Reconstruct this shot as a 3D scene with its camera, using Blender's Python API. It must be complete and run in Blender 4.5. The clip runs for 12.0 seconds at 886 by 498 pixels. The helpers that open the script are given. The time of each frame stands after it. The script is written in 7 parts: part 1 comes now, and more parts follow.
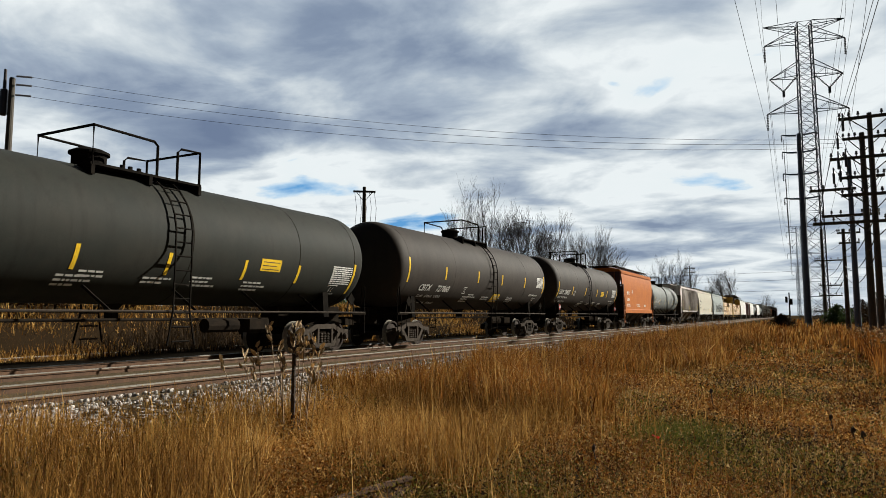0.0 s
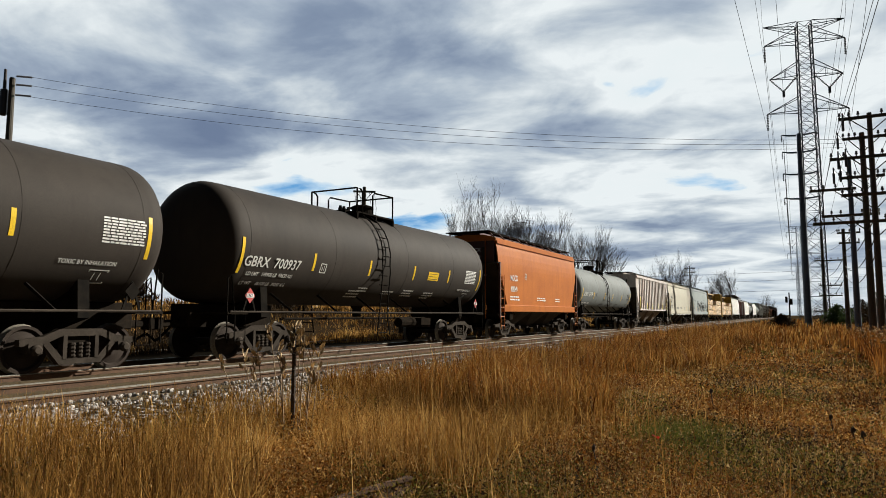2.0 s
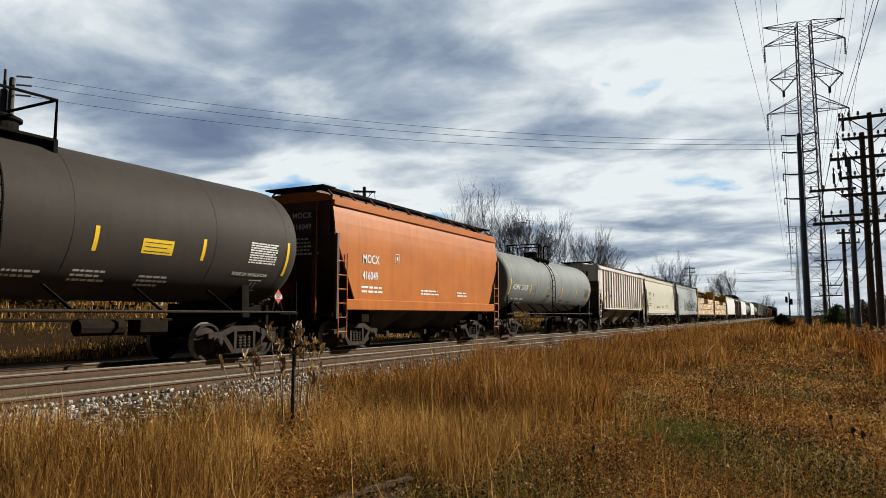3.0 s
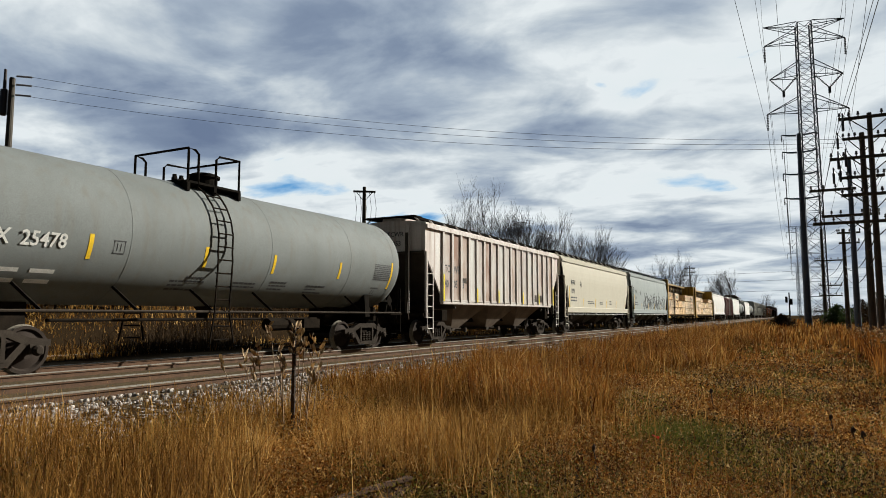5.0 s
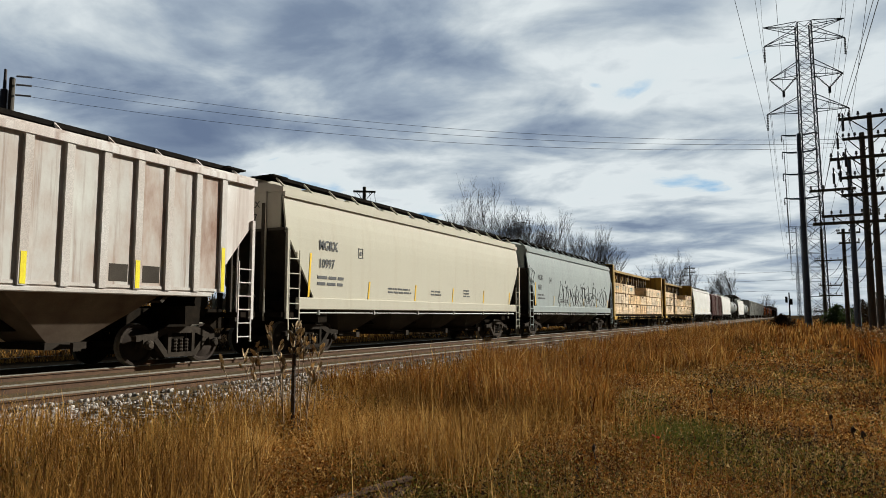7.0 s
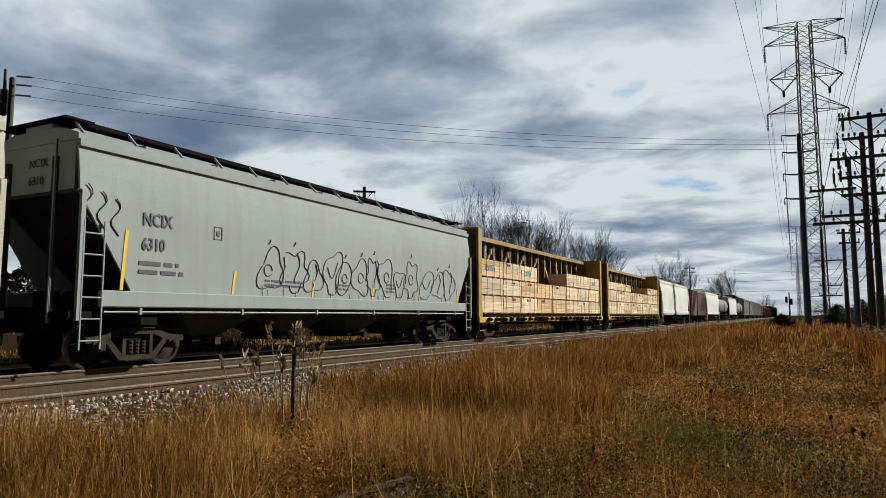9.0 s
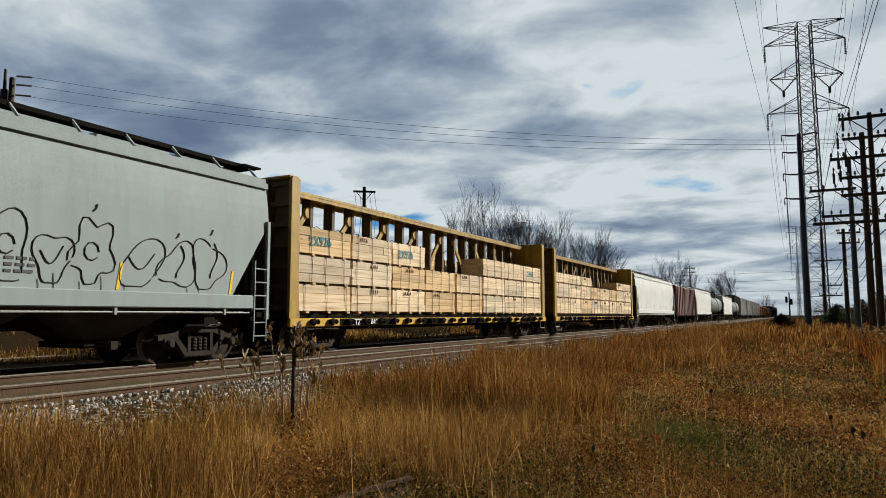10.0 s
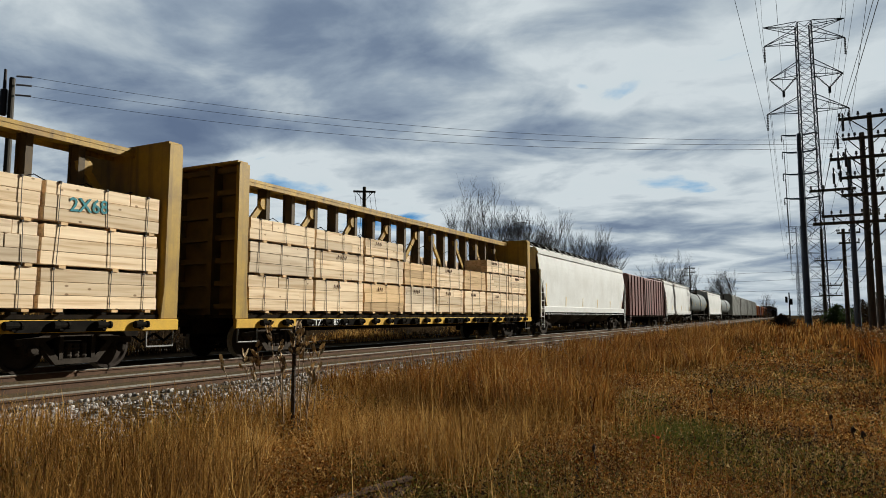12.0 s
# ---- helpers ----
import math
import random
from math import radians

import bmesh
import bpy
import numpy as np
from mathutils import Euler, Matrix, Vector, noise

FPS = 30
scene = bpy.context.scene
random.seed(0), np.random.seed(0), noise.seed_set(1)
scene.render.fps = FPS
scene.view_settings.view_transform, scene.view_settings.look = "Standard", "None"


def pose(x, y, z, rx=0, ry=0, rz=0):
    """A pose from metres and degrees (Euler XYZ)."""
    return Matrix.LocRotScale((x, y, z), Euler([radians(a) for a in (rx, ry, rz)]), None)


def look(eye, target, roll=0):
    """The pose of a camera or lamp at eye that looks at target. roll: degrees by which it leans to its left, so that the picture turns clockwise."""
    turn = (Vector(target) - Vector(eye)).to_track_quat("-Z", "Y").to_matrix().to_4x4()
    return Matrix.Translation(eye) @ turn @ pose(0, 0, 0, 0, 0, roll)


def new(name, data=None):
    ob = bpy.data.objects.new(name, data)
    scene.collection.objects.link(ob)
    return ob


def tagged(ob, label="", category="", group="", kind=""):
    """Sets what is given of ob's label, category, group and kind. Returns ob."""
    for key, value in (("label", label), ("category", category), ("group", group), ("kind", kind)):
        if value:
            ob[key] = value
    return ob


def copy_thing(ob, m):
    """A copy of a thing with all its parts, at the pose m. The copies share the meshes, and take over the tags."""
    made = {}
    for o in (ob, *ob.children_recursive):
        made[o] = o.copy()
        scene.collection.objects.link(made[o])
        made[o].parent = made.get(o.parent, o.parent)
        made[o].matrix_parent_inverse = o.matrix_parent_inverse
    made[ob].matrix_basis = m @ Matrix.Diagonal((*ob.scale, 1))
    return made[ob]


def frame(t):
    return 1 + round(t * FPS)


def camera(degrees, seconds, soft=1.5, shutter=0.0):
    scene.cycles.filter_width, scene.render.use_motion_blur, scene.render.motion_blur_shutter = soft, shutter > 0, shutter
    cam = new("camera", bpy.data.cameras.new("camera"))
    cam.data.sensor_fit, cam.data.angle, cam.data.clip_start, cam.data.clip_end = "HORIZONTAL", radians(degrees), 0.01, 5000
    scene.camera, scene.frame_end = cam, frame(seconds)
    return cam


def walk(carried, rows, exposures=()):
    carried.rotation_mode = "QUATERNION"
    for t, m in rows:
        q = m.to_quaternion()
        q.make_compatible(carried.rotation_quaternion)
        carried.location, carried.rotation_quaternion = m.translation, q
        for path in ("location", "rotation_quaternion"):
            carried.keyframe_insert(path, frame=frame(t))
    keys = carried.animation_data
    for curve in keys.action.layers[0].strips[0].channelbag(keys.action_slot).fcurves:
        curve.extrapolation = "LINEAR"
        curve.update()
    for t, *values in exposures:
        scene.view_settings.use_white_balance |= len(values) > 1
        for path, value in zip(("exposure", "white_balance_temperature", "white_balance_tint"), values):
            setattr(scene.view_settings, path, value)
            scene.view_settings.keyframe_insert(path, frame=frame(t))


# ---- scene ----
# camera: stands still beside the line. X runs along the track, Y across it, z = 0 is the rail top
EYE = (0.0, 0.0, 1.05)
YAW, PITCH = radians(27.375), radians(5.573)
cam = camera(66.316, 12.0, soft=0.6)
_aim = (EYE[0] + math.cos(PITCH) * math.cos(YAW), EYE[1] + math.cos(PITCH) * math.sin(YAW), EYE[2] + math.sin(PITCH))
walk(cam, [(0, look(EYE, _aim)), (12, look(EYE, _aim))],
     exposures=[(0, 0.69, 6450, 6), (3, 0.67, 6430, 6), (6, 0.57, 6370, 5.5), (9, 0.42, 6270, 4), (12, 0.31, 6200, 4)])

# world and sun
SUN_AZ, SUN_EL = radians(-36), radians(28)
world = bpy.data.worlds.new("world")
scene.world = world
world.use_nodes = True
_n, _l = world.node_tree.nodes, world.node_tree.links
_n.clear()
_sky = _n.new("ShaderNodeTexSky")
_sky.sky_type, _sky.sun_disc = "NISHITA", False
_sky.sun_elevation, _sky.sun_rotation = SUN_EL, radians(90) - SUN_AZ
_bg = _n.new("ShaderNodeBackground")
_bg.inputs["Strength"].default_value = 0.007
_out = _n.new("ShaderNodeOutputWorld")
_l.new(_sky.outputs[0], _bg.inputs[0])
_l.new(_bg.outputs[0], _out.inputs[0])
_sd = bpy.data.lights.new("sun", "SUN")
_sd.energy, _sd.angle, _sd.color = 4.7, radians(0.6), (1.0, 0.945, 0.86)
sun = new("sun", _sd)
_sv = Vector((math.cos(SUN_EL) * math.cos(SUN_AZ), math.cos(SUN_EL) * math.sin(SUN_AZ), math.sin(SUN_EL)))
sun.matrix_world = look(_sv * 60, (0, 0, 0))


# ---- materials ----
def nodes_of(name):
    m = bpy.data.materials.new(name)
    m.use_nodes = True
    nt = m.node_tree
    return m, nt.nodes, nt.links, nt.nodes["Principled BSDF"]


def mat(name, col, rough=0.6, metal=0.0, col2=None, scale=3.0, amount=0.5, stretch=(1, 1, 1), grain=60.0, bump=0.1,
        streak=None, per_object=0.0, per_island=0.0, spec=0.5):
    """Paint or raw stuff with stains at one scale, grain at a finer one, and a fine bump."""
    m, n, l, b = nodes_of(name)
    b.inputs["Roughness"].default_value = rough
    b.inputs["Metallic"].default_value = metal
    b.inputs["Specular IOR Level"].default_value = spec
    tc = n.new("ShaderNodeTexCoord")
    mp = n.new("ShaderNodeMapping")
    mp.inputs["Scale"].default_value = stretch
    l.new(tc.outputs["Object"], mp.inputs["Vector"])
    big = n.new("ShaderNodeTexNoise")
    big.inputs["Scale"].default_value, big.inputs["Detail"].default_value = scale, 6
    big.inputs["Roughness"].default_value = 0.65
    l.new(mp.outputs[0], big.inputs["Vector"])
    ramp = n.new("ShaderNodeValToRGB")
    ramp.color_ramp.elements[0].position, ramp.color_ramp.elements[1].position = 0.5 - amount * 0.28, 0.5 + amount * 0.34
    ramp.color_ramp.elements[0].color = (*col, 1)
    c2 = col2 if col2 else tuple(c * 0.62 for c in col)
    ramp.color_ramp.elements[1].color = (*c2, 1)
    l.new(big.outputs[0], ramp.inputs[0])
    fine = n.new("ShaderNodeTexNoise")
    fine.inputs["Scale"].default_value, fine.inputs["Detail"].default_value = grain, 3
    l.new(tc.outputs["Object"], fine.inputs["Vector"])
    hsv = n.new("ShaderNodeHueSaturation")
    mr = n.new("ShaderNodeMapRange")
    mr.inputs["From Min"].default_value, mr.inputs["From Max"].default_value = 0.3, 0.7
    mr.inputs["To Min"].default_value, mr.inputs["To Max"].default_value = 0.82, 1.18
    l.new(fine.outputs[0], mr.inputs[0])
    l.new(mr.outputs[0], hsv.inputs["Value"])
    last = ramp.outputs[0]
    if streak:
        sm = n.new("ShaderNodeMapping")
        sm.inputs["Scale"].default_value = (5.0, 5.0, 0.22)
        l.new(tc.outputs["Object"], sm.inputs["Vector"])
        sn = n.new("ShaderNodeTexNoise")
        sn.inputs["Scale"].default_value, sn.inputs["Detail"].default_value = 1.0, 5
        l.new(sm.outputs[0], sn.inputs["Vector"])
        sr = n.new("ShaderNodeMapRange")
        sr.inputs["From Min"].default_value, sr.inputs["From Max"].default_value = 0.5, 0.74
        sr.inputs["To Max"].default_value = streak[3]
        l.new(sn.outputs[0], sr.inputs[0])
        mx = n.new("ShaderNodeMix")
        mx.data_type = "RGBA"
        l.new(sr.outputs[0], mx.inputs[0])
        l.new(last, mx.inputs[6])
        mx.inputs[7].default_value = (*streak[:3], 1)
        last = mx.outputs[2]
    l.new(last, hsv.inputs["Color"])
    last = hsv.outputs[0]
    if per_object or per_island:
        h2 = n.new("ShaderNodeHueSaturation")
        r2 = n.new("ShaderNodeMapRange")
        a = per_object or per_island
        r2.inputs["To Min"].default_value, r2.inputs["To Max"].default_value = 1 - a, 1 + a
        if per_object:
            l.new(n.new("ShaderNodeObjectInfo").outputs["Random"], r2.inputs[0])
        else:
            l.new(n.new("ShaderNodeNewGeometry").outputs["Random Per Island"], r2.inputs[0])
        l.new(r2.outputs[0], h2.inputs["Value"])
        l.new(last, h2.inputs["Color"])
        last = h2.outputs[0]
    l.new(last, b.inputs["Base Color"])
    if bump:
        bp = n.new("ShaderNodeBump")
        bp.inputs["Strength"].default_value, bp.inputs["Distance"].default_value = bump, 0.02
        l.new(fine.outputs[0], bp.inputs["Height"])
        l.new(bp.outputs[0], b.inputs["Normal"])
    return m


def panel_mat():
    """Chalky white sheet steel: each sheet bleached or rusted its own way, with runs of rust down it."""
    m, n, l, b = nodes_of("weathered_panel")
    b.inputs["Roughness"].default_value, b.inputs["Specular IOR Level"].default_value = 0.7, 0.25
    tc = n.new("ShaderNodeTexCoord")
    info = n.new("ShaderNodeObjectInfo")

    def tex(scale, stretch, detail):
        mp = n.new("ShaderNodeMapping")
        mp.inputs["Scale"].default_value = stretch
        l.new(tc.outputs["Object"], mp.inputs["Vector"])
        t = n.new("ShaderNodeTexNoise")
        t.inputs["Scale"].default_value, t.inputs["Detail"].default_value, t.inputs["Roughness"].default_value = scale, detail, 0.62
        l.new(mp.outputs[0], t.inputs["Vector"])
        return t.outputs[0]
    tone = n.new("ShaderNodeMath")
    tone.operation = "MULTIPLY_ADD"
    l.new(info.outputs["Random"], tone.inputs[0])
    tone.inputs[1].default_value = 0.42
    l.new(tex(1.4, (1.3, 1, 0.55), 7), tone.inputs[2])
    r = n.new("ShaderNodeValToRGB")
    e = r.color_ramp.elements
    e[0].position, e[0].color = 0.42, (0.60, 0.60, 0.56, 1)
    e[1].position, e[1].color = 0.98, (0.27, 0.165, 0.12, 1)
    for p, c in ((0.62, (0.52, 0.49, 0.455, 1)), (0.80, (0.43, 0.345, 0.295, 1))):
        q = e.new(p)
        q.color = c
    l.new(tone.outputs[0], r.inputs[0])
    run = n.new("ShaderNodeMapRange")
    run.inputs["From Min"].default_value, run.inputs["From Max"].default_value, run.inputs["To Max"].default_value = 0.54, 0.74, 0.8
    l.new(tex(1.0, (9, 9, 0.35), 5), run.inputs[0])
    mx = n.new("ShaderNodeMix")
    mx.data_type = "RGBA"
    l.new(run.outputs[0], mx.inputs[0])
    l.new(r.outputs[0], mx.inputs[6])
    mx.inputs[7].default_value = (0.23, 0.14, 0.10, 1)
    l.new(mx.outputs[2], b.inputs["Base Color"])
    bp = n.new("ShaderNodeBump")
    bp.inputs["Strength"].default_value, bp.inputs["Distance"].default_value = 0.12, 0.02
    l.new(tex(14, (1, 1, 1), 4), bp.inputs["Height"])
    l.new(bp.outputs[0], b.inputs["Normal"])
    return m


def lumber_mat(name, pale, mid, dark):
    """Softwood: grain along the length, a few knots, each timber its own tone."""
    m, n, l, b = nodes_of(name)
    b.inputs["Roughness"].default_value, b.inputs["Specular IOR Level"].default_value = 0.7, 0.2
    tc = n.new("ShaderNodeTexCoord")
    info = n.new("ShaderNodeObjectInfo")
    sh = n.new("ShaderNodeVectorMath")
    sh.operation = "MULTIPLY_ADD"
    l.new(info.outputs["Random"], sh.inputs[0])
    sh.inputs[1].default_value = (17, 9, 23)
    l.new(tc.outputs["Object"], sh.inputs[2])

    def grain(scale, stretch, detail):
        mp = n.new("ShaderNodeMapping")
        mp.inputs["Scale"].default_value = stretch
        l.new(sh.outputs[0], mp.inputs["Vector"])
        t = n.new("ShaderNodeTexNoise")
        t.inputs["Scale"].default_value, t.inputs["Detail"].default_value = scale, detail
        l.new(mp.outputs[0], t.inputs["Vector"])
        return t.outputs[0]
    r = n.new("ShaderNodeValToRGB")
    e = r.color_ramp.elements
    e[0].position, e[0].color = 0.3, (*pale, 1)
    e[1].position, e[1].color = 0.72, (*dark, 1)
    q = e.new(0.5)
    q.color = (*mid, 1)
    l.new(grain(2.0, (0.35, 4, 7), 6), r.inputs[0])
    vo = n.new("ShaderNodeTexVoronoi")
    vo.inputs["Scale"].default_value = 2.6
    mp = n.new("ShaderNodeMapping")
    mp.inputs["Scale"].default_value = (0.9, 1, 1.6)
    l.new(sh.outputs[0], mp.inputs["Vector"])
    l.new(mp.outputs[0], vo.inputs["Vector"])
    kn = n.new("ShaderNodeMapRange")
    kn.inputs["From Min"].default_value, kn.inputs["From Max"].default_value = 0.06, 0.11
    kn.inputs["To Min"].default_value, kn.inputs["To Max"].default_value = 0.75, 0.0
    l.new(vo.outputs["Distance"], kn.inputs[0])
    mx = n.new("ShaderNodeMix")
    mx.data_type = "RGBA"
    l.new(kn.outputs[0], mx.inputs[0])
    l.new(r.outputs[0], mx.inputs[6])
    mx.inputs[7].default_value = (0.17, 0.08, 0.03, 1)
    h = n.new("ShaderNodeHueSaturation")
    rr = n.new("ShaderNodeMapRange")
    rr.inputs["To Min"].default_value, rr.inputs["To Max"].default_value = 0.74, 1.14
    l.new(info.outputs["Random"], rr.inputs[0])
    l.new(rr.outputs[0], h.inputs["Value"])
    l.new(mx.outputs[2], h.inputs["Color"])
    l.new(h.outputs[0], b.inputs["Base Color"])
    bp = n.new("ShaderNodeBump")
    bp.inputs["Strength"].default_value, bp.inputs["Distance"].default_value = 0.15, 0.01
    l.new(grain(9, (0.3, 5, 9), 4), bp.inputs["Height"])
    l.new(bp.outputs[0], b.inputs["Normal"])
    return m


M_black = mat("black_paint", (0.011, 0.010, 0.009), 0.75, col2=(0.02, 0.017, 0.014), scale=4, spec=0.0)
M_under = mat("underframe_grime", (0.014, 0.012, 0.010), 0.85, col2=(0.026, 0.020, 0.015), scale=5, spec=0.0)
M_truck = mat("truck_steel", (0.062, 0.050, 0.040), 0.8, col2=(0.03, 0.024, 0.019), scale=5, amount=0.8, spec=0.04, per_object=0.35)
M_wheel = mat("wheel_steel", (0.04, 0.031, 0.025), 0.75, 0.0, col2=(0.045, 0.035, 0.03), scale=7, spec=0.05)
M_tread = mat("polished_steel", (0.33, 0.295, 0.24), 0.5, 0.35, scale=20, bump=0.02)
M_tank1 = mat("tank_green_black", (0.026, 0.028, 0.024), 0.68, col2=(0.035, 0.034, 0.028), scale=0.9, streak=(0.02, 0.018, 0.016, 0.5), bump=0.03, spec=0.10)
M_tank2 = mat("tank_brown_black", (0.052, 0.043, 0.036), 0.68, col2=(0.040, 0.034, 0.029), scale=0.8, streak=(0.035, 0.028, 0.024, 0.5), bump=0.03, spec=0.10)
M_tank5 = mat("tank_grey", (0.205, 0.22, 0.215), 0.68, col2=(0.17, 0.182, 0.176), scale=0.7, streak=(0.17, 0.155, 0.13, 0.5), bump=0.03, spec=0.10)
M_orange = mat("orange_paint", (0.46, 0.140, 0.020), 0.5, col2=(0.385, 0.112, 0.018), scale=0.8, streak=(0.29, 0.075, 0.016, 0.5), bump=0.03, spec=0.14)
M_oxide = mat("oxide_end", (0.075, 0.022, 0.014), 0.6, col2=(0.05, 0.018, 0.012), scale=2)
M_rusty = mat("weathered_white", (0.70, 0.69, 0.67), 0.65, col2=(0.42, 0.31, 0.25), scale=0.7, amount=0.9, stretch=(1.2, 1, 0.5), streak=(0.25, 0.14, 0.095, 0.8))
M_rib = mat("rib_steel", (0.58, 0.56, 0.53), 0.65, col2=(0.38, 0.30, 0.25), scale=1.6, amount=0.9, stretch=(1, 1, 0.5))
M_lemon = mat("lemon_reflective", (0.86, 0.74, 0.03), 0.35, col2=(0.78, 0.62, 0.03), scale=6, bump=0)
M_hazard = mat("hazard_red", (0.45, 0.04, 0.03), 0.5, col2=(0.36, 0.03, 0.025), scale=9, bump=0)
M_panel = panel_mat()
M_bay = mat("bay_steel", (0.23, 0.175, 0.125), 0.75, col2=(0.10, 0.062, 0.042), scale=1.5, amount=0.8)
# bay dirt, darkened further for the shade under hoppers and in their ends
M_grime_shade = mat("grime_and_shade", (0.075, 0.062, 0.05), 0.85, col2=(0.03, 0.025, 0.02), scale=1.6, amount=0.9, spec=0.15)
M_cream = mat("cream_paint", (0.52, 0.49, 0.40), 0.62, col2=(0.50, 0.465, 0.38), scale=0.5, streak=(0.42, 0.36, 0.27, 0.35), bump=0.03, spec=0.10)
M_grey8 = mat("pale_grey_paint", (0.335, 0.37, 0.365), 0.62, col2=(0.295, 0.325, 0.32), scale=0.5, streak=(0.24, 0.235, 0.215, 0.35), bump=0.03, spec=0.08)
M_white = mat("white_paint", (0.72, 0.71, 0.68), 0.62, col2=(0.62, 0.60, 0.56), scale=0.6, streak=(0.55, 0.53, 0.49, 0.18), bump=0.03, spec=0.10)
M_yellow = mat("yellow_paint", (0.50, 0.30, 0.02), 0.55, col2=(0.19, 0.105, 0.02), scale=1.3, amount=0.9, streak=(0.055, 0.032, 0.014, 0.85))
M_sillyel = mat("sill_yellow", (0.72, 0.42, 0.02), 0.5, col2=(0.40, 0.22, 0.03), scale=2.2, amount=0.8)
# rust-stained yellow, darkened for the posts and ends that lie in shade
M_shaded_yellow = mat("shaded_rusty_yellow", (0.12, 0.075, 0.022), 0.7, col2=(0.04, 0.026, 0.014), scale=2.5, amount=0.9)
M_stripe = mat("reflective_yellow", (0.85, 0.56, 0.03), 0.35, col2=(0.75, 0.46, 0.03), scale=6, bump=0)
M_letter = mat("white_lettering", (0.78, 0.77, 0.73), 0.6, col2=(0.6, 0.59, 0.55), scale=9, bump=0)
M_dark = mat("black_lettering", (0.03, 0.03, 0.035), 0.6, col2=(0.07, 0.07, 0.07), scale=9, bump=0)
M_boxcar = mat("boxcar_brown", (0.17, 0.055, 0.04), 0.6, col2=(0.11, 0.04, 0.03), scale=0.9, streak=(0.08, 0.035, 0.03, 0.5))
M_galv = mat("galvanised", (0.24, 0.235, 0.22), 0.6, 0.2, col2=(0.3, 0.29, 0.27), scale=5)
M_lumber = lumber_mat("fresh_lumber", (0.84, 0.665, 0.46), (0.77, 0.585, 0.38), (0.54, 0.355, 0.19))
M_honey = lumber_mat("honey_lumber", (0.78, 0.53, 0.30), (0.66, 0.45, 0.235), (0.47, 0.29, 0.13))
M_greyed = lumber_mat("greyed_lumber", (0.80, 0.65, 0.47), (0.71, 0.56, 0.39), (0.50, 0.36, 0.23))
M_strap = mat("strap", (0.075, 0.06, 0.05), 0.6)
M_rack = mat("rack_grey", (0.40, 0.40, 0.37), 0.5, col2=(0.30, 0.29, 0.26), scale=1, streak=(0.2, 0.17, 0.14, 0.5))
M_rail = mat("rail_rust", (0.13, 0.075, 0.045), 0.8, col2=(0.08, 0.05, 0.035), scale=6, spec=0.12)
M_tie = mat("tie_wood", (0.085, 0.065, 0.05), 0.9, col2=(0.05, 0.04, 0.033), scale=5, stretch=(4, 1, 1))
M_wood = mat("pole_wood", (0.095, 0.082, 0.064), 0.9, col2=(0.05, 0.043, 0.034), scale=4, stretch=(6, 6, 0.5))
M_steelblue = mat("painted_steel", (0.085, 0.11, 0.15), 0.6, 0.1, col2=(0.065, 0.085, 0.12), scale=1)
M_lattice = mat("lattice_steel", (0.05, 0.056, 0.068), 0.7, 0.1, col2=(0.035, 0.04, 0.05), scale=2)
M_wire = mat("wire", (0.03, 0.03, 0.035), 0.6, bump=0)
M_glass_ins = mat("insulator", (0.06, 0.05, 0.05), 0.3, bump=0)
M_bark = mat("bark", (0.085, 0.070, 0.058), 0.9, col2=(0.05, 0.042, 0.036), scale=5, stretch=(5, 5, 1))
M_gravel = mat("ballast_stone", (0.42, 0.39, 0.36), 0.9, col2=(0.18, 0.155, 0.13), scale=14, per_island=0.65, spec=0.1)
M_placard = mat("placard", (0.7, 0.69, 0.66), 0.6, col2=(0.5, 0.48, 0.46), scale=8, bump=0)


# ---- mesh helpers ----
def link_mesh(name, bm, material, parent=None, label="", smooth=False):
    me = bpy.data.meshes.new(name)
    bmesh.ops.recalc_face_normals(bm, faces=bm.faces)
    if smooth:
        for f in bm.faces:
            f.smooth = True
    bm.to_mesh(me)
    bm.free()
    me.materials.append(material)
    ob = new(name, me)
    if parent is not None:
        ob.parent = parent
    if label:
        ob["label"] = label
    return ob


part = link_mesh


def empty(name):
    ob = new(name)
    ob.empty_display_size = 0.3
    return ob


def box(bm, x0, x1, y0, y1, z0, z1):
    v = [bm.verts.new(c) for c in ((x0, y0, z0), (x1, y0, z0), (x1, y1, z0), (x0, y1, z0), (x0, y0, z1), (x1, y0, z1), (x1, y1, z1), (x0, y1, z1))]
    for f in ((0, 3, 2, 1), (4, 5, 6, 7), (0, 1, 5, 4), (1, 2, 6, 5), (2, 3, 7, 6), (3, 0, 4, 7)):
        bm.faces.new([v[i] for i in f])
    return v


def bevel_all(bm, w, seg=1):
    bmesh.ops.bevel(bm, geom=bm.edges[:], offset=w, segments=seg, affect="EDGES", clamp_overlap=True)


def tube(bm, pts, r, n=6, r2=None):
    """A round bar along a line of points, capped."""
    pts = [Vector(p) for p in pts]
    rings = []
    for i, p in enumerate(pts):
        d = (pts[min(i + 1, len(pts) - 1)] - pts[max(i - 1, 0)]).normalized()
        up = Vector((0, 0, 1)) if abs(d.z) < 0.9 else Vector((1, 0, 0))
        a = d.cross(up).normalized()
        b = d.cross(a)
        rr = r if r2 is None else r + (r2 - r) * i / max(1, len(pts) - 1)
        rings.append([bm.verts.new(p + a * math.cos(2 * math.pi * k / n) * rr + b * math.sin(2 * math.pi * k / n) * rr) for k in range(n)])
    for s, t in zip(rings, rings[1:]):
        for k in range(n):
            bm.faces.new((s[k], s[(k + 1) % n], t[(k + 1) % n], t[k]))
    bm.faces.new(rings[0])
    bm.faces.new(rings[-1])


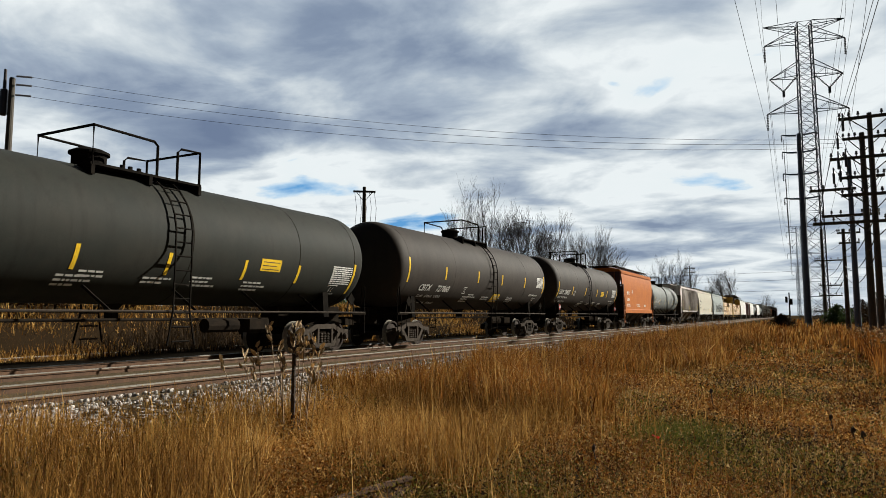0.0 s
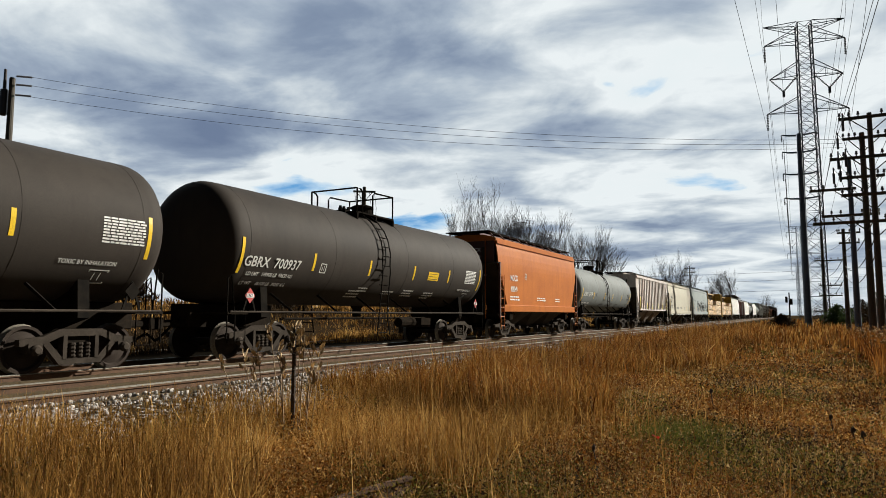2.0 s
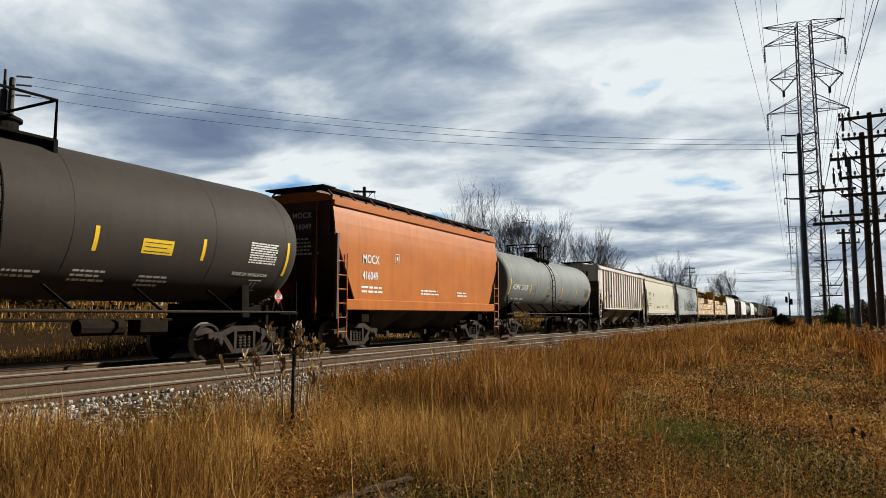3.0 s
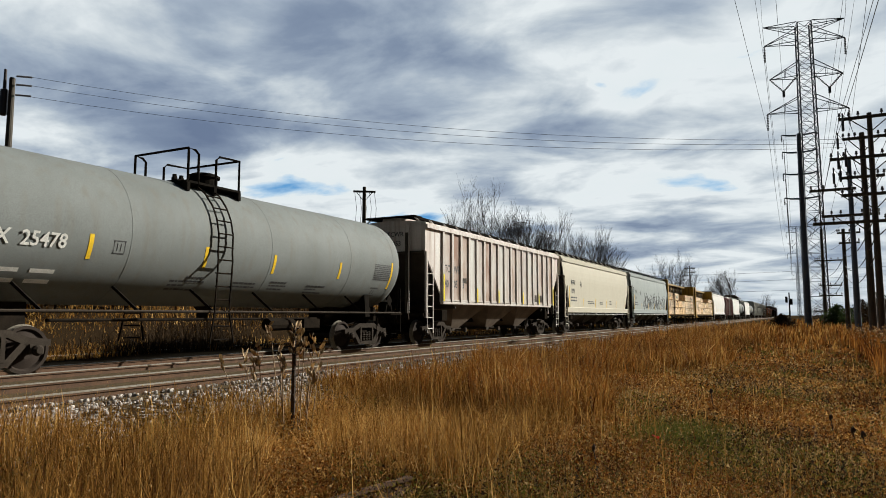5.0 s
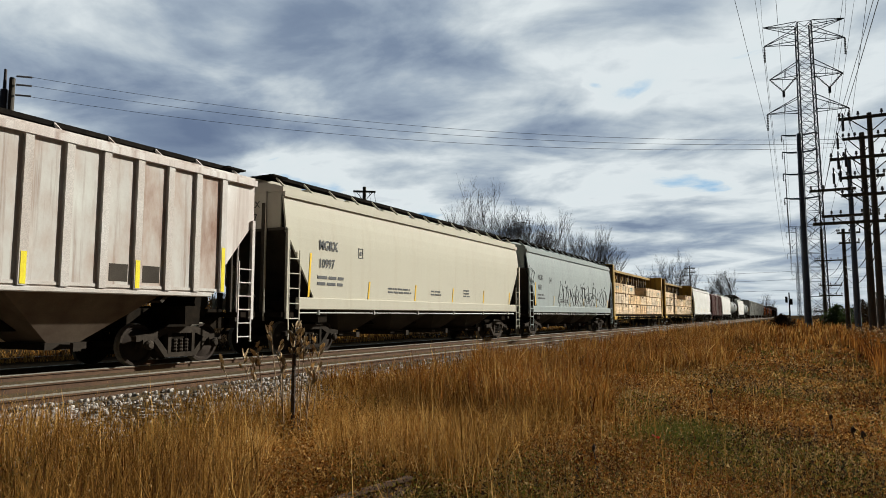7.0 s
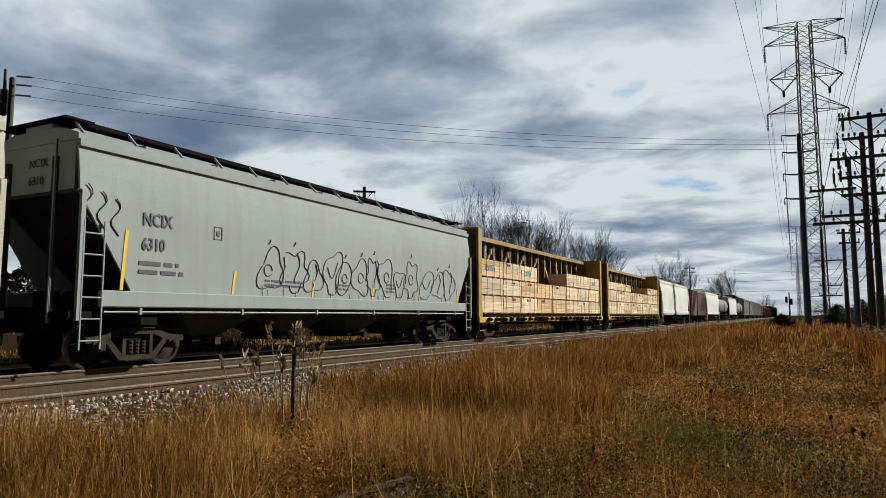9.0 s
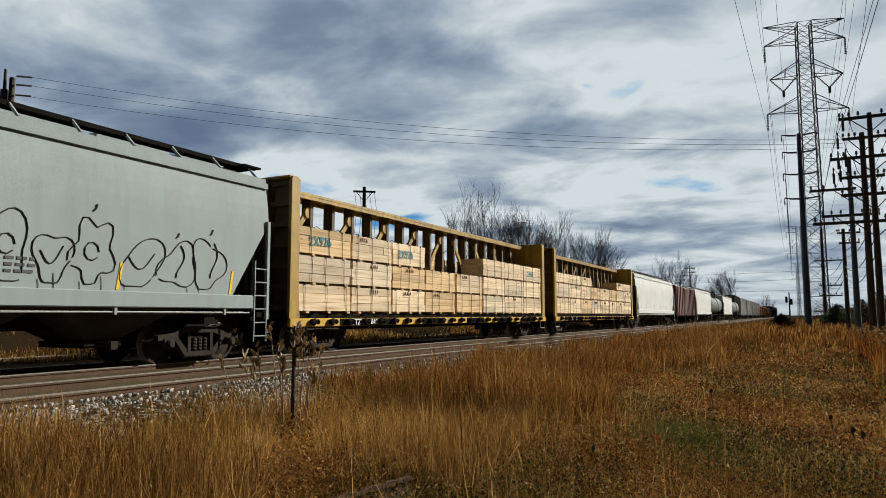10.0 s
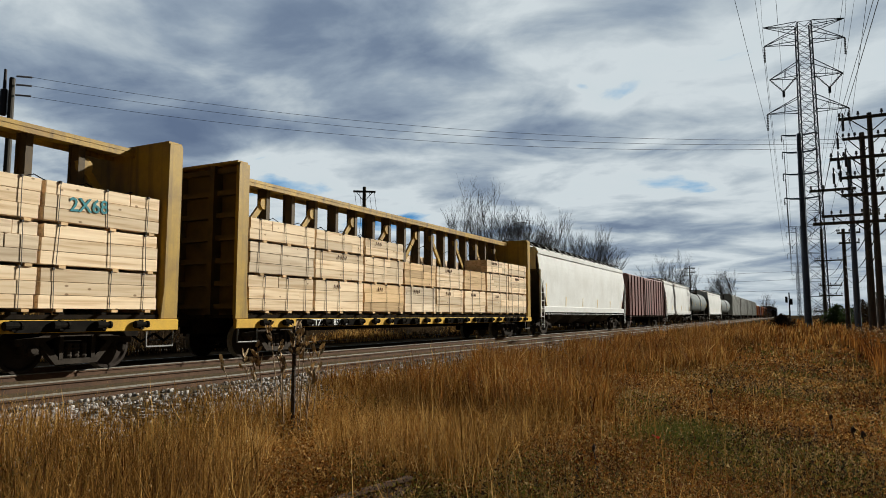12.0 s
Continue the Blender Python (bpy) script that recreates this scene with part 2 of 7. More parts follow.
def bar(bm, p, q, w, h):
    """A square bar from p to q."""
    p, q = Vector(p), Vector(q)
    d = (q - p).normalized()
    up = Vector((0, 0, 1)) if abs(d.z) < 0.95 else Vector((1, 0, 0))
    a = d.cross(up).normalized() * w / 2
    b = d.cross(a).normalized() * h / 2
    r0 = [bm.verts.new(p + s) for s in (a + b, a - b, -a - b, -a + b)]
    r1 = [bm.verts.new(q + s) for s in (a + b, a - b, -a - b, -a + b)]
    for k in range(4):
        bm.faces.new((r0[k], r0[(k + 1) % 4], r1[(k + 1) % 4], r1[k]))
    bm.faces.new(r0)
    bm.faces.new(r1)


def prism(bm, prof, x0, x1):
    """A closed outline in (y, z), drawn out along x."""
    a = [bm.verts.new((x0, y, z)) for y, z in prof]
    b = [bm.verts.new((x1, y, z)) for y, z in prof]
    n = len(prof)
    for k in range(n):
        bm.faces.new((a[k], a[(k + 1) % n], b[(k + 1) % n], b[k]))
    bm.faces.new(a)
    bm.faces.new(b)


def slab(bm, prof, y0, y1):
    """A closed outline in (x, z), drawn out along y."""
    a = [bm.verts.new((x, y0, z)) for x, z in prof]
    b = [bm.verts.new((x, y1, z)) for x, z in prof]
    n = len(prof)
    for k in range(n):
        bm.faces.new((a[k], a[(k + 1) % n], b[(k + 1) % n], b[k]))
    bm.faces.new(a)
    bm.faces.new(b)


def lathe(bm, prof, axis, n=24, centre=(0, 0, 0)):
    """Rings of (along, radius) turned round an axis 'x', 'y' or 'z'."""
    rings = []
    c = Vector(centre)
    for s, r in prof:
        ring = []
        for k in range(n):
            u, w = math.cos(2 * math.pi * k / n) * r, math.sin(2 * math.pi * k / n) * r
            ring.append(bm.verts.new(c + Vector({"x": (s, u, w), "y": (w, s, u), "z": (u, w, s)}[axis])))
        rings.append(ring)
    for s, t in zip(rings, rings[1:]):
        for k in range(n):
            bm.faces.new((s[k], s[(k + 1) % n], t[(k + 1) % n], t[k]))
    bm.faces.new(rings[0])
    bm.faces.new(rings[-1])


def words(text, size, m, parent, name="lettering", material=None, squeeze=1.0):
    cu = bpy.data.curves.new(name, "FONT")
    cu.body, cu.size, cu.extrude = text, size, 0.001
    cu.resolution_u = 2
    cu.offset = 0.016 * size
    cu.materials.append(material or M_letter)
    ob = new(name, cu)
    ob.parent = parent
    ob.matrix_basis = m @ Matrix.Diagonal((squeeze, 1, 1, 1))
    return ob


# ---- train ----
TY = 13.1     # centre line of the train's track
NY = 8.82     # centre line of the near track
NZ = 0.10


def gone(t):
    """Metres that the train has run at t seconds."""
    return (1.05010935 * t - 4.76317784e-3 * t * t + 1.94381222e-4 * t ** 3) * 11.7


moving = []
wheels = []


def truck_part(car, x):
    """A two-axle truck: bolster, side frames with springs, wheelsets."""
    bm = bmesh.new()
    box(bm, -0.24, 0.24, -1.0, 1.0, 0.42, 0.72)
    bevel_all(bm, 0.03)
    tr = part("truck", bm, M_under, car)
    tr.location = (x, 0, 0)
    for s in (-1, 1):
        y = s * 1.02
        bm = bmesh.new()
        # arched top member, sloping tension member, pedestal jaws
        slab(bm, [(-1.16, 0.50), (-1.16, 0.62), (-0.75, 0.66), (-0.42, 0.80), (0.42, 0.80), (0.75, 0.66), (1.16, 0.62), (1.16, 0.50), (0.72, 0.52), (0.40, 0.66), (-0.40, 0.66), (-0.72, 0.52)], y - 0.07, y + 0.07)
        slab(bm, [(-0.74, 0.53), (-0.62, 0.56), (-0.34, 0.25), (0.34, 0.25), (0.62, 0.56), (0.74, 0.53), (0.42, 0.15), (-0.42, 0.15)], y - 0.07, y + 0.07)
        for q in (-1, 1):
            slab(bm, [(q * 0.28, 0.24), (q * 0.36, 0.24), (q * 0.36, 0.68), (q * 0.28, 0.68)], y - 0.08, y + 0.08)
            box(bm, q * 0.89 - 0.13, q * 0.89 + 0.13, y - 0.11, y + 0.11, 0.36, 0.54)
        part("side_frame", bm, M_truck, tr)
        bm = bmesh.new()
        for dx in (-0.15, 0.0, 0.15):
            lathe(bm, [(0.26 + k * 0.035, 0.066 if k % 2 else 0.05) for k in range(9)], "z", 8, (dx, y - s * -0.03, 0))
        part("spring", bm, M_truck, tr)
        for q in (-1, 1):
            bm = bmesh.new()
            lathe(bm, [(0, 0.10), (s * 0.06, 0.10), (s * 0.10, 0.06)], "y", 10, (q * 0.89, y + s * 0.10, 0.43))
            part("bearing", bm, M_truck, tr)
    for q in (-1, 1):
        bm = bmesh.new()
        tube(bm, [(0, -0.95, 0), (0, 0.95, 0)], 0.08, 8)
        ax = part("wheelset", bm, M_wheel, tr)
        ax.location = (q * 0.89, 0, 0.43)
        for s in (-1, 1):
            lathe_bm = bmesh.new()
            lathe(lathe_bm, [(s * 0.80, 0.16), (s * 0.79, 0.20), (s * 0.74, 0.34), (s * 0.79, 0.375), (s * 0.79, 0.43), (s * 0.70, 0.435), (s * 0.66, 0.46), (s * 0.64, 0.45), (s * 0.65, 0.3), (s * 0.66, 0.16)], "y", 28)
            w = bpy.data.meshes.new("wheel")
            bmesh.ops.recalc_face_normals(lathe_bm, faces=lathe_bm.faces)
            for f in lathe_bm.faces:
                f.smooth = False
                rr = math.hypot(f.calc_center_median().x, f.calc_center_median().z)
                f.material_index = 1 if rr > 0.40 else 0
            lathe_bm.to_mesh(w)
            lathe_bm.free()
            w.materials.append(M_wheel)
            w.materials.append(M_tread)
            # wheels are welded into the axle's own mesh
            tmp = bmesh.new()
            tmp.from_mesh(ax.data)
            tmp.from_mesh(w)
            tmp.to_mesh(ax.data)
            tmp.free()
            bpy.data.meshes.remove(w)
        ax.data.materials.append(M_tread)
        wheels.append((ax, q * 0.89, car))
    return tr


def coupler_part(car, x, d):
    bm = bmesh.new()
    box(bm, min(x, x + d * 0.75), max(x, x + d * 0.75), -0.07, 0.07, 0.78, 0.94)
    box(bm, min(x + d * 0.62, x + d * 0.9), max(x + d * 0.62, x + d * 0.9), -0.15, 0.13, 0.72, 1.0)
    bevel_all(bm, 0.02)
    part("coupler", bm, M_under, car)
    bm = bmesh.new()
    tube(bm, [(x, 0.25, 0.85), (x + d * 0.25, 0.27, 0.62), (x + d * 0.5, 0.25, 0.45), (x + d * 0.8, 0.2, 0.62)], 0.03, 6)
    part("air_hose", bm, M_black, car)


def ladder_part(car, x0, x1, y, z0, z1, rungs, material, name="ladder", r=0.018):
    bm = bmesh.new()
    for x in (x0, x1):
        tube(bm, [(x, y, z0), (x, y, z1)], r * 1.3, 5)
    for k in range(rungs):
        z = z0 + (z1 - z0) * (k + 0.4) / rungs
        tube(bm, [(x0, y, z), (x1, y, z)], r, 5)
    return part(name, bm, material, car)


def stencil_part(car, x0, x1, y, z0, z1, rows, material, tilt=0.0, name="stencil_block"):
    """Lines of writing too small to read: thin bars."""
    bm = bmesh.new()
    rnd = random.Random(int(x0 * 97 + z0 * 31))
    h = (z1 - z0) / rows
    for k in range(rows):
        x = x0
        end = x1 - rnd.random() * 0.3 * (x1 - x0)
        while x < end:
            w = min(end - x, (0.4 + rnd.random()) * h * 2.2)
            z = z0 + k * h
            dy = tilt * (z - z0)
            box(bm, x, x + w, y + dy - 0.004, y + dy + 0.004, z + h * 0.15, z + h * 0.62)
            x += w + h * 0.5
    return tagged(part(name, bm, material, car), kind="stuff")


def add_car(name, mid, label, category="freight car"):
    car = tagged(empty(name), label, category, "cars of the freight train")
    moving.append((car, mid))
    return car


def shell_y(r, cz, z, grow=0.008):
    """Near side of a tank shell at height z."""
    return -math.sqrt(max(0.0, r * r - (z - cz) ** 2)) - grow


def patch(bm, r, cz, x0, x1, z0, z1, grow=0.006, n=4):
    """A thin sheet that lies on the near side of a tank shell."""
    rows = []
    for k in range(n + 1):
        z = z0 + (z1 - z0) * k / n
        rows.append([bm.verts.new((x, shell_y(r, cz, z, g), z)) for g in (grow, grow - 0.005) for x in (x0, x1)])
    for a, b in zip(rows, rows[1:]):
        bm.faces.new((a[0], a[1], b[1], b[0]))
        bm.faces.new((a[2], b[2], b[3], a[3]))
        bm.faces.new((a[0], b[0], b[2], a[2]))
        bm.faces.new((a[1], a[3], b[3], b[1]))
    bm.faces.new((rows[0][0], rows[0][2], rows[0][3], rows[0][1]))
    bm.faces.new((rows[-1][0], rows[-1][1], rows[-1][3], rows[-1][2]))


def on_shell(r, cz, x, z):
    """Pose for writing on the near side of a shell."""
    a = math.asin(max(-1, min(1, (z - cz) / r)))
    return Matrix.Translation((x, shell_y(r, cz, z, 0.014), z)) @ Matrix.Rotation(radians(90) - a, 4, "X")


def tank_car(mid, half, r, cz, paint, label, mark="", number="", lad=0.0, style=0, mark_x=None, seams=(), strips=None, sz=2.26, panel=None, grid=None, rails=((-1.2, 0.2), (0.7, 1.3)), man=-0.6, valve=0.3, loads=(), mark_z=2.24, hazard="", gap=2):
    car = add_car("tank_car", mid, label, "tank car")
    hl = half
    bm = bmesh.new()
    prof = []
    cap = 0.68
    k = 13
    for d in (-1, 1):
        for i in range(k):
            a = math.pi / 2 * (i if d < 0 else k - 1 - i) / (k - 1)
            prof.append((d * (hl - 0.33 + cap * max(0.0, math.cos(a)) ** 0.74), max(0.02, r * math.sin(a) ** 0.74)))
    lathe(bm, prof, "x", 64, (0, 0, cz))
    part("shell", bm, paint, car, smooth=True)
    # weld seams
    for x in seams or (-hl * 0.98 + 0.35, -hl * 0.45, hl * 0.12, hl * 0.6, hl * 0.98 - 0.35):
        bm = bmesh.new()
        lathe(bm, [(x - 0.012, r - 0.01), (x - 0.008, r + 0.004), (x + 0.008, r + 0.004), (x + 0.012, r - 0.01)], "x", 64, (0, 0, cz))
        part("weld_seam", bm, M_under if paint == M_tank1 else paint, car)
    # stub sills, bolsters and saddles
    for d in (-1, 1):
        bm = bmesh.new()
        box(bm, min(d * (hl - 2.6), d * (hl + 0.25)), max(d * (hl - 2.6), d * (hl + 0.25)), -0.32, 0.32, 0.75, 1.32)
        bevel_all(bm, 0.02)
        part("stub_sill", bm, M_under, car)
        bm = bmesh.new()
        x = d * (hl - 1.45)
        prism(bm, [(-1.12, 1.0), (-1.06, cz - r * 0.70), (-0.8, cz - r * 0.86), (0, cz - r * 0.96), (0.8, cz - r * 0.86), (1.06, cz - r * 0.70), (1.12, 1.0), (0, 0.7)], x - 0.12, x + 0.12)
        part("saddle", bm, M_black, car)
        bm = bmesh.new()
        box(bm, min(d * (hl - 0.55), d * (hl + 0.12)), max(d * (hl - 0.55), d * (hl + 0.12)), -1.42, 1.42, 1.07, 1.13)
        part("end_platform", bm, M_under, car)
        # grab irons and end post
        for y in (-1.38, 1.38):
            bm = bmesh.new()
            tube(bm, [(d * (hl + 0.1), y, 0.5), (d * (hl + 0.1), y, 1.9), (d * (hl - 0.02), y, 2.0), (d * (hl - 0.12), y, 1.13)], 0.018, 5)
            part("grab_iron", bm, M_black, car)
            bm = bmesh.new()
            tube(bm, [(d * (hl - 0.5), y, 1.07), (d * (hl - 0.5), y, 0.45), (d * (hl - 0.15), y, 0.45), (d * (hl - 0.15), y, 1.07)], 0.016, 5)
            part("stirrup", bm, M_black, car)
        # placard on its holder
        bm = bmesh.new()
        c = Vector((d * (hl - 0.62), -1.40, 1.52))
        q = [bm.verts.new(c + Vector(o)) for o in ((0, 0, 0.19), (0.17, 0, 0), (0, 0, -0.19), (-0.17, 0, 0))]
        q2 = [bm.verts.new(v.co + Vector((0, 0.012, 0))) for v in q]
        bm.faces.new(q)
        bm.faces.new(q2)
        for i in range(4):
            bm.faces.new((q[i], q[(i + 1) % 4], q2[(i + 1) % 4], q2[i]))
        sign = part("placard", bm, M_hazard if hazard else M_black, car, "red diamond hazard placard" if hazard else "")
        if hazard:
            bm = bmesh.new()
            box(bm, c.x - 0.125, c.x + 0.125, c.y - 0.006, c.y - 0.002, c.z - 0.05, c.z + 0.05)
            part("white_band", bm, M_placard, sign)
            words(hazard, 0.11, Matrix.Translation((c.x - 0.11, c.y - 0.009, c.z - 0.038)) @ Matrix.Rotation(radians(90), 4, "X"), sign, material=M_dark, squeeze=0.85)
        bm = bmesh.new()
        slab(bm, [(d * (hl - 0.85), 1.13), (d * (hl - 0.80), 1.13), (d * (hl - 0.62), 1.62), (d * (hl - 0.44), 1.13), (d * (hl - 0.39), 1.13), (d * (hl - 0.60), 1.72), (d * (hl - 0.64), 1.72)], -1.385, -1.36)
        part("placard_bracket", bm, M_black, car)
        coupler_part(car, d * (hl + 0.2), d)
        truck_part(car, d * (hl - 1.45))
    # side rails with braces
    for s in (-1, 1):
        bm = bmesh.new()
        tube(bm, [(-hl - 0.05, s * 1.42, 1.13), (hl + 0.05, s * 1.42, 1.13)], 0.028, 6)
        part("side_rail", bm, M_truck if s < 0 else M_under, car)
    for i in range(6):
        x = -hl + 2.2 + i * (2 * hl - 4.4) / 5
        bm = bmesh.new()
        bar(bm, (x - 0.28, shell_y(r, cz, 1.62, 0.0), 1.62), (x, -1.40, 1.13), 0.05, 0.05)
        part("brace", bm, M_black, car)
    # ladder: straight by the rail, then over the shell
    for s in (-1, 1):
        bm = bmesh.new()
        for x in (lad - 0.22, lad + 0.22):
            foot = x + (0.14 if x > lad else -0.14)
            pts = [(foot, s * 1.52, 0.42), (x, s * 1.5, 1.13), (x, s * (r + 0.1), cz - 0.45)]
            for i in range(7):
                a = radians(-8 + i * 13.5)
                pts.append((x, s * (r + 0.10) * math.cos(a), cz + (r + 0.10) * math.sin(a)))
            tube(bm, pts, 0.022, 5)
        for i in range(12):
            z = 0.5 + i * 0.3
            if z > cz + r * 0.9:
                break
            y = r + 0.1 if z < cz else math.sqrt(max(0.01, (r + 0.1) ** 2 - (z - cz) ** 2))
            tube(bm, [(lad - 0.23, s * max(y, 0.3) if z > cz - 0.45 else s * 1.5, z), (lad + 0.23, s * max(y, 0.3) if z > cz - 0.45 else s * 1.5, z)], 0.018, 5)
        part("ladder", bm, M_black if paint != M_tank5 else M_under, car)
    # top platform, railing, manway and valves
    top = cz + r
    x0, x1 = rails[0][0], rails[1][1]
    for s in (-1, 1):
        bm = bmesh.new()
        box(bm, x0 - 0.05, x1 + 0.05, s * 0.72 - 0.2, s * 0.72 + 0.2, top - 0.10, top - 0.05)
        for x in (x0, (x0 + x1) / 2, x1):
            box(bm, x - 0.04, x + 0.04, s * 0.72 - 0.22, s * 0.72 + 0.22, top - 0.3, top - 0.102)
        part("top_platform", bm, M_black, car)
    ht = top + 0.70
    for s in (-1, 1):
        y = s * 0.9
        for k, (a, b) in enumerate(rails):
            bm = bmesh.new()
            if k == 0:
                tube(bm, [(a, y, top - 0.1), (a, y, ht), (b - 0.1, y, ht - 0.02), (b, y, ht - 0.10), (b, y, top - 0.1)], 0.03, 6)
            else:
                tube(bm, [(a, y, top - 0.1), (a, y, ht - 0.12), (a + 0.1, y, ht - 0.03), (b, y, ht), (b, y, top - 0.1)], 0.03, 6)
            part("railing", bm, M_black, car)
    for x in (x0, x1):
        bm = bmesh.new()
        tube(bm, [(x, -0.9, ht), (x, 0.9, ht)], 0.028, 6)
        part("end_railing", bm, M_black, car)
    bm = bmesh.new()
    lathe(bm, [(top - 0.1, 0.34), (top + 0.28, 0.34), (top + 0.29, 0.40), (top + 0.34, 0.40), (top + 0.40, 0.28)], "z", 20, (man, 0, 0))
    part("manway", bm, M_black, car)
    bm = bmesh.new()
    box(bm, valve - 0.4, valve + 0.4, -0.3, 0.3, top - 0.05, top + 0.07)
    for dx in (-0.25, -0.05, 0.18):
        lathe(bm, [(top + 0.05, 0.07), (top + 0.15, 0.07), (top + 0.19, 0.05), (top + 0.24, 0.05)], "z", 8, (valve + dx, 0, 0))
    part("valve", bm, M_black, car)
    bm = bmesh.new()
    lathe(bm, [(cz - r - 0.35, 0.14), (cz - r - 0.1, 0.14), (cz - r + 0.1, 0.3)], "z", 12, (0, 0, 0))
    part("outlet", bm, M_under, car)
    # brake gear under the shell
    bm = bmesh.new()
    tube(bm, [(-hl + 3, -0.3, 0.95), (hl - 3, -0.3, 0.95)], 0.04, 6)
    box(bm, hl - 4.3, hl - 3.6, -0.9, -0.5, 0.62, 0.95)
    tube(bm, [(hl - 5.6, -0.7, 0.8), (hl - 4.6, -0.7, 0.8)], 0.17, 10)
    part("brake_gear", bm, M_under, car)
    # yellow reflective strips
    marks = strips or (-hl + 0.12, -hl * 0.55, -0.75, hl * 0.24, hl * 0.58, hl - 0.12)
    for x in marks:
        bm = bmesh.new()
        long = x in (marks[0], marks[-1])
        patch(bm, r, cz, x - 0.045, x + 0.045, sz - (0.2 if long else 0), sz + (0.65 if long else 0.47), n=6)
        part("reflective_strip", bm, M_stripe, car)
    ink = M_letter if paint != M_tank5 else M_dark
    if panel:
        bm = bmesh.new()
        patch(bm, r, cz, *panel)
        sheet = part("yellow_panel", bm, M_stripe, car, "yellow notice panel with rows of tiny print")
        for k in range(0 if gap > 2 else 3):
            bm = bmesh.new()
            h = (panel[3] - panel[2]) / 3.4
            patch(bm, r, cz, panel[0] + 0.06, panel[1] - 0.06 - 0.1 * (k % 2), panel[2] + h * (k + 0.45), panel[2] + h * (k + 0.65), grow=0.009, n=1)
            part("print_line", bm, M_strap, sheet)
    # stencilled table near the end
    gx = grid if grid else hl - 1.15
    bm = bmesh.new()
    for i in range(9):
        x = gx
        rnd = random.Random(i + int(mid))
        while x < gx + 0.9:
            ww = rnd.uniform(0.05, 0.2)
            patch(bm, r, cz, x, min(x + ww, gx + 0.95), sz + 0.05 + i * 0.058, sz + 0.05 + i * 0.058 + 0.034, n=1)
            x += ww + 0.025
    tagged(part("stencil_table", bm, ink, car), kind="stuff")
    for x0, w, z0, nr in ((-0.15, 0.9, 1.72, 2), (1.1, 0.7, 1.70, 3), (hl * 0.36, 0.8, 1.66, 3), (-1.6, 0.75, 1.78, 2), (-2.0, 0.7, 1.6, 3)):
        bm = bmesh.new()
        rnd = random.Random(int(x0 * 100 + mid))
        for i in range(nr):
            x = x0
            while x < x0 + w * (0.6 + 0.4 * rnd.random()):
                ww = 0.05 + rnd.random() * 0.12
                patch(bm, r, cz, x, x + ww, z0 + i * 0.085, z0 + i * 0.085 + 0.04, n=1)
                x += ww + 0.03
        tagged(part("stencil_block", bm, ink, car), kind="stuff")
    for x0, z0, w in ((hl - 1.45, 1.66, 0.42), ((mark_x or -hl) + (3.62 if gap > 2 else 2.95), mark_z - 0.02, 0.26)):
        bm = bmesh.new()
        for a, b, c, d in ((x0, x0 + w, z0, z0 + 0.02), (x0, x0 + w, z0 + 0.24, z0 + 0.26), (x0, x0 + 0.02, z0, z0 + 0.26), (x0 + w - 0.02, x0 + w, z0, z0 + 0.26), (x0 + w * 0.3, x0 + w * 0.34, z0 + 0.06, z0 + 0.2), (x0 + w * 0.6, x0 + w * 0.64, z0 + 0.06, z0 + 0.2)):
            patch(bm, r, cz, a, b, c, d, n=1)
        part("stencil_box", bm, ink, car)
    if loads:
        words("TOXIC BY INHALATION", 0.13, on_shell(r, cz, hl - 2.15, 2.0), car, squeeze=0.85, material=M_letter)
    if mark:
        x = mark_x if mark_x is not None else -hl + 0.75
        words(mark + " " * gap + number, 0.38, on_shell(r, cz, x, mark_z), car, squeeze=0.88, material=M_letter)
        if loads:
            for k, line in enumerate(loads):
                words(line, 0.16, on_shell(r, cz, x + 0.2 - 0.05 * k, mark_z - 0.22 * (k + 1)), car, squeeze=0.8, material=M_letter)
        else:
            for k, zz in enumerate((1.80, 1.62)):
                bm = bmesh.new()
                for x1, ww in ((0.3, 0.3), (0.75, 0.55), (1.5, 0.45)):
                    patch(bm, r, cz, x + x1, x + x1 + ww, zz, zz + 0.07, n=1)
                tagged(part("stencil_block", bm, M_letter, car), kind="stuff")
    return car


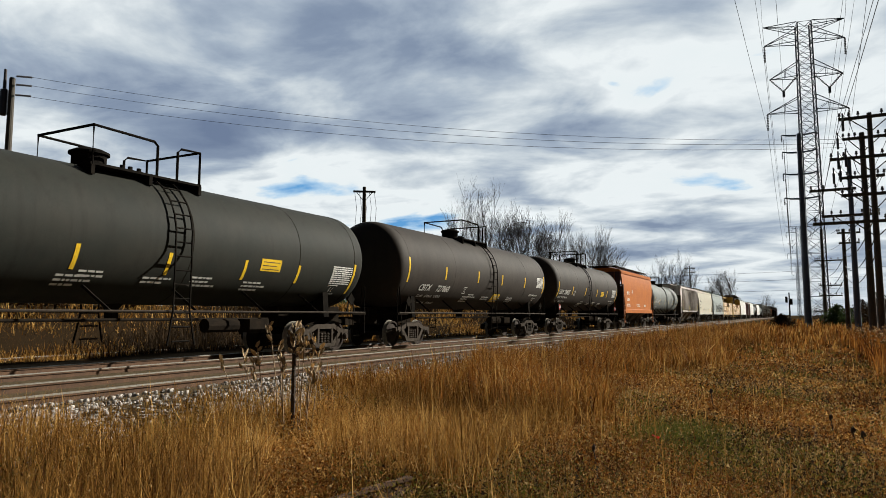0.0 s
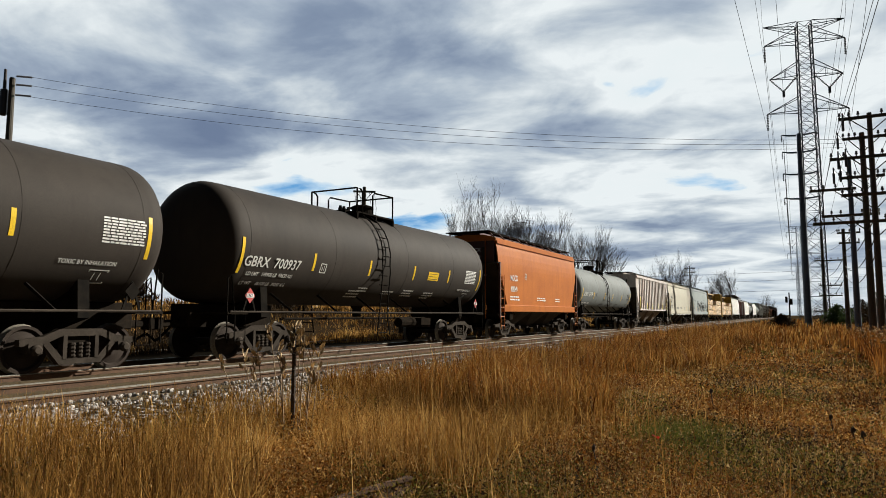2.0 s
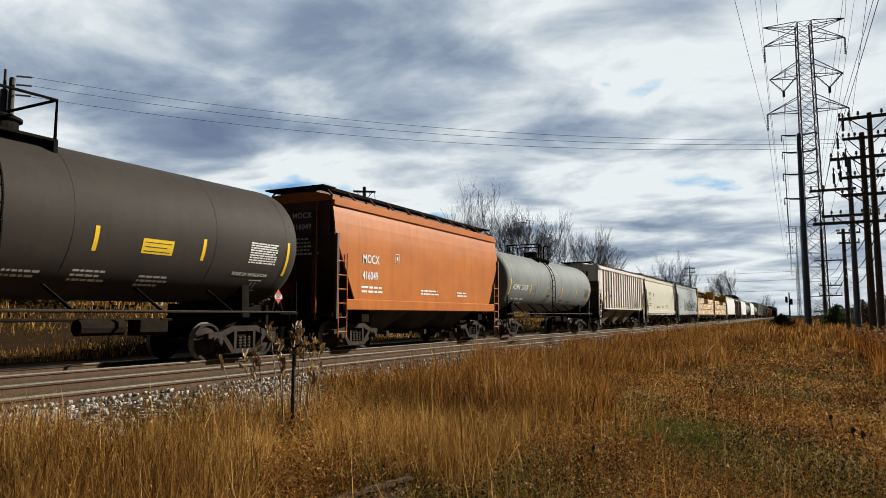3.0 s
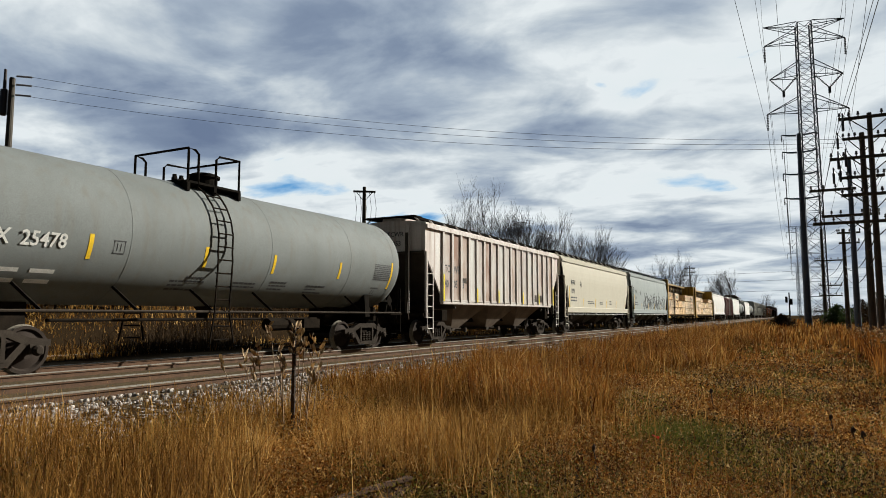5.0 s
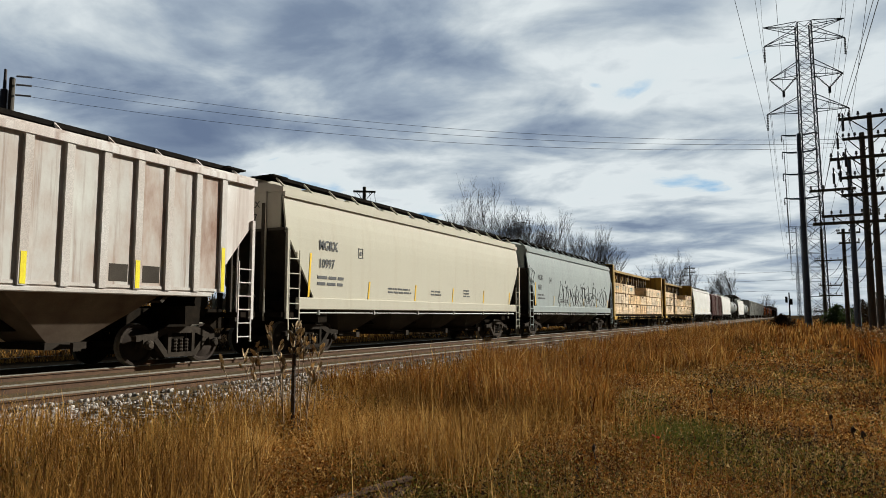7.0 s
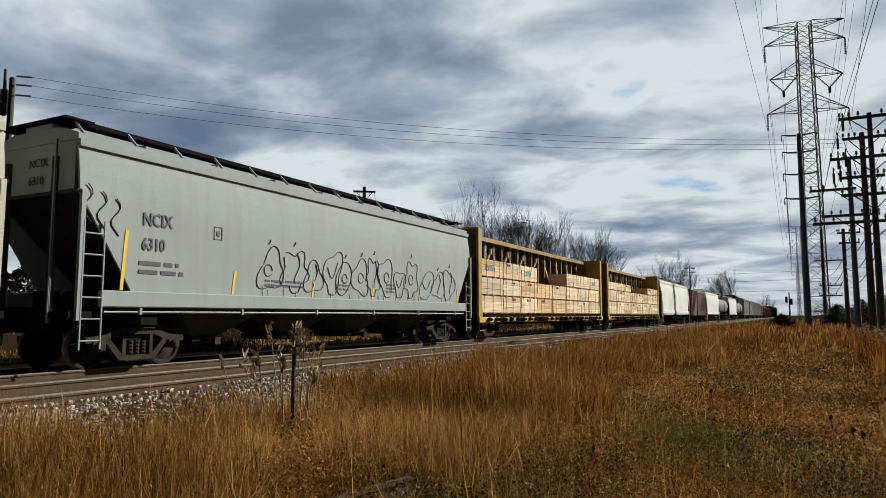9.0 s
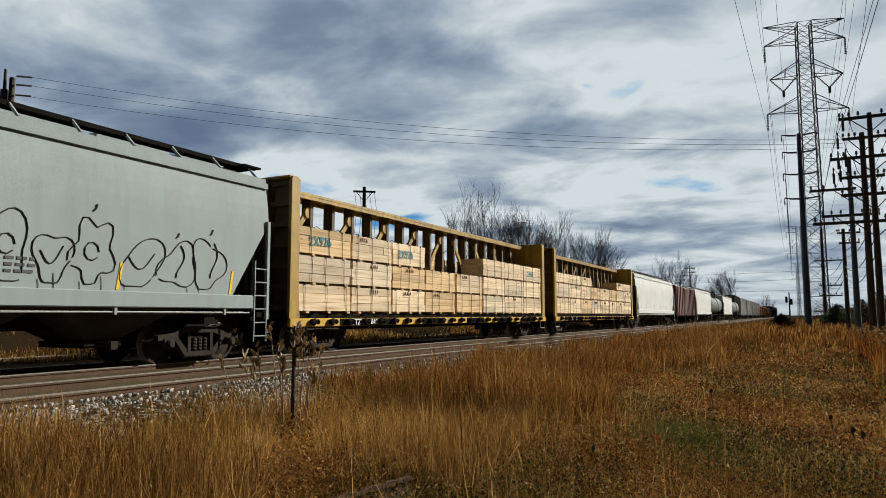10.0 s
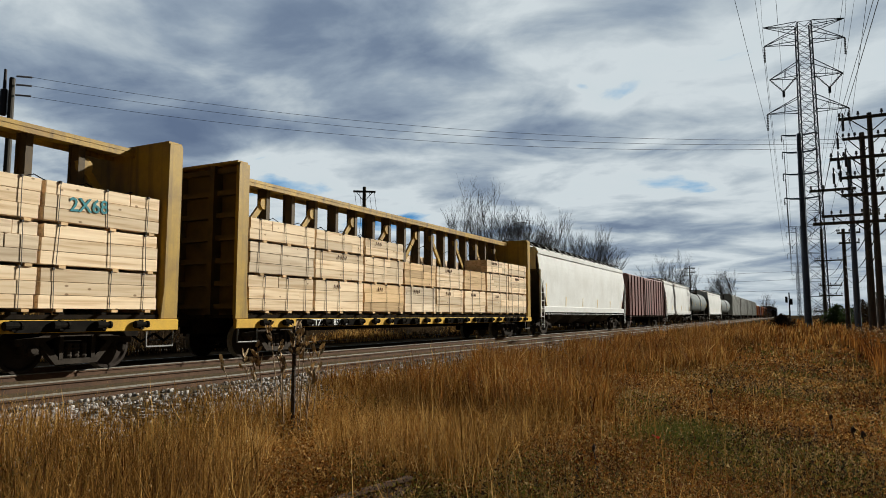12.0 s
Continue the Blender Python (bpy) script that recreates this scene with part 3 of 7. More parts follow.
def hopper_car(mid, half, paint, end_paint, label, mark="", number="", style="smooth", bays=4, top=4.55, sill=1.2, ink=None, bay_paint=None, graffiti=False, rack=None, side_h=0.32, cut=1.15, strips=True):
    """Covered hopper: side sheets with sloping ends, sill, roof with running board, open ends with ladders, discharge bays."""
    car = add_car("covered_hopper", mid, label, "hopper car")
    ink = ink or M_letter
    # default bay colour: dirt plus the shade below the sill
    bay_paint = bay_paint or M_grime_shade
    hl, w = half, 1.5
    eave = top - (0.2 if style == "ribbed" else 0.32)
    lip, crown = (0.05, 0.09) if style == "ribbed" else (0.10, 0.16)
    roll = 0.0 if style == "ribbed" else 0.16
    we = w - roll
    # side sheets: upper corners reach the ends, the lower ones are cut back to the slope sheet
    for s in (-1, 1):
        bm = bmesh.new()
        outline = [(-hl, eave), (hl, eave), (hl, eave - 1.05), (hl - cut, sill + 0.35), (hl - cut, sill + side_h - 0.02), (-hl + cut, sill + side_h - 0.02), (-hl + cut, sill + 0.35), (-hl, eave - 1.05)]
        slab(bm, outline, s * w, s * (w - 0.05))
        # upper side rolls inward to the eave
        for dz in (0.0, 0.2, 0.45, 0.75, 1.05):
            bmesh.ops.bisect_plane(bm, geom=bm.verts[:] + bm.edges[:] + bm.faces[:], plane_co=(0, 0, eave - 1.4 + dz), plane_no=(0, 0, 1))
        for v in bm.verts:
            v.co.y -= s * roll * max(0.0, (v.co.z - eave + 1.4) / 1.4) ** 2
        part("side_sheet", bm, paint, car)
    # roof: rounded cap over the whole length
    bm = bmesh.new()
    prof = [(-we - 0.02, eave - 0.02), (-we - 0.02, eave + lip), (-we + 0.18, eave + crown), (-0.75, top - 0.06), (0, top - 0.03), (0.75, top - 0.06), (we - 0.18, eave + crown), (we + 0.02, eave + lip), (we + 0.02, eave - 0.02)]
    prism(bm, prof, -hl, hl)
    part("roof", bm, paint, car)
    # top chord along the eave
    for s in (-1, 1):
        bm = bmesh.new()
        box(bm, -hl, hl, s * (we + 0.045) - 0.05, s * (we + 0.045) + 0.05, eave - 0.16, eave - 0.022)
        part("top_chord", bm, paint, car)
        bm = bmesh.new()
        x0 = hl - 0.5 if style != "ribbed" else hl - 1.3
        prism(bm, [(s * (w + 0.05), sill), (s * (w + 0.05), sill + side_h), (s * (w - 0.08), sill + side_h), (s * (w - 0.08), sill)], -x0, x0)
        bevel_all(bm, 0.02)
        part("side_sill", bm, paint if style != "ribbed" else M_rib, car)
    # car ends: slope sheets, corner posts, end panel
    for d in (-1, 1):
        bm = bmesh.new()
        x0, x1 = d * (hl - 0.02), d * (hl - 2.6)
        box(bm, min(x0, x0 - d * 0.05), max(x0, x0 - d * 0.05), -we + 0.06, we - 0.06, eave - 1.0, eave - 0.022)
        part("end_panel", bm, end_paint, car)
        bm = bmesh.new()
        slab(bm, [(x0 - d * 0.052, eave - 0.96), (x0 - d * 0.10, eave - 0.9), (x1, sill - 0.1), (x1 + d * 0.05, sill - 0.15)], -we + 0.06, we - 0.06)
        # dirty sheet, with the shade of the open end in its colour
        part("slope_sheet", bm, M_grime_shade, car)
        for s in (-1, 1):
            bm = bmesh.new()
            box(bm, min(d * hl, d * (hl - 0.09)), max(d * hl, d * (hl - 0.09)), s * w - 0.06, s * w + 0.02, 0.95, eave - 1.0)
            part("corner_post", bm, paint if style != "orange" else M_oxide, car)
        bm = bmesh.new()
        for y in (-0.75, 0.75):
            box(bm, min(d * (hl - 0.04), d * (hl + 0.06)), max(d * (hl - 0.04), d * (hl + 0.06)), y - 0.05, y + 0.05, 1.0, eave - 0.3)
        box(bm, min(d * (hl - 0.02), d * (hl + 0.06)), max(d * (hl - 0.02), d * (hl + 0.06)), -w, w, eave - 1.05, eave - 0.98)
        # end posts share the dirt colour that has shade painted in
        part("end_post", bm, M_grime_shade, car)
        bm = bmesh.new()
        box(bm, min(d * (hl - 2.9), d * (hl + 0.18)), max(d * (hl - 2.9), d * (hl + 0.18)), -0.35, 0.35, 0.72, 1.2)
        box(bm, min(d * (hl - 0.35), d * (hl + 0.12)), max(d * (hl - 0.35), d * (hl + 0.12)), -w, w, 1.0, 1.12)
        box(bm, min(d * (hl - 1.9), d * (hl - 1.5)), max(d * (hl - 1.9), d * (hl - 1.5)), -w + 0.1, w - 0.1, 0.85, 1.25)
        part("end_sill", bm, M_under, car)
        for s in (-1, 1):
            lx = (d * (hl - 0.50), d * (hl - 0.08))
            ladder_part(car, min(lx), max(lx), s * (w + 0.05), 0.42, eave - (1.55 if d < 0 else 2.0), 6, rack or paint, r=0.016)
        ladder_part(car, d * hl - 0.001 + d * 0.11, d * hl + d * 0.12, -0.9, 0.9, eave, 10, rack or paint, name="end_grab")
        # brake wheel / air tank in the open end
        bm = bmesh.new()
        tube(bm, [(d * (hl - 1.0), -0.9, 1.35), (d * (hl - 1.0), 0.2, 1.35)], 0.2, 12)
        box(bm, d * hl - d * 0.8 - 0.1, d * hl - d * 0.8 + 0.1, 0.3, 0.9, 1.15, 1.55)
        part("brake_reservoir", bm, M_under, car)
        coupler_part(car, d * (hl + 0.1), d)
        truck_part(car, d * (hl - 1.7))
    # running board on its brackets
    bm = bmesh.new()
    for s in (-1, 1):
        z = top + 0.08
        box(bm, -hl - 0.05, hl + 0.05, s * 0.72 - 0.19, s * 0.72 + 0.19, z, z + 0.035)
        box(bm, -hl - 0.05, hl + 0.05, s * 0.93 - 0.012, s * 0.93 + 0.012, z - 0.03, z + 0.06)
    for d in (-1, 1):
        box(bm, min(d * (hl - 0.5), d * (hl + 0.1)), max(d * (hl - 0.5), d * (hl + 0.1)), -1.1, 1.1, top + 0.08, top + 0.12)
    part("running_board", bm, M_black, car)
    n = int(hl * 2 / 1.15)
    for i in range(n + 1):
        x = -hl + 0.2 + i * (2 * hl - 0.4) / n
        for s in (-1, 1):
            bm = bmesh.new()
            bar(bm, (x, s * 1.22, eave + crown - 0.02), (x, s * 0.9, top + 0.12), 0.035, 0.05)
            part("bracket", bm, paint if style != "orange" else M_oxide, car)
    for i in range(8):
        x = -hl + 1.0 + i * (2 * hl - 2.0) / 7
        bm = bmesh.new()
        box(bm, x - (hl / 9), x + (hl / 9), -0.42, 0.42, top - 0.06, top + 0.14)
        bevel_all(bm, 0.03)
        part("roof_hatch", bm, paint if style != "orange" else M_oxide, car)
    # discharge bays
    run = 2 * (hl - cut - 1.2)
    for i in range(bays):
        bw = run / bays
        xc = -run / 2 + bw * (i + 0.5)
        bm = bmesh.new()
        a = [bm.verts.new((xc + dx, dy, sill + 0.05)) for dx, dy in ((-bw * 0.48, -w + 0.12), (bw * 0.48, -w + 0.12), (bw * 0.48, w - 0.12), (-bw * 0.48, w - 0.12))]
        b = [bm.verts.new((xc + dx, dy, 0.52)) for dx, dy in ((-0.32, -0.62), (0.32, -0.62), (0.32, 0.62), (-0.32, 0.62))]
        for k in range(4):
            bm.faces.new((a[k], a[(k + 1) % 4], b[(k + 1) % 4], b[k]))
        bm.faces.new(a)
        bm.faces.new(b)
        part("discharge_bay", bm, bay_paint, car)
        bm = bmesh.new()
        box(bm, xc - 0.42, xc + 0.42, -0.72, 0.72, 0.40, 0.53)
        tube(bm, [(xc - 0.1, -1.15, 0.46), (xc - 0.1, -0.7, 0.46)], 0.05, 6)
        box(bm, xc - 0.18, xc - 0.02, -1.2, -1.1, 0.38, 0.54)
        part("outlet_gate", bm, M_truck, car)
    bm = bmesh.new()
    box(bm, -hl + 2, hl - 2, -0.2, 0.2, 0.75, 1.15)
    part("centre_sill", bm, M_under, car)
    if style == "ribbed":
        n = 18
        pitch = (2 * hl - 2.35) / (n - 1)
        base = sill + side_h + 0.03
        for i in range(n):
            x = -hl + 1.32 + i * pitch
            bm = bmesh.new()
            foot = [(x - 0.08, -w - 0.002), (x - 0.075, -w - 0.075), (x + 0.075, -w - 0.075), (x + 0.08, -w - 0.002)]
            lo = [bm.verts.new((px, py, base - 0.02)) for px, py in foot]
            hi = [bm.verts.new((px, py, eave - 0.04)) for px, py in foot]
            for k in range(4):
                bm.faces.new((lo[k], lo[(k + 1) % 4], hi[(k + 1) % 4], hi[k]))
            bm.faces.new(lo)
            bm.faces.new(hi)
            part("rib", bm, M_rib, car)
            if i < n - 1:
                bm = bmesh.new()
                box(bm, x + 0.085, x + pitch - 0.085, -w - 0.012, -w - 0.003, base, eave - 0.17)
                part("side_panel", bm, M_panel, car)
                bm = bmesh.new()
                box(bm, x + 0.085, x + pitch - 0.085, -w - 0.035, -w - 0.013, base, base + 0.06)
                part("panel_flange", bm, M_rib, car)
            if i in (0, 4, 7, 11, 14, 17):
                bm = bmesh.new()
                box(bm, x - 0.05, x + 0.05, -w - 0.083, -w - 0.077, base, base + (1.0 if i in (0, 17) else 0.55))
                part("reflective_strip", bm, M_lemon, car)
        # painted-over number patches low on the sheets
        for i, z0, h in ((2, 0.72, 0.2), (13, 0.12, 0.34), (14, 0.12, 0.34)):
            x = -hl + 1.32 + i * pitch
            bm = bmesh.new()
            box(bm, x + 0.16, x + pitch - 0.18, -w - 0.016, -w - 0.0125, base + z0, base + z0 + h)
            part("paint_patch", bm, M_grime_shade, car)
    if style == "smooth":
        bm = bmesh.new()
        tube(bm, [(-hl + 0.6, -w + 0.02, sill - 0.09), (hl - 0.6, -w + 0.02, sill - 0.09)], 0.022, 6)
        part("train_pipe", bm, M_galv, car)
        for i in range(6):
            x = -hl + 1.4 + i * (2 * hl - 2.8) / 5
            bm = bmesh.new()
            box(bm, x - 0.03, x + 0.03, -w - 0.02, -w + 0.05, sill - 0.14, sill - 0.004)
            part("pipe_hanger", bm, M_galv, car)
    y = -w - 0.008
    up = Matrix.Rotation(radians(90), 4, "X")
    if style != "ribbed" and strips:
        for i in range(6):
            x = -hl + cut - 0.25 + i * (2 * hl - 2 * cut + 0.1) / 5
            bm = bmesh.new()
            slab(bm, [(x, sill + side_h + 0.02), (x + 0.07, sill + side_h + 0.02), (x + 0.15, sill + side_h + (1.2 if i == 0 else 0.55)), (x + 0.08, sill + side_h + (1.2 if i == 0 else 0.55))], y - 0.003, y + 0.004)
            part("reflective_strip", bm, M_stripe, car)
    if mark:
        mx = -hl + 1.36
        drop = 0.22 if style == "orange" else 0.0
        if style == "ribbed":
            for i, ch in enumerate(("TC", "WR")):
                words(ch, 0.40, Matrix.Translation((-hl + 1.50 + i * 0.75, y - 0.010, 2.66)) @ up, car, material=ink, squeeze=0.8)
            for i, ch in enumerate(("40", "05", "3")):
                words(ch, 0.40, Matrix.Translation((-hl + 1.50 + i * 0.75, y - 0.010, 2.10)) @ up, car, material=ink, squeeze=0.8)
        else:
            words(mark, 0.38, Matrix.Translation((mx, y - 0.006, 2.86 - drop)) @ up, car, material=ink, squeeze=0.8)
            words(number, 0.36, Matrix.Translation((mx, y - 0.006, 2.36 - drop)) @ up, car, material=ink, squeeze=0.8)
            stencil_part(car, mx - 0.05, mx + 1.2, y, 1.85 - drop * 0.6, 2.2 - drop, 2, ink)
            for dx, nr, ww in ((3.6, 2, 1.5), (6.5, 2, 0.9), (9.2, 3, 0.6)):
                if mx + dx + ww < hl - cut:
                    stencil_part(car, mx + dx, mx + dx + ww, y, 1.75, 1.75 + 0.11 * nr, nr, ink)
            bm = bmesh.new()
            for a, b, c, d in ((1.9, 2.15, 2.75, 2.77), (1.9, 2.15, 3.03, 3.05), (1.9, 1.92, 2.75, 3.05), (2.13, 2.15, 2.75, 3.05), (1.98, 2.07, 2.84, 2.95)):
                box(bm, mx + a, mx + b, y - 0.003, y + 0.004, c, d)
            part("stencil_box", bm, ink, car)
        endm = Matrix.Translation((-hl - 0.012, 0.1, 3.9)) @ Matrix.Rotation(radians(-90), 4, "Z") @ up
        words(mark, 0.24, endm, car, material=ink)
        words(number, 0.24, Matrix.Translation((0, 0, -0.34)) @ endm, car, material=ink)
    if style == "orange":
        bm = bmesh.new()
        rnd = random.Random(4)
        for k in range(6):
            z = 3.36 - k * 0.11
            yy = -0.05
            while yy > -0.05 - (0.3, 0.35, 0.5, 0.65, 0.45, 0.75)[k]:
                ww = rnd.uniform(0.05, 0.14)
                box(bm, -hl - 0.008, -hl - 0.002, yy - ww, yy, z, z + 0.055)
                yy -= ww + 0.04
        tagged(part("stencil_block", bm, M_placard, car), kind="stuff")
    if graffiti:
        # sprayed bubbles, curls and drips with no words in them
        rnd = random.Random(11)

        def spray(pts, r=0.013):
            bm = bmesh.new()
            tube(bm, [(px, y - 0.001, pz) for px, pz in pts], r, 4)
            part("graffiti_stroke", bm, M_dark, car)
        x = -hl + 4.6
        floor = sill + side_h + 0.10
        while x < hl - 2.0:
            ww, hh = rnd.uniform(0.75, 1.15), rnd.uniform(0.85, 1.25)
            lean, ph, lobes = rnd.uniform(-0.1, 0.25), rnd.uniform(0, 6.28), rnd.choice((2, 3, 3, 5))
            ring = []
            for k in range(29):
                a = 6.1 * k / 28 + ph
                q = 1 + 0.22 * math.sin(lobes * a + ph)
                dz = 0.5 + 0.48 * q * math.sin(a)
                ring.append((x + ww * (0.5 + 0.46 * q * math.cos(a)) + lean * dz, floor + hh * max(0.0, dz)))
            spray(ring)
            kind = rnd.randrange(3)
            if kind == 0:
                spray([(x + ww * (0.5 + 0.16 * math.cos(0.7 * k)), floor + hh * (0.5 + 0.14 * math.sin(0.7 * k))) for k in range(9)])
            elif kind == 1:
                spray([(x + ww * (0.2 + 0.06 * k) + lean * 0.5, floor + hh * (0.62 - 0.25 * math.sin(0.4 * k))) for k in range(10)])
            else:
                spray([(x + ww * (0.62 + 0.10 * math.sin(0.6 * k)), floor + hh * (0.95 - 0.09 * k)) for k in range(9)], 0.017)
            for k in range(rnd.choice((1, 2, 2))):
                dx = rnd.uniform(0.15, 0.85) * ww
                spray([(x + dx, floor + 0.05 + 0.12 * k), (x + dx + 0.02, floor - 0.06), (x + dx + 0.01, floor - rnd.uniform(0.1, 0.2))], 0.006)
            if rnd.random() < 0.5:
                spray([(x + ww * 0.5, floor + hh * 1.12), (x + ww * 0.5 + 0.05, floor + hh * 1.16), (x + ww * 0.5 + 0.06, floor + hh * 1.22)], 0.022)
            x += ww * rnd.uniform(0.8, 1.05)
        for k in range(3):
            spray([(-hl + 0.15 + 0.3 * k + 0.1 * math.sin(0.9 * q), 3.5 - 0.1 * k - 0.09 * q) for q in range(9)])
    return car


def centerbeam_car(mid, half, label, text, number):
    """Centre-beam flat car: deck, bulkheads, centre truss."""
    car = add_car("centerbeam_flatcar", mid, label, "flat car")
    hl, w, top = half, 1.48, 4.68
    bm = bmesh.new()
    box(bm, -hl, hl, -w + 0.06, w - 0.06, 0.98, 1.06)
    box(bm, -hl, hl, -0.3, 0.3, 0.6, 0.98)
    part("deck", bm, M_under, car)
    for s in (-1, 1):
        bm = bmesh.new()
        box(bm, -hl, hl, s * w - 0.05, s * w + 0.05, 0.74, 0.965)
        bevel_all(bm, 0.012)
        part("side_sill", bm, M_sillyel if s < 0 else M_under, car)
        # dark gaps of the sill: black panels, then winches
        n = 23
        for i in range(n):
            x = -hl + 0.95 + i * (2 * hl - 1.9) / (n - 1)
            if s < 0:
                bm = bmesh.new()
                lathe(bm, [(-0.17, 0.05), (-0.16, 0.075), (-0.05, 0.075), (-0.045, 0.05), (0.1, 0.05), (0.105, 0.07), (0.14, 0.07)], "x", 8, (x, -w - 0.11, 0.87))
                box(bm, x - 0.03, x + 0.03, -w - 0.12, -w - 0.045, 0.78, 0.96)
                part("winch", bm, M_black, car)
            bm = bmesh.new()
            box(bm, x - 0.05, x + 0.05, s * w - 0.09, s * w - 0.01 if s > 0 else s * w + 0.08, 1.062, 1.10)
            part("riser", bm, M_under, car)
    for i, x0 in enumerate((-hl + 2.15, -hl + 7.0, -hl + 10.6, hl - 6.5, hl - 3.4)):
        bm = bmesh.new()
        box(bm, x0, x0 + (3.1 if i == 0 else 1.7), -w - 0.056, -w - 0.052, 0.75, 0.955)
        part("sill_panel", bm, M_black, car)
    up = Matrix.Rotation(radians(90), 4, "X")
    words(text, 0.24, Matrix.Translation((-hl + 2.75, -w - 0.062, 0.775)) @ up, car)
    words(number, 0.24, Matrix.Translation((-hl + 3.75, -w - 0.062, 0.775)) @ up, car)
    # bulkheads with flanged edges and horizontal ribs
    for d in (-1, 1):
        xo, xi = d * hl, d * (hl - 0.34)
        bm = bmesh.new()
        box(bm, min(xi, xi + d * 0.06), max(xi, xi + d * 0.06), -w + 0.06, w - 0.06, 1.06, top)
        # end away from the sun: plate, ribs and stiffeners get shade as colour
        part("bulkhead_plate", bm, M_shaded_yellow if d < 0 else M_yellow, car)
        for s in (-1, 1):
            bm = bmesh.new()
            y = s * (w - 0.04)
            slab(bm, [(xo, 0.97), (xi - d * 0.1, 0.97), (xi - d * 0.02, 1.6), (xi - d * 0.02, top), (xo - d * 0.04, top + 0.03), (xo, top - 0.05)], y - 0.05, y + 0.05)
            bevel_all(bm, 0.012)
            part("bulkhead_post", bm, M_yellow, car)
        for k in range(7):
            z = 1.2 + k * 0.55
            bm = bmesh.new()
            box(bm, min(xi + d * 0.06, xo - d * 0.1), max(xi + d * 0.06, xo - d * 0.1), -w + 0.1, w - 0.1, z, z + 0.12)
            part("bulkhead_rib", bm, M_shaded_yellow if d < 0 else M_yellow, car)
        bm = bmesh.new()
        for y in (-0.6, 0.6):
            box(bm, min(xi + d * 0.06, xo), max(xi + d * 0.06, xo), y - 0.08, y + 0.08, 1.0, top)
        part("bulkhead_stiffener", bm, M_shaded_yellow if d < 0 else M_yellow, car)
        bm = bmesh.new()
        box(bm, min(xi, xo), max(xi, xo), -w + 0.05, w - 0.05, top, top + 0.06)
        part("bulkhead_cap", bm, M_yellow, car)
        coupler_part(car, d * (hl + 0.02), d)
        truck_part(car, d * (hl - 1.95))
        for y in (-w, w):
            bm = bmesh.new()
            tube(bm, [(xo - d * 0.1, y, 0.75), (xo - d * 0.1, y, 0.42), (xo - d * 0.75, y, 0.42), (xo - d * 0.75, y, 0.75)], 0.02, 5)
            part("stirrup", bm, M_galv, car)
    # centre truss: top chord, posts, diagonals, cable line
    bm = bmesh.new()
    box(bm, -hl + 0.3, hl - 0.3, -0.40, 0.40, top - 0.10, top - 0.02)
    part("top_chord", bm, M_yellow, car)
    for s in (-1, 1):
        bm = bmesh.new()
        box(bm, -hl + 0.3, hl - 0.3, s * 0.36 - 0.03, s * 0.36 + 0.03, top - 0.2, top - 0.102)
        part("chord_flange", bm, M_yellow, car)
    n = 18
    step = (2 * hl - 0.7) / n
    for i in range(1, n):
        x = -hl + 0.35 + i * step
        bm = bmesh.new()
        box(bm, x - 0.07, x + 0.07, -0.17, -0.15, 1.06, top - 0.1)
        box(bm, x - 0.012, x + 0.012, -0.15, 0.15, 1.06, top - 0.1)
        box(bm, x - 0.07, x + 0.07, 0.15, 0.17, 1.06, top - 0.1)
        # the shade around the posts is mixed into their brown
        part("truss_post", bm, M_shaded_yellow, car)
    for i in range(0, n):
        if i % 2 == 0 or i in (8,):
            continue
        x = -hl + 0.35 + i * step
        d = 1 if x > 0 else -1
        bm = bmesh.new()
        a, b = (x + step * (1 if d < 0 else 0), -0.05, top - 0.42), (x + step * (0 if d < 0 else 1), -0.05, 3.0)
        bar(bm, a, b, 0.08, 0.16)
        bar(bm, b, (b[0] + (b[0] - a[0]) * 0.9, -0.05, 1.1), 0.08, 0.16)
        lathe(bm, [(-0.05, 0.17), (0.05, 0.17)], "y", 12, (a[0] + (b[0] - a[0]) * 0.1, -0.09, a[2] + (b[2] - a[2]) * 0.1))
        part("truss_diagonal", bm, M_yellow, car)
    bm = bmesh.new()
    pts = []
    for i in range(n + 1):
        x = -hl + 0.35 + i * step
        pts += [(x, -0.36, 3.72), (x + step * 0.5, -0.36, 3.52)]
    tube(bm, pts[:-1], 0.012, 4)
    part("cable", bm, M_black, car)
    return car


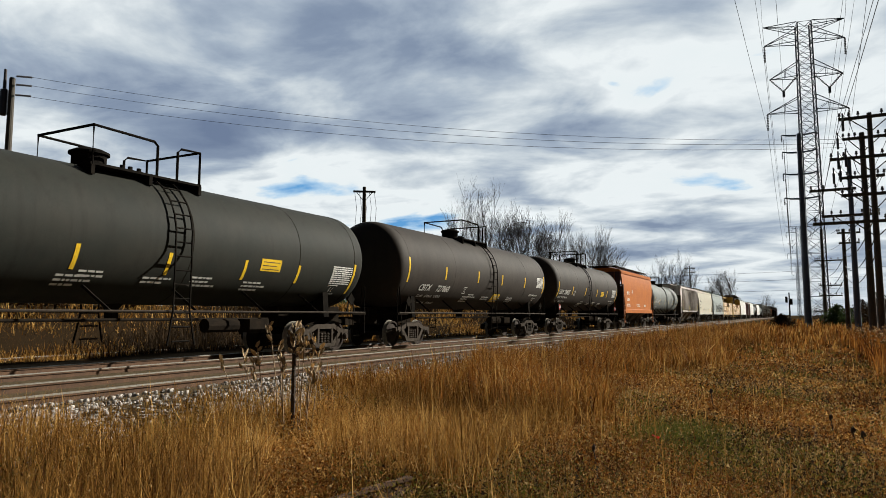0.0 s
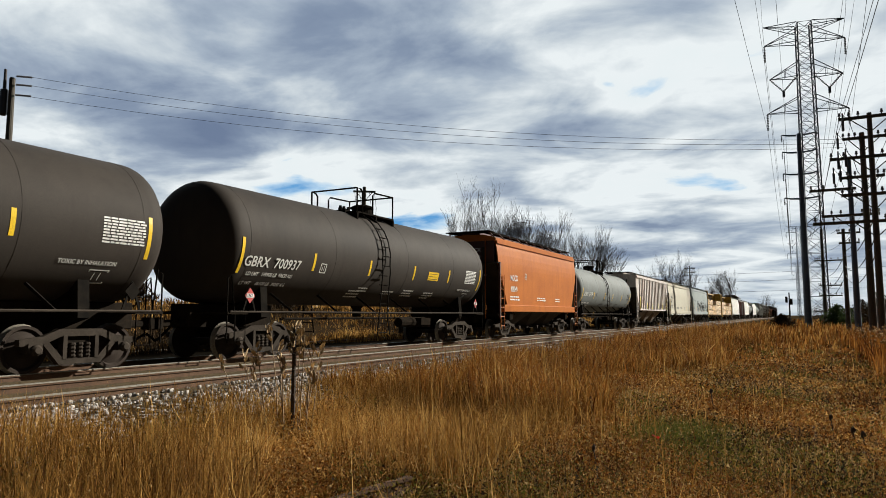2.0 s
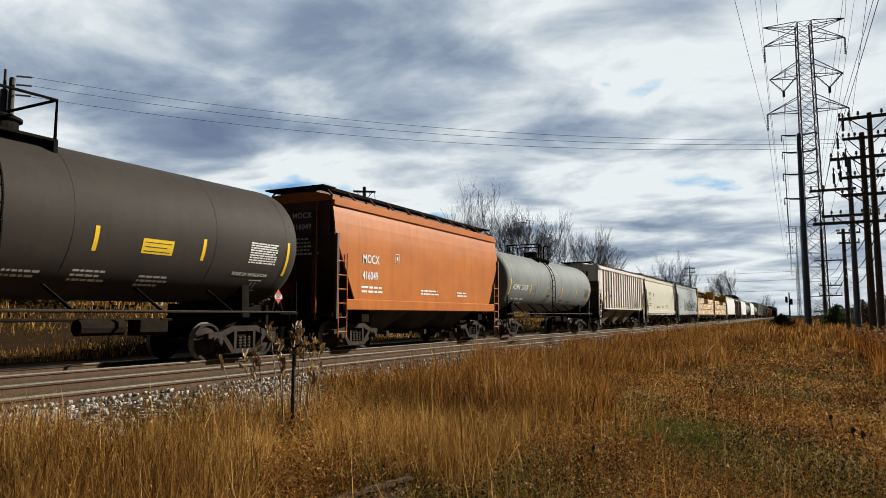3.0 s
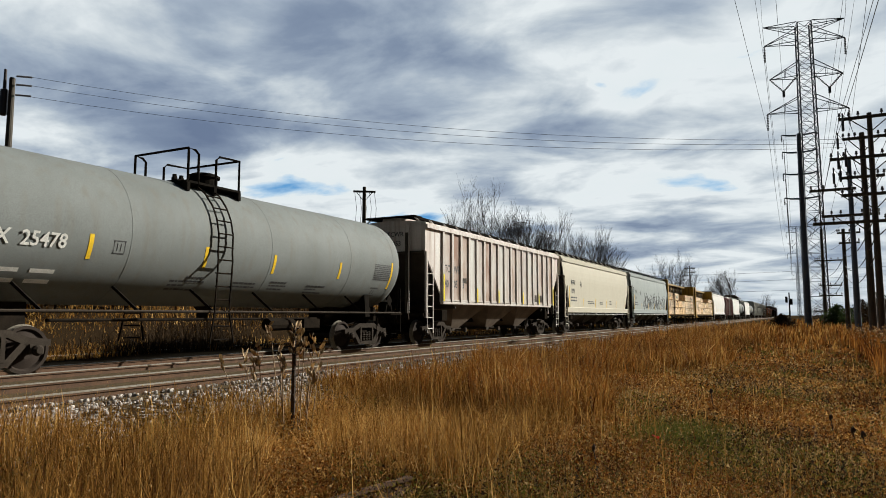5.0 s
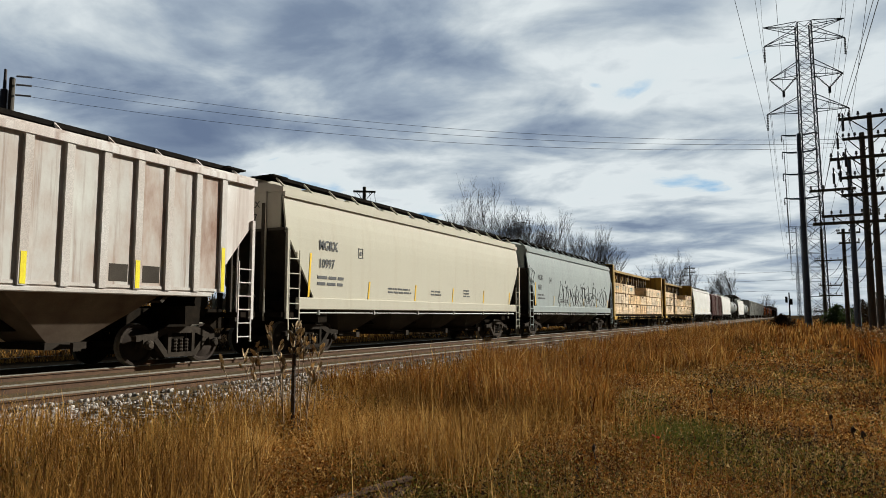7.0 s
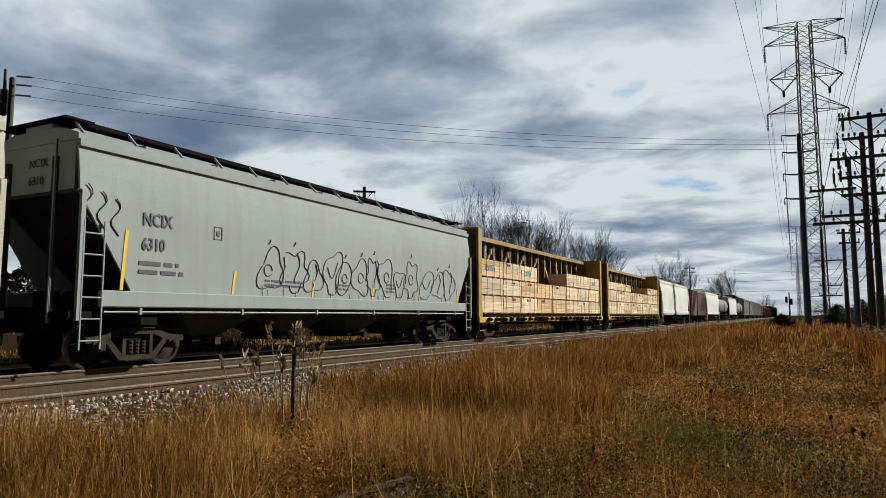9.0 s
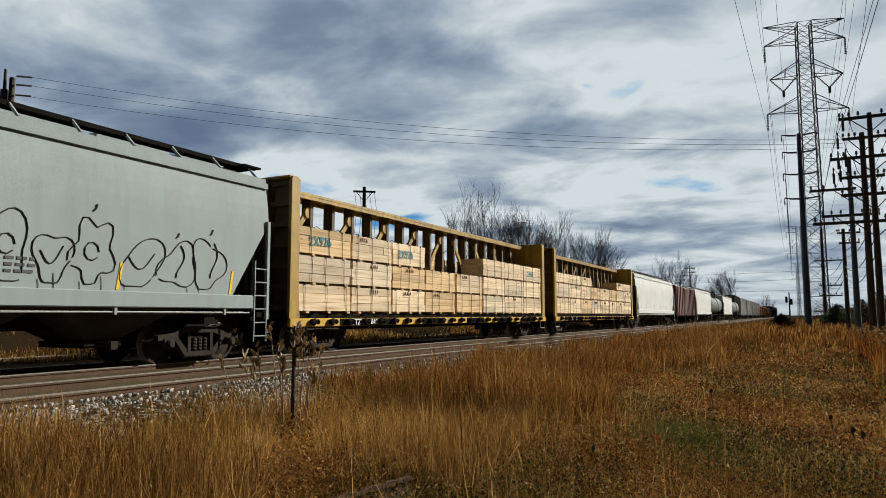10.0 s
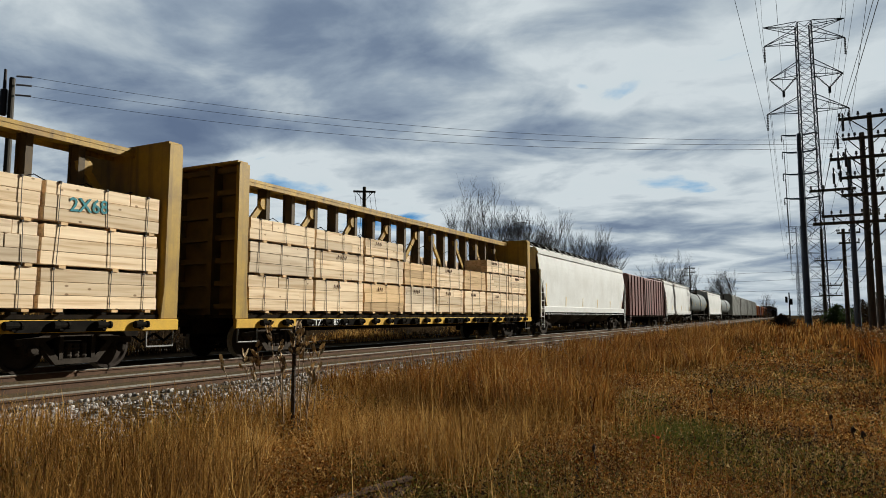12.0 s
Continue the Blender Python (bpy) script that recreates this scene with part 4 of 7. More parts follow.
def lumber_bundle(car_mid, off, x0, x1, z0, z1, label, y0=-1.44, y1=-0.38, scrawl=""):
    """A banded bundle of sawn timber: rows of beams, straps, bearers."""
    bundle = tagged(empty("lumber_bundle"), label, "lumber", "lumber on the flat cars")
    moving.append((bundle, car_mid + off + (x0 + x1) / 2))
    half = (x1 - x0) / 2
    rnd = random.Random(int(x0 * 31 + z0 * 71 + car_mid))
    wood = rnd.choice((M_lumber, M_lumber, M_lumber, M_greyed, M_honey, M_lumber))
    rows = 3 if z1 - z0 > 0.65 else 2
    h = (z1 - z0 - 0.06) / rows
    for k in range(rows):
        cutx = rnd.uniform(-0.6, 0.6) * half
        spans = [(-half, cutx), (cutx, half)] if half > 1.0 and rnd.random() < 0.4 else [(-half, half)]
        for a, b in spans:
            # the outer timber of the row, then the rest of the row behind it
            for ya, yb in ((y0, y0 + 0.26), (y0 + 0.26, y1)):
                out = rnd.random() * 0.022 if ya == y0 else 0.0
                end = rnd.random() * 0.05
                bm = bmesh.new()
                box(bm, a + 0.004 + (end if a == -half else 0), b - 0.004 - (end if b == half else 0), ya + 0.003 - out, yb - 0.003, z0 + 0.06 + k * h + 0.003, z0 + 0.06 + (k + 1) * h - 0.003)
                bevel_all(bm, 0.006)
                part("timber", bm, wood, bundle)
    count = 3 if half > 1.1 else 2
    for i in range(count):
        x = -half + 2 * half * (i + 0.5 + rnd.uniform(-0.2, 0.2)) / count
        lean = rnd.uniform(-0.04, 0.04)
        bm = bmesh.new()
        bar(bm, (x, y0 - 0.034, z0 + 0.03), (x + lean, y0 - 0.034, z1 + 0.004), 0.012, 0.008)
        box(bm, x + lean - 0.009, x + lean + 0.009, y0 - 0.034, y1, z1 + 0.002, z1 + 0.008)
        part("strap", bm, M_strap, bundle)
        bm = bmesh.new()
        box(bm, x + lean - 0.022, x + lean + 0.022, y0 - 0.04, y0 + 0.05, z1 - 0.03, z1 + 0.010)
        bevel_all(bm, 0.006)
        part("edge_guard", bm, M_strap, bundle)
        bm = bmesh.new()
        box(bm, x + 0.06, x + 0.19, y0 - 0.03, y1, z0 + 0.002, z0 + 0.056)
        part("bearer", bm, M_honey, bundle)
    # pencilled tally marks on one timber
    if y0 < 0 and not scrawl and rnd.random() < 0.45:
        bm = bmesh.new()
        x = rnd.uniform(-0.7, 0.0) * half
        zt = z0 + 0.06 + h * (rows - 1) + 0.06
        for k in range(rnd.choice((3, 4, 5))):
            ww = rnd.uniform(0.04, 0.09)
            bar(bm, (x, y0 - 0.028, zt), (x + ww * 0.5, y0 - 0.028, zt + 0.13), 0.014, 0.004)
            bar(bm, (x + ww * 0.5, y0 - 0.028, zt + 0.13), (x + ww, y0 - 0.028, zt + 0.02), 0.014, 0.004)
            x += ww + 0.05
        tagged(part("tally_mark", bm, M_stalkink, bundle), kind="stuff")
    if scrawl:
        words(scrawl, 0.36, Matrix.Translation((-0.75, y0 - 0.03, z0 + 0.28)) @ Matrix.Rotation(radians(90), 4, "X") @ Matrix.Rotation(radians(3), 4, "Z"), bundle, name="sprayed_mark", material=M_teal)
    return bundle


M_stalkink = mat("crayon_marks", (0.13, 0.05, 0.03), 0.8, bump=0)
M_teal = mat("teal_spray", (0.03, 0.22, 0.25), 0.7, bump=0)


def box_car(mid, half, paint, label, top=4.55, door=True, ribs=14, name="boxcar"):
    car = add_car(name, mid, label, "boxcar")
    hl, w = half, 1.5
    bm = bmesh.new()
    prism(bm, [(-w, 1.05), (-w, top - 0.3), (-w + 0.12, top - 0.2), (0, top), (w - 0.12, top - 0.2), (w, top - 0.3), (w, 1.05)], -hl, hl)
    part("body", bm, paint, car)
    for i in range(ribs):
        x = -hl + 0.15 + i * (2 * hl - 0.3) / (ribs - 1)
        if door and abs(x) < 1.6:
            continue
        bm = bmesh.new()
        box(bm, x - 0.06, x + 0.06, -w - 0.07, -w - 0.003, 1.0, top - 0.3)
        part("rib", bm, paint, car)
    if door:
        bm = bmesh.new()
        box(bm, -1.5, 1.5, -w - 0.1, -w - 0.01, 1.05, top - 0.45)
        d = part("door", bm, paint, car)
        for x in (-1.0, 0, 1.0):
            bm = bmesh.new()
            tube(bm, [(x, -w - 0.13, 1.1), (x, -w - 0.13, top - 0.5)], 0.03, 6)
            part("lock_bar", bm, M_galv, d)
    bm = bmesh.new()
    box(bm, -hl, hl, -0.4, 0.4, 0.7, 1.05)
    box(bm, -hl, hl, -w, w, 0.92, 1.046)
    part("underframe", bm, M_under, car)
    for d in (-1, 1):
        coupler_part(car, d * hl, d)
        truck_part(car, d * (hl - 1.9))
        ladder_part(car, min(d * (hl - 0.5), d * (hl - 0.08)), max(d * (hl - 0.5), d * (hl - 0.08)), -w - 0.09, 0.4, top - 0.6, 9, paint)
    return car


# the train, front to back
tank_car(9.75, 7.55, 1.42, 2.70, M_tank1, "dark green-black tank car with yellow reflective strips", lad=0.55, strips=(-6.6, -4.2, -1.77, 0.34, 2.59, 4.57, 7.1), sz=1.9, panel=(3.1, 3.83, 2.15, 2.45), grid=6.05, rails=((-1.25, 0.28), (0.82, 1.46)), man=-0.7, valve=0.35)
tank_car(26.8, 7.35, 1.51, 2.80, M_tank2, "brown-black tank car with white reporting mark and orange panel", "CBTX", "727868", lad=0.38, strips=(-6.85, -4.1, -1.15, 1.42, 4.27, 7.0), sz=2.38, panel=(0.9, 1.68, 1.63, 1.98), grid=5.95, rails=((-1.5, 0.17), (0.58, 0.95)), man=-0.85, valve=0.3, mark_x=-5.88, loads=("LD LMT   203100 LB    92100 KG", "LT WT     82900 LB    37600 KG"), mark_z=1.93, gap=5)
tank_car(43.35, 7.15, 1.52, 2.87, M_tank2, "brown-black tank car with white reporting mark and yellow notice", "GBRX", "700937", lad=-0.7, strips=(-6.9, -4.16, -1.41, 1.33, 3.96, 6.75), panel=(2.36, 3.13, 2.3, 2.6), grid=5.4, rails=((-1.35, -1.05), (-0.45, 0.79)), man=0.25, valve=-0.75, mark_x=-6.8, loads=("LD LMT   199900 LB  90650 KG", "LT WT     86100 LB  39050 KG"), hazard="1267")
hopper_car(58.1, 5.95, M_orange, M_oxide, "orange covered hopper with dark red ends", "MOCX", "416049", "orange", bays=3, top=4.72, cut=0.95, strips=False)
tank_car(72.6, 7.15, 1.46, 2.72, M_tank5, "pale grey tank car with dirt streaks", "ADMX", "25478", lad=-0.82, strips=(-6.8, -4.08, -1.26, 1.0, 3.8, 6.6), sz=2.1, grid=5.6, rails=((-1.4, -1.1), (-0.56, 0.2)), man=-0.1, valve=-0.75, mark_x=-6.55, mark_z=2.26)
hopper_car(88.9, 7.55, M_rusty, M_rusty, "weathered white ribbed hopper car with rust stains", "TCWR", "40053", "ribbed", bays=3, top=4.52, sill=1.45, ink=M_dark, bay_paint=M_bay, cut=1.2, side_h=0.10)
hopper_car(105.95, 8.3, M_cream, M_cream, "cream covered hopper with smooth sides", "MGRX", "10997", "smooth", bays=4, top=4.62, ink=M_dark)
hopper_car(124.05, 8.45, M_grey8, M_grey8, "pale grey covered hopper with black graffiti loops", "NCIX", "6310", "smooth", bays=4, top=4.68, ink=M_dark, graffiti=True)
CB1, CB2 = 143.45, 165.2
centerbeam_car(CB1, 10.1, "yellow centre-beam flat car stacked with fresh lumber", "TTZX", "84028")
centerbeam_car(CB2, 9.98, "yellow centre-beam flat car loaded with lumber bundles", "TTZX", "855107")
hopper_car(186.3, 9.75, M_white, M_white, "white covered hopper with streaked sides", "", "", "smooth", bays=4, top=4.72)
box_car(205.2, 7.9, M_boxcar, "red-brown ribbed boxcar with sliding door")
hopper_car(223.7, 9.2, M_white, M_white, "white covered hopper far down the train", "", "", "smooth", bays=4, top=4.72)
tank_car(243.0, 8.0, 1.44, 2.74, M_tank5, "grey tank car far down the train")
hopper_car(262.5, 9.8, M_white, M_white, "white covered hopper behind a tank car", "", "", "smooth", bays=4, top=4.72)
tank_car(283.0, 8.6, 1.44, 2.74, M_tank5, "grey tank car before the tall closed cars")
for _i in range(4):
    box_car(306.5 + 24.6 * _i, 11.8, M_rack, "tall pale grey closed car with panelled sides", top=5.5, door=False, ribs=12, name="autorack_car")
for _i in range(5):
    box_car(402.0 + 19.2 * _i, 9.0, M_boxcar if _i % 2 else M_orange, "rust-coloured car at the far end of the train")

# lumber on the two flat cars: columns of bundles, three or two high
TIERS = {CB1: [(1.10, 1.88), (1.88, 2.66), (2.66, 3.44)], CB2: [(1.10, 2.02), (2.02, 2.84), (2.84, 3.42)]}


def load(mid, columns):
    for x0, x1, high, far, mark in columns:
        for k in range(max(high, far)):
            z0, z1 = TIERS[mid][k]
            if k < high:
                lumber_bundle(mid, 0, x0 + 0.01, x1 - 0.01, z0, z1, "banded bundle of pale fresh-sawn timber", scrawl=mark if k == 2 else "")
            if k < far:
                lumber_bundle(mid, 0, x0 + 0.01, x1 - 0.01, z0, z1, "banded bundle of timber behind the centre beam", y0=0.38, y1=1.44)


load(CB1, [(-9.75, -7.3, 3, 2, "2X926"), (-7.3, -5.0, 3, 2, ""), (-5.0, -2.75, 3, 2, "2X926"), (-2.75, -0.35, 2, 3, ""), (-0.25, 2.2, 2, 3, ""), (2.3, 4.7, 3, 3, ""), (4.7, 7.1, 3, 2, ""), (7.1, 9.6, 3, 2, "2X68")])
load(CB2, [(-9.55, -7.0, 3, 2, ""), (-7.0, -4.6, 3, 2, ""), (-4.6, -2.2, 3, 2, ""), (-2.2, 0.1, 2, 3, ""), (0.1, 2.4, 2, 3, ""), (2.5, 4.6, 2, 3, ""), (4.7, 7.2, 3, 3, ""), (7.2, 9.5, 3, 2, "")])


# ---- ground and tracks ----
def ground_z(x, y):
    """Height of the ground: flat bed between the tracks, a ballast shoulder, then the field."""
    if y > 17.0:
        z = -0.2 + 1.75 * max(0.0, min(1.0, (y - 21.5) / 4.5))
    elif y > 11.75:
        z = -0.16
    elif y > 7.3:
        return NZ - 0.12 - 0.11 * max(0.0, min(1.0, (y - 11.4) / 0.35)) + 0.006 * noise.noise((x * 0.8, y * 2, 0))
    elif y > 4.9:
        z = -0.53 + (y - 4.9) / 2.4 * 0.55
    else:
        z = -0.53
    return z + 0.05 * noise.noise((x * 0.35, y * 0.35, 0)) + 0.02 * noise.noise((x * 1.7, y * 1.7, 3))


def build_ground():
    xs = [-60, -30, -15] + [-8 + 0.5 * i for i in range(120)] + [53 + 3 * i for i in range(40)] + [190, 250, 350, 600, 1200, 2500, 4500]
    ys = [-4500, -2000, -800, -300, -120, -60, -40] + [-30 + 0.8 * i for i in range(41)] + [3.2 + 0.3 * i for i in range(52)] + [20, 24, 30, 40, 60, 100, 200, 500, 1200, 4500]
    ys = sorted(set(round(y, 2) for y in ys))
    v = [(x, y, ground_z(x, y) if abs(x) < 300 and abs(y) < 80 else (1.5 if y > 26 else -0.5)) for x in xs for y in ys]
    ny = len(ys)
    f = [(i * ny + j, (i + 1) * ny + j, (i + 1) * ny + j + 1, i * ny + j + 1) for i in range(len(xs) - 1) for j in range(ny - 1)]
    me = bpy.data.meshes.new("ground")
    me.from_pydata(v, [], f)
    m, n, l, b = nodes_of("earth")
    b.inputs["Roughness"].default_value, b.inputs["Specular IOR Level"].default_value = 1.0, 0.0
    tc = n.new("ShaderNodeTexCoord")
    sep = n.new("ShaderNodeSeparateXYZ")
    l.new(tc.outputs["Object"], sep.inputs[0])
    nz = n.new("ShaderNodeTexNoise")
    nz.inputs["Scale"].default_value, nz.inputs["Detail"].default_value = 0.9, 8
    l.new(tc.outputs["Object"], nz.inputs["Vector"])
    fine = n.new("ShaderNodeTexNoise")
    fine.inputs["Scale"].default_value, fine.inputs["Detail"].default_value = 28, 5
    l.new(tc.outputs["Object"], fine.inputs["Vector"])
    add = n.new("ShaderNodeMath")
    add.operation = "MULTIPLY_ADD"
    l.new(nz.outputs[0], add.inputs[0])
    add.inputs[1].default_value = 2.2
    l.new(sep.outputs["Y"], add.inputs[2])
    band = n.new("ShaderNodeMapRange")
    band.inputs["From Min"].default_value, band.inputs["From Max"].default_value = 7.9, 8.5
    l.new(add.outputs[0], band.inputs[0])
    far = n.new("ShaderNodeMapRange")
    far.inputs["From Min"].default_value, far.inputs["From Max"].default_value = 17.6, 19.0
    l.new(add.outputs[0], far.inputs[0])

    def two(c0, c1, src):
        r = n.new("ShaderNodeValToRGB")
        r.color_ramp.elements[0].position, r.color_ramp.elements[1].position = 0.35, 0.68
        r.color_ramp.elements[0].color, r.color_ramp.elements[1].color = (*c0, 1), (*c1, 1)
        l.new(src, r.inputs[0])
        return r.outputs[0]
    soil = two((0.028, 0.019, 0.011), (0.065, 0.044, 0.022), nz.outputs[0])
    bed = two((0.075, 0.056, 0.034), (0.135, 0.102, 0.064), fine.outputs[0])
    weeds = two((0.018, 0.012, 0.007), (0.045, 0.028, 0.014), fine.outputs[0])
    m1 = n.new("ShaderNodeMix")
    m1.data_type = "RGBA"
    l.new(band.outputs[0], m1.inputs[0])
    l.new(soil, m1.inputs[6])
    l.new(bed, m1.inputs[7])
    m2 = n.new("ShaderNodeMix")
    m2.data_type = "RGBA"
    l.new(far.outputs[0], m2.inputs[0])
    l.new(m1.outputs[2], m2.inputs[6])
    l.new(weeds, m2.inputs[7])
    l.new(m2.outputs[2], b.inputs["Base Color"])
    bp = n.new("ShaderNodeBump")
    bp.inputs["Strength"].default_value, bp.inputs["Distance"].default_value = 0.6, 0.04
    l.new(fine.outputs[0], bp.inputs["Height"])
    l.new(bp.outputs[0], b.inputs["Normal"])
    me.materials.append(m)
    for p in me.polygons:
        p.use_smooth = True
    tagged(new("ground", me), "dry weedy field and dirt track bed", "ground", kind="structure")


build_ground()


def rail_line(name, y, z, label, x0=-25, x1=620):
    """One rail: rusty foot and web, and a head worn bright."""
    bm = bmesh.new()
    prism(bm, [(y - 0.07, z - 0.17), (y - 0.07, z - 0.155), (y - 0.012, z - 0.135), (y - 0.012, z - 0.05), (y - 0.032, z - 0.042), (y - 0.032, z - 0.02), (y + 0.032, z - 0.02), (y + 0.032, z - 0.042), (y + 0.012, z - 0.05), (y + 0.012, z - 0.135), (y + 0.07, z - 0.155), (y + 0.07, z - 0.17)], x0, x1)
    ob = part(name, bm, M_rail, None)
    tagged(ob, label, "rail", kind="structure")
    bm = bmesh.new()
    prism(bm, [(y - 0.034, z - 0.018), (y - 0.034, z - 0.006), (y - 0.026, z), (y + 0.026, z), (y + 0.034, z - 0.006), (y + 0.034, z - 0.018)], x0, x1)
    part("rail_head", bm, M_tread, ob, "worn bright running surface")
    return ob


for _y in (-0.7525, 0.7525):
    rail_line("rail", TY + _y, 0.0, "rusty steel rail with polished running surface")
    rail_line("rail", NY + _y, NZ, "rusty steel rail half buried in dirt")
rail_line("rail", 19.0, -0.1, "rusty rail of a siding behind the train")
rail_line("rail", 20.5, -0.1, "rusty rail of a siding behind the train")
_bm = bmesh.new()
box(_bm, -0.115, 0.115, -1.3, 1.3, -0.09, 0.09)
bevel_all(_bm, 0.012)
_tie = part("tie", _bm, M_tie, None)
tagged(_tie, "dark weathered wooden tie sunk in the track bed", "railway tie", "ties", "structure")
_rt = random.Random(5)
_tie.matrix_basis = pose(-2, TY, -0.235)
for _y, _z in ((TY, -0.235),):
    for _i in range(90):
        _x = -1.45 + _i * 0.55
        copy_thing(_tie, pose(_x + _rt.uniform(-0.03, 0.03), _y + _rt.uniform(-0.05, 0.05), _z + _rt.uniform(-0.01, 0.015), 0, 0, _rt.uniform(-1.2, 1.2)))


# ---- sky: a drifting layer of broken cloud far behind everything ----
def build_clouds():
    m = bpy.data.materials.new("broken_cloud")
    m.use_nodes = True
    n, l = m.node_tree.nodes, m.node_tree.links
    n.clear()

    def math_node(op, a, b=None, c=None):
        q = n.new("ShaderNodeMath")
        q.operation = op
        for i, s in enumerate((a, b, c)):
            if s is None:
                continue
            if isinstance(s, (int, float)):
                q.inputs[i].default_value = s
            else:
                l.new(s, q.inputs[i])
        return q.outputs[0]
    tc = n.new("ShaderNodeTexCoord")
    nm = n.new("ShaderNodeVectorMath")
    nm.operation = "NORMALIZE"
    l.new(tc.outputs["Object"], nm.inputs[0])
    sep = n.new("ShaderNodeSeparateXYZ")
    l.new(nm.outputs[0], sep.inputs[0])
    # the cloud layer seen from below: it crowds together towards the horizon
    dz = math_node("ADD", sep.outputs["Z"], 0.13)
    comb = n.new("ShaderNodeCombineXYZ")
    l.new(math_node("DIVIDE", sep.outputs["X"], dz), comb.inputs[0])
    l.new(math_node("DIVIDE", sep.outputs["Y"], dz), comb.inputs[1])

    def cloud_noise(scale, detail, rough, off, stretch, warp=0.3):
        mp = n.new("ShaderNodeMapping")
        mp.inputs["Location"].default_value = off
        mp.inputs["Rotation"].default_value = (0, 0, radians(-27))
        mp.inputs["Scale"].default_value = stretch
        l.new(comb.outputs[0], mp.inputs["Vector"])
        t = n.new("ShaderNodeTexNoise")
        t.inputs["Scale"].default_value, t.inputs["Detail"].default_value = scale, detail
        t.inputs["Roughness"].default_value = rough
        t.inputs["Distortion"].default_value = warp
        l.new(mp.outputs[0], t.inputs["Vector"])
        return t.outputs[0]
    puffs = cloud_noise(2.3, 10, 0.54, (9.3, 4.4, 0), (1.0, 0.8, 1))
    broad = cloud_noise(0.9, 3, 0.45, (4.7, 8.3, 6.0), (1.0, 1.0, 1))
    ragged = cloud_noise(1.6, 5, 0.55, (2.1, 7.7, 3.0), (1.0, 1.0, 1), 0.0)

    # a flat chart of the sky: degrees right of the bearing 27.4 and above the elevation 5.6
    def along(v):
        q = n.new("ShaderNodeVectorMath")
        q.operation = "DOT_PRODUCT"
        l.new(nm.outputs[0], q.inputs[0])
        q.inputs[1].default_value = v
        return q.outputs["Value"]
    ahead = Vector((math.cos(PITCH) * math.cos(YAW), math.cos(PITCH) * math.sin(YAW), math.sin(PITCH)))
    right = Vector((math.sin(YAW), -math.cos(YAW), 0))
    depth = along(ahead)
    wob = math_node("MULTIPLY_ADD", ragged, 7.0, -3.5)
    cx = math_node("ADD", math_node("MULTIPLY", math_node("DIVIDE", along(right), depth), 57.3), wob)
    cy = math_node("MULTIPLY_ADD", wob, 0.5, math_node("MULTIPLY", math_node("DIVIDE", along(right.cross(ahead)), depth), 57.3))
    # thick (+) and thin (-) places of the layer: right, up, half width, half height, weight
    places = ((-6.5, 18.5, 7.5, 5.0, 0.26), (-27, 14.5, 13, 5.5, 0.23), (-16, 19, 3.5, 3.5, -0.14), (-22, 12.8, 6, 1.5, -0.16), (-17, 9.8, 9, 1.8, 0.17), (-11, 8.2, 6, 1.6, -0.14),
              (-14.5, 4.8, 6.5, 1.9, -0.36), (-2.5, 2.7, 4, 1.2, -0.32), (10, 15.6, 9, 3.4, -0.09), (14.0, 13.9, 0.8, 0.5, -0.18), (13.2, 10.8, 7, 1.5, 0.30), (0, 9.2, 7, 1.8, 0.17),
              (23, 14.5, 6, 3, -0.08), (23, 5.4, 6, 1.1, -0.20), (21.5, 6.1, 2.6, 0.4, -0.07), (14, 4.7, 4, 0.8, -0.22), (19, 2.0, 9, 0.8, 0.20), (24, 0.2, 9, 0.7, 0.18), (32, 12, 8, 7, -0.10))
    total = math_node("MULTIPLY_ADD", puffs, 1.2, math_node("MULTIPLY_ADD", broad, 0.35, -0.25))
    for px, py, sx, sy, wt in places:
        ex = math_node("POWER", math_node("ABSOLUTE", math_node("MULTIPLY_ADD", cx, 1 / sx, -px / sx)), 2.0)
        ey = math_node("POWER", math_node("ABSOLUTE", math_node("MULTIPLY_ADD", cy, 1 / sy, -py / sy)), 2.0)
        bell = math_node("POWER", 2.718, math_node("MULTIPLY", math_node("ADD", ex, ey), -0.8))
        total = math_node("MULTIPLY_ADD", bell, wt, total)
    ramp = n.new("ShaderNodeValToRGB")
    e = ramp.color_ramp.elements
    e[0].position, e[0].color = 0.10, (0.13, 0.36, 0.70, 1)
    e[1].position, e[1].color = 0.21, (0.50, 0.68, 0.88, 1)
    for p, c in ((0.30, (0.86, 0.90, 0.93, 1)), (0.42, (0.88, 0.91, 0.94, 1)), (0.54, (0.64, 0.69, 0.75, 1)), (0.66, (0.41, 0.475, 0.58, 1)), (0.80, (0.25, 0.31, 0.43, 1)), (1.0, (0.165, 0.215, 0.335, 1))):
        q = e.new(p)
        q.color = c
    l.new(total, ramp.inputs[0])
    # paler towards the horizon
    hz = n.new("ShaderNodeMapRange")
    hz.inputs["From Min"].default_value, hz.inputs["From Max"].default_value = 0.0, 0.07
    hz.inputs["To Min"].default_value, hz.inputs["To Max"].default_value = 0.6, 0.0
    l.new(sep.outputs["Z"], hz.inputs[0])
    mx = n.new("ShaderNodeMix")
    mx.data_type = "RGBA"
    l.new(hz.outputs[0], mx.inputs[0])
    l.new(ramp.outputs[0], mx.inputs[6])
    mx.inputs[7].default_value = (0.62, 0.68, 0.75, 1)
    em = n.new("ShaderNodeEmission")
    em.inputs["Strength"].default_value = 0.60
    l.new(mx.outputs[2], em.inputs[0])
    out = n.new("ShaderNodeOutputMaterial")
    l.new(em.outputs[0], out.inputs[0])
    v, f = [], []
    na, ne = 40, 16
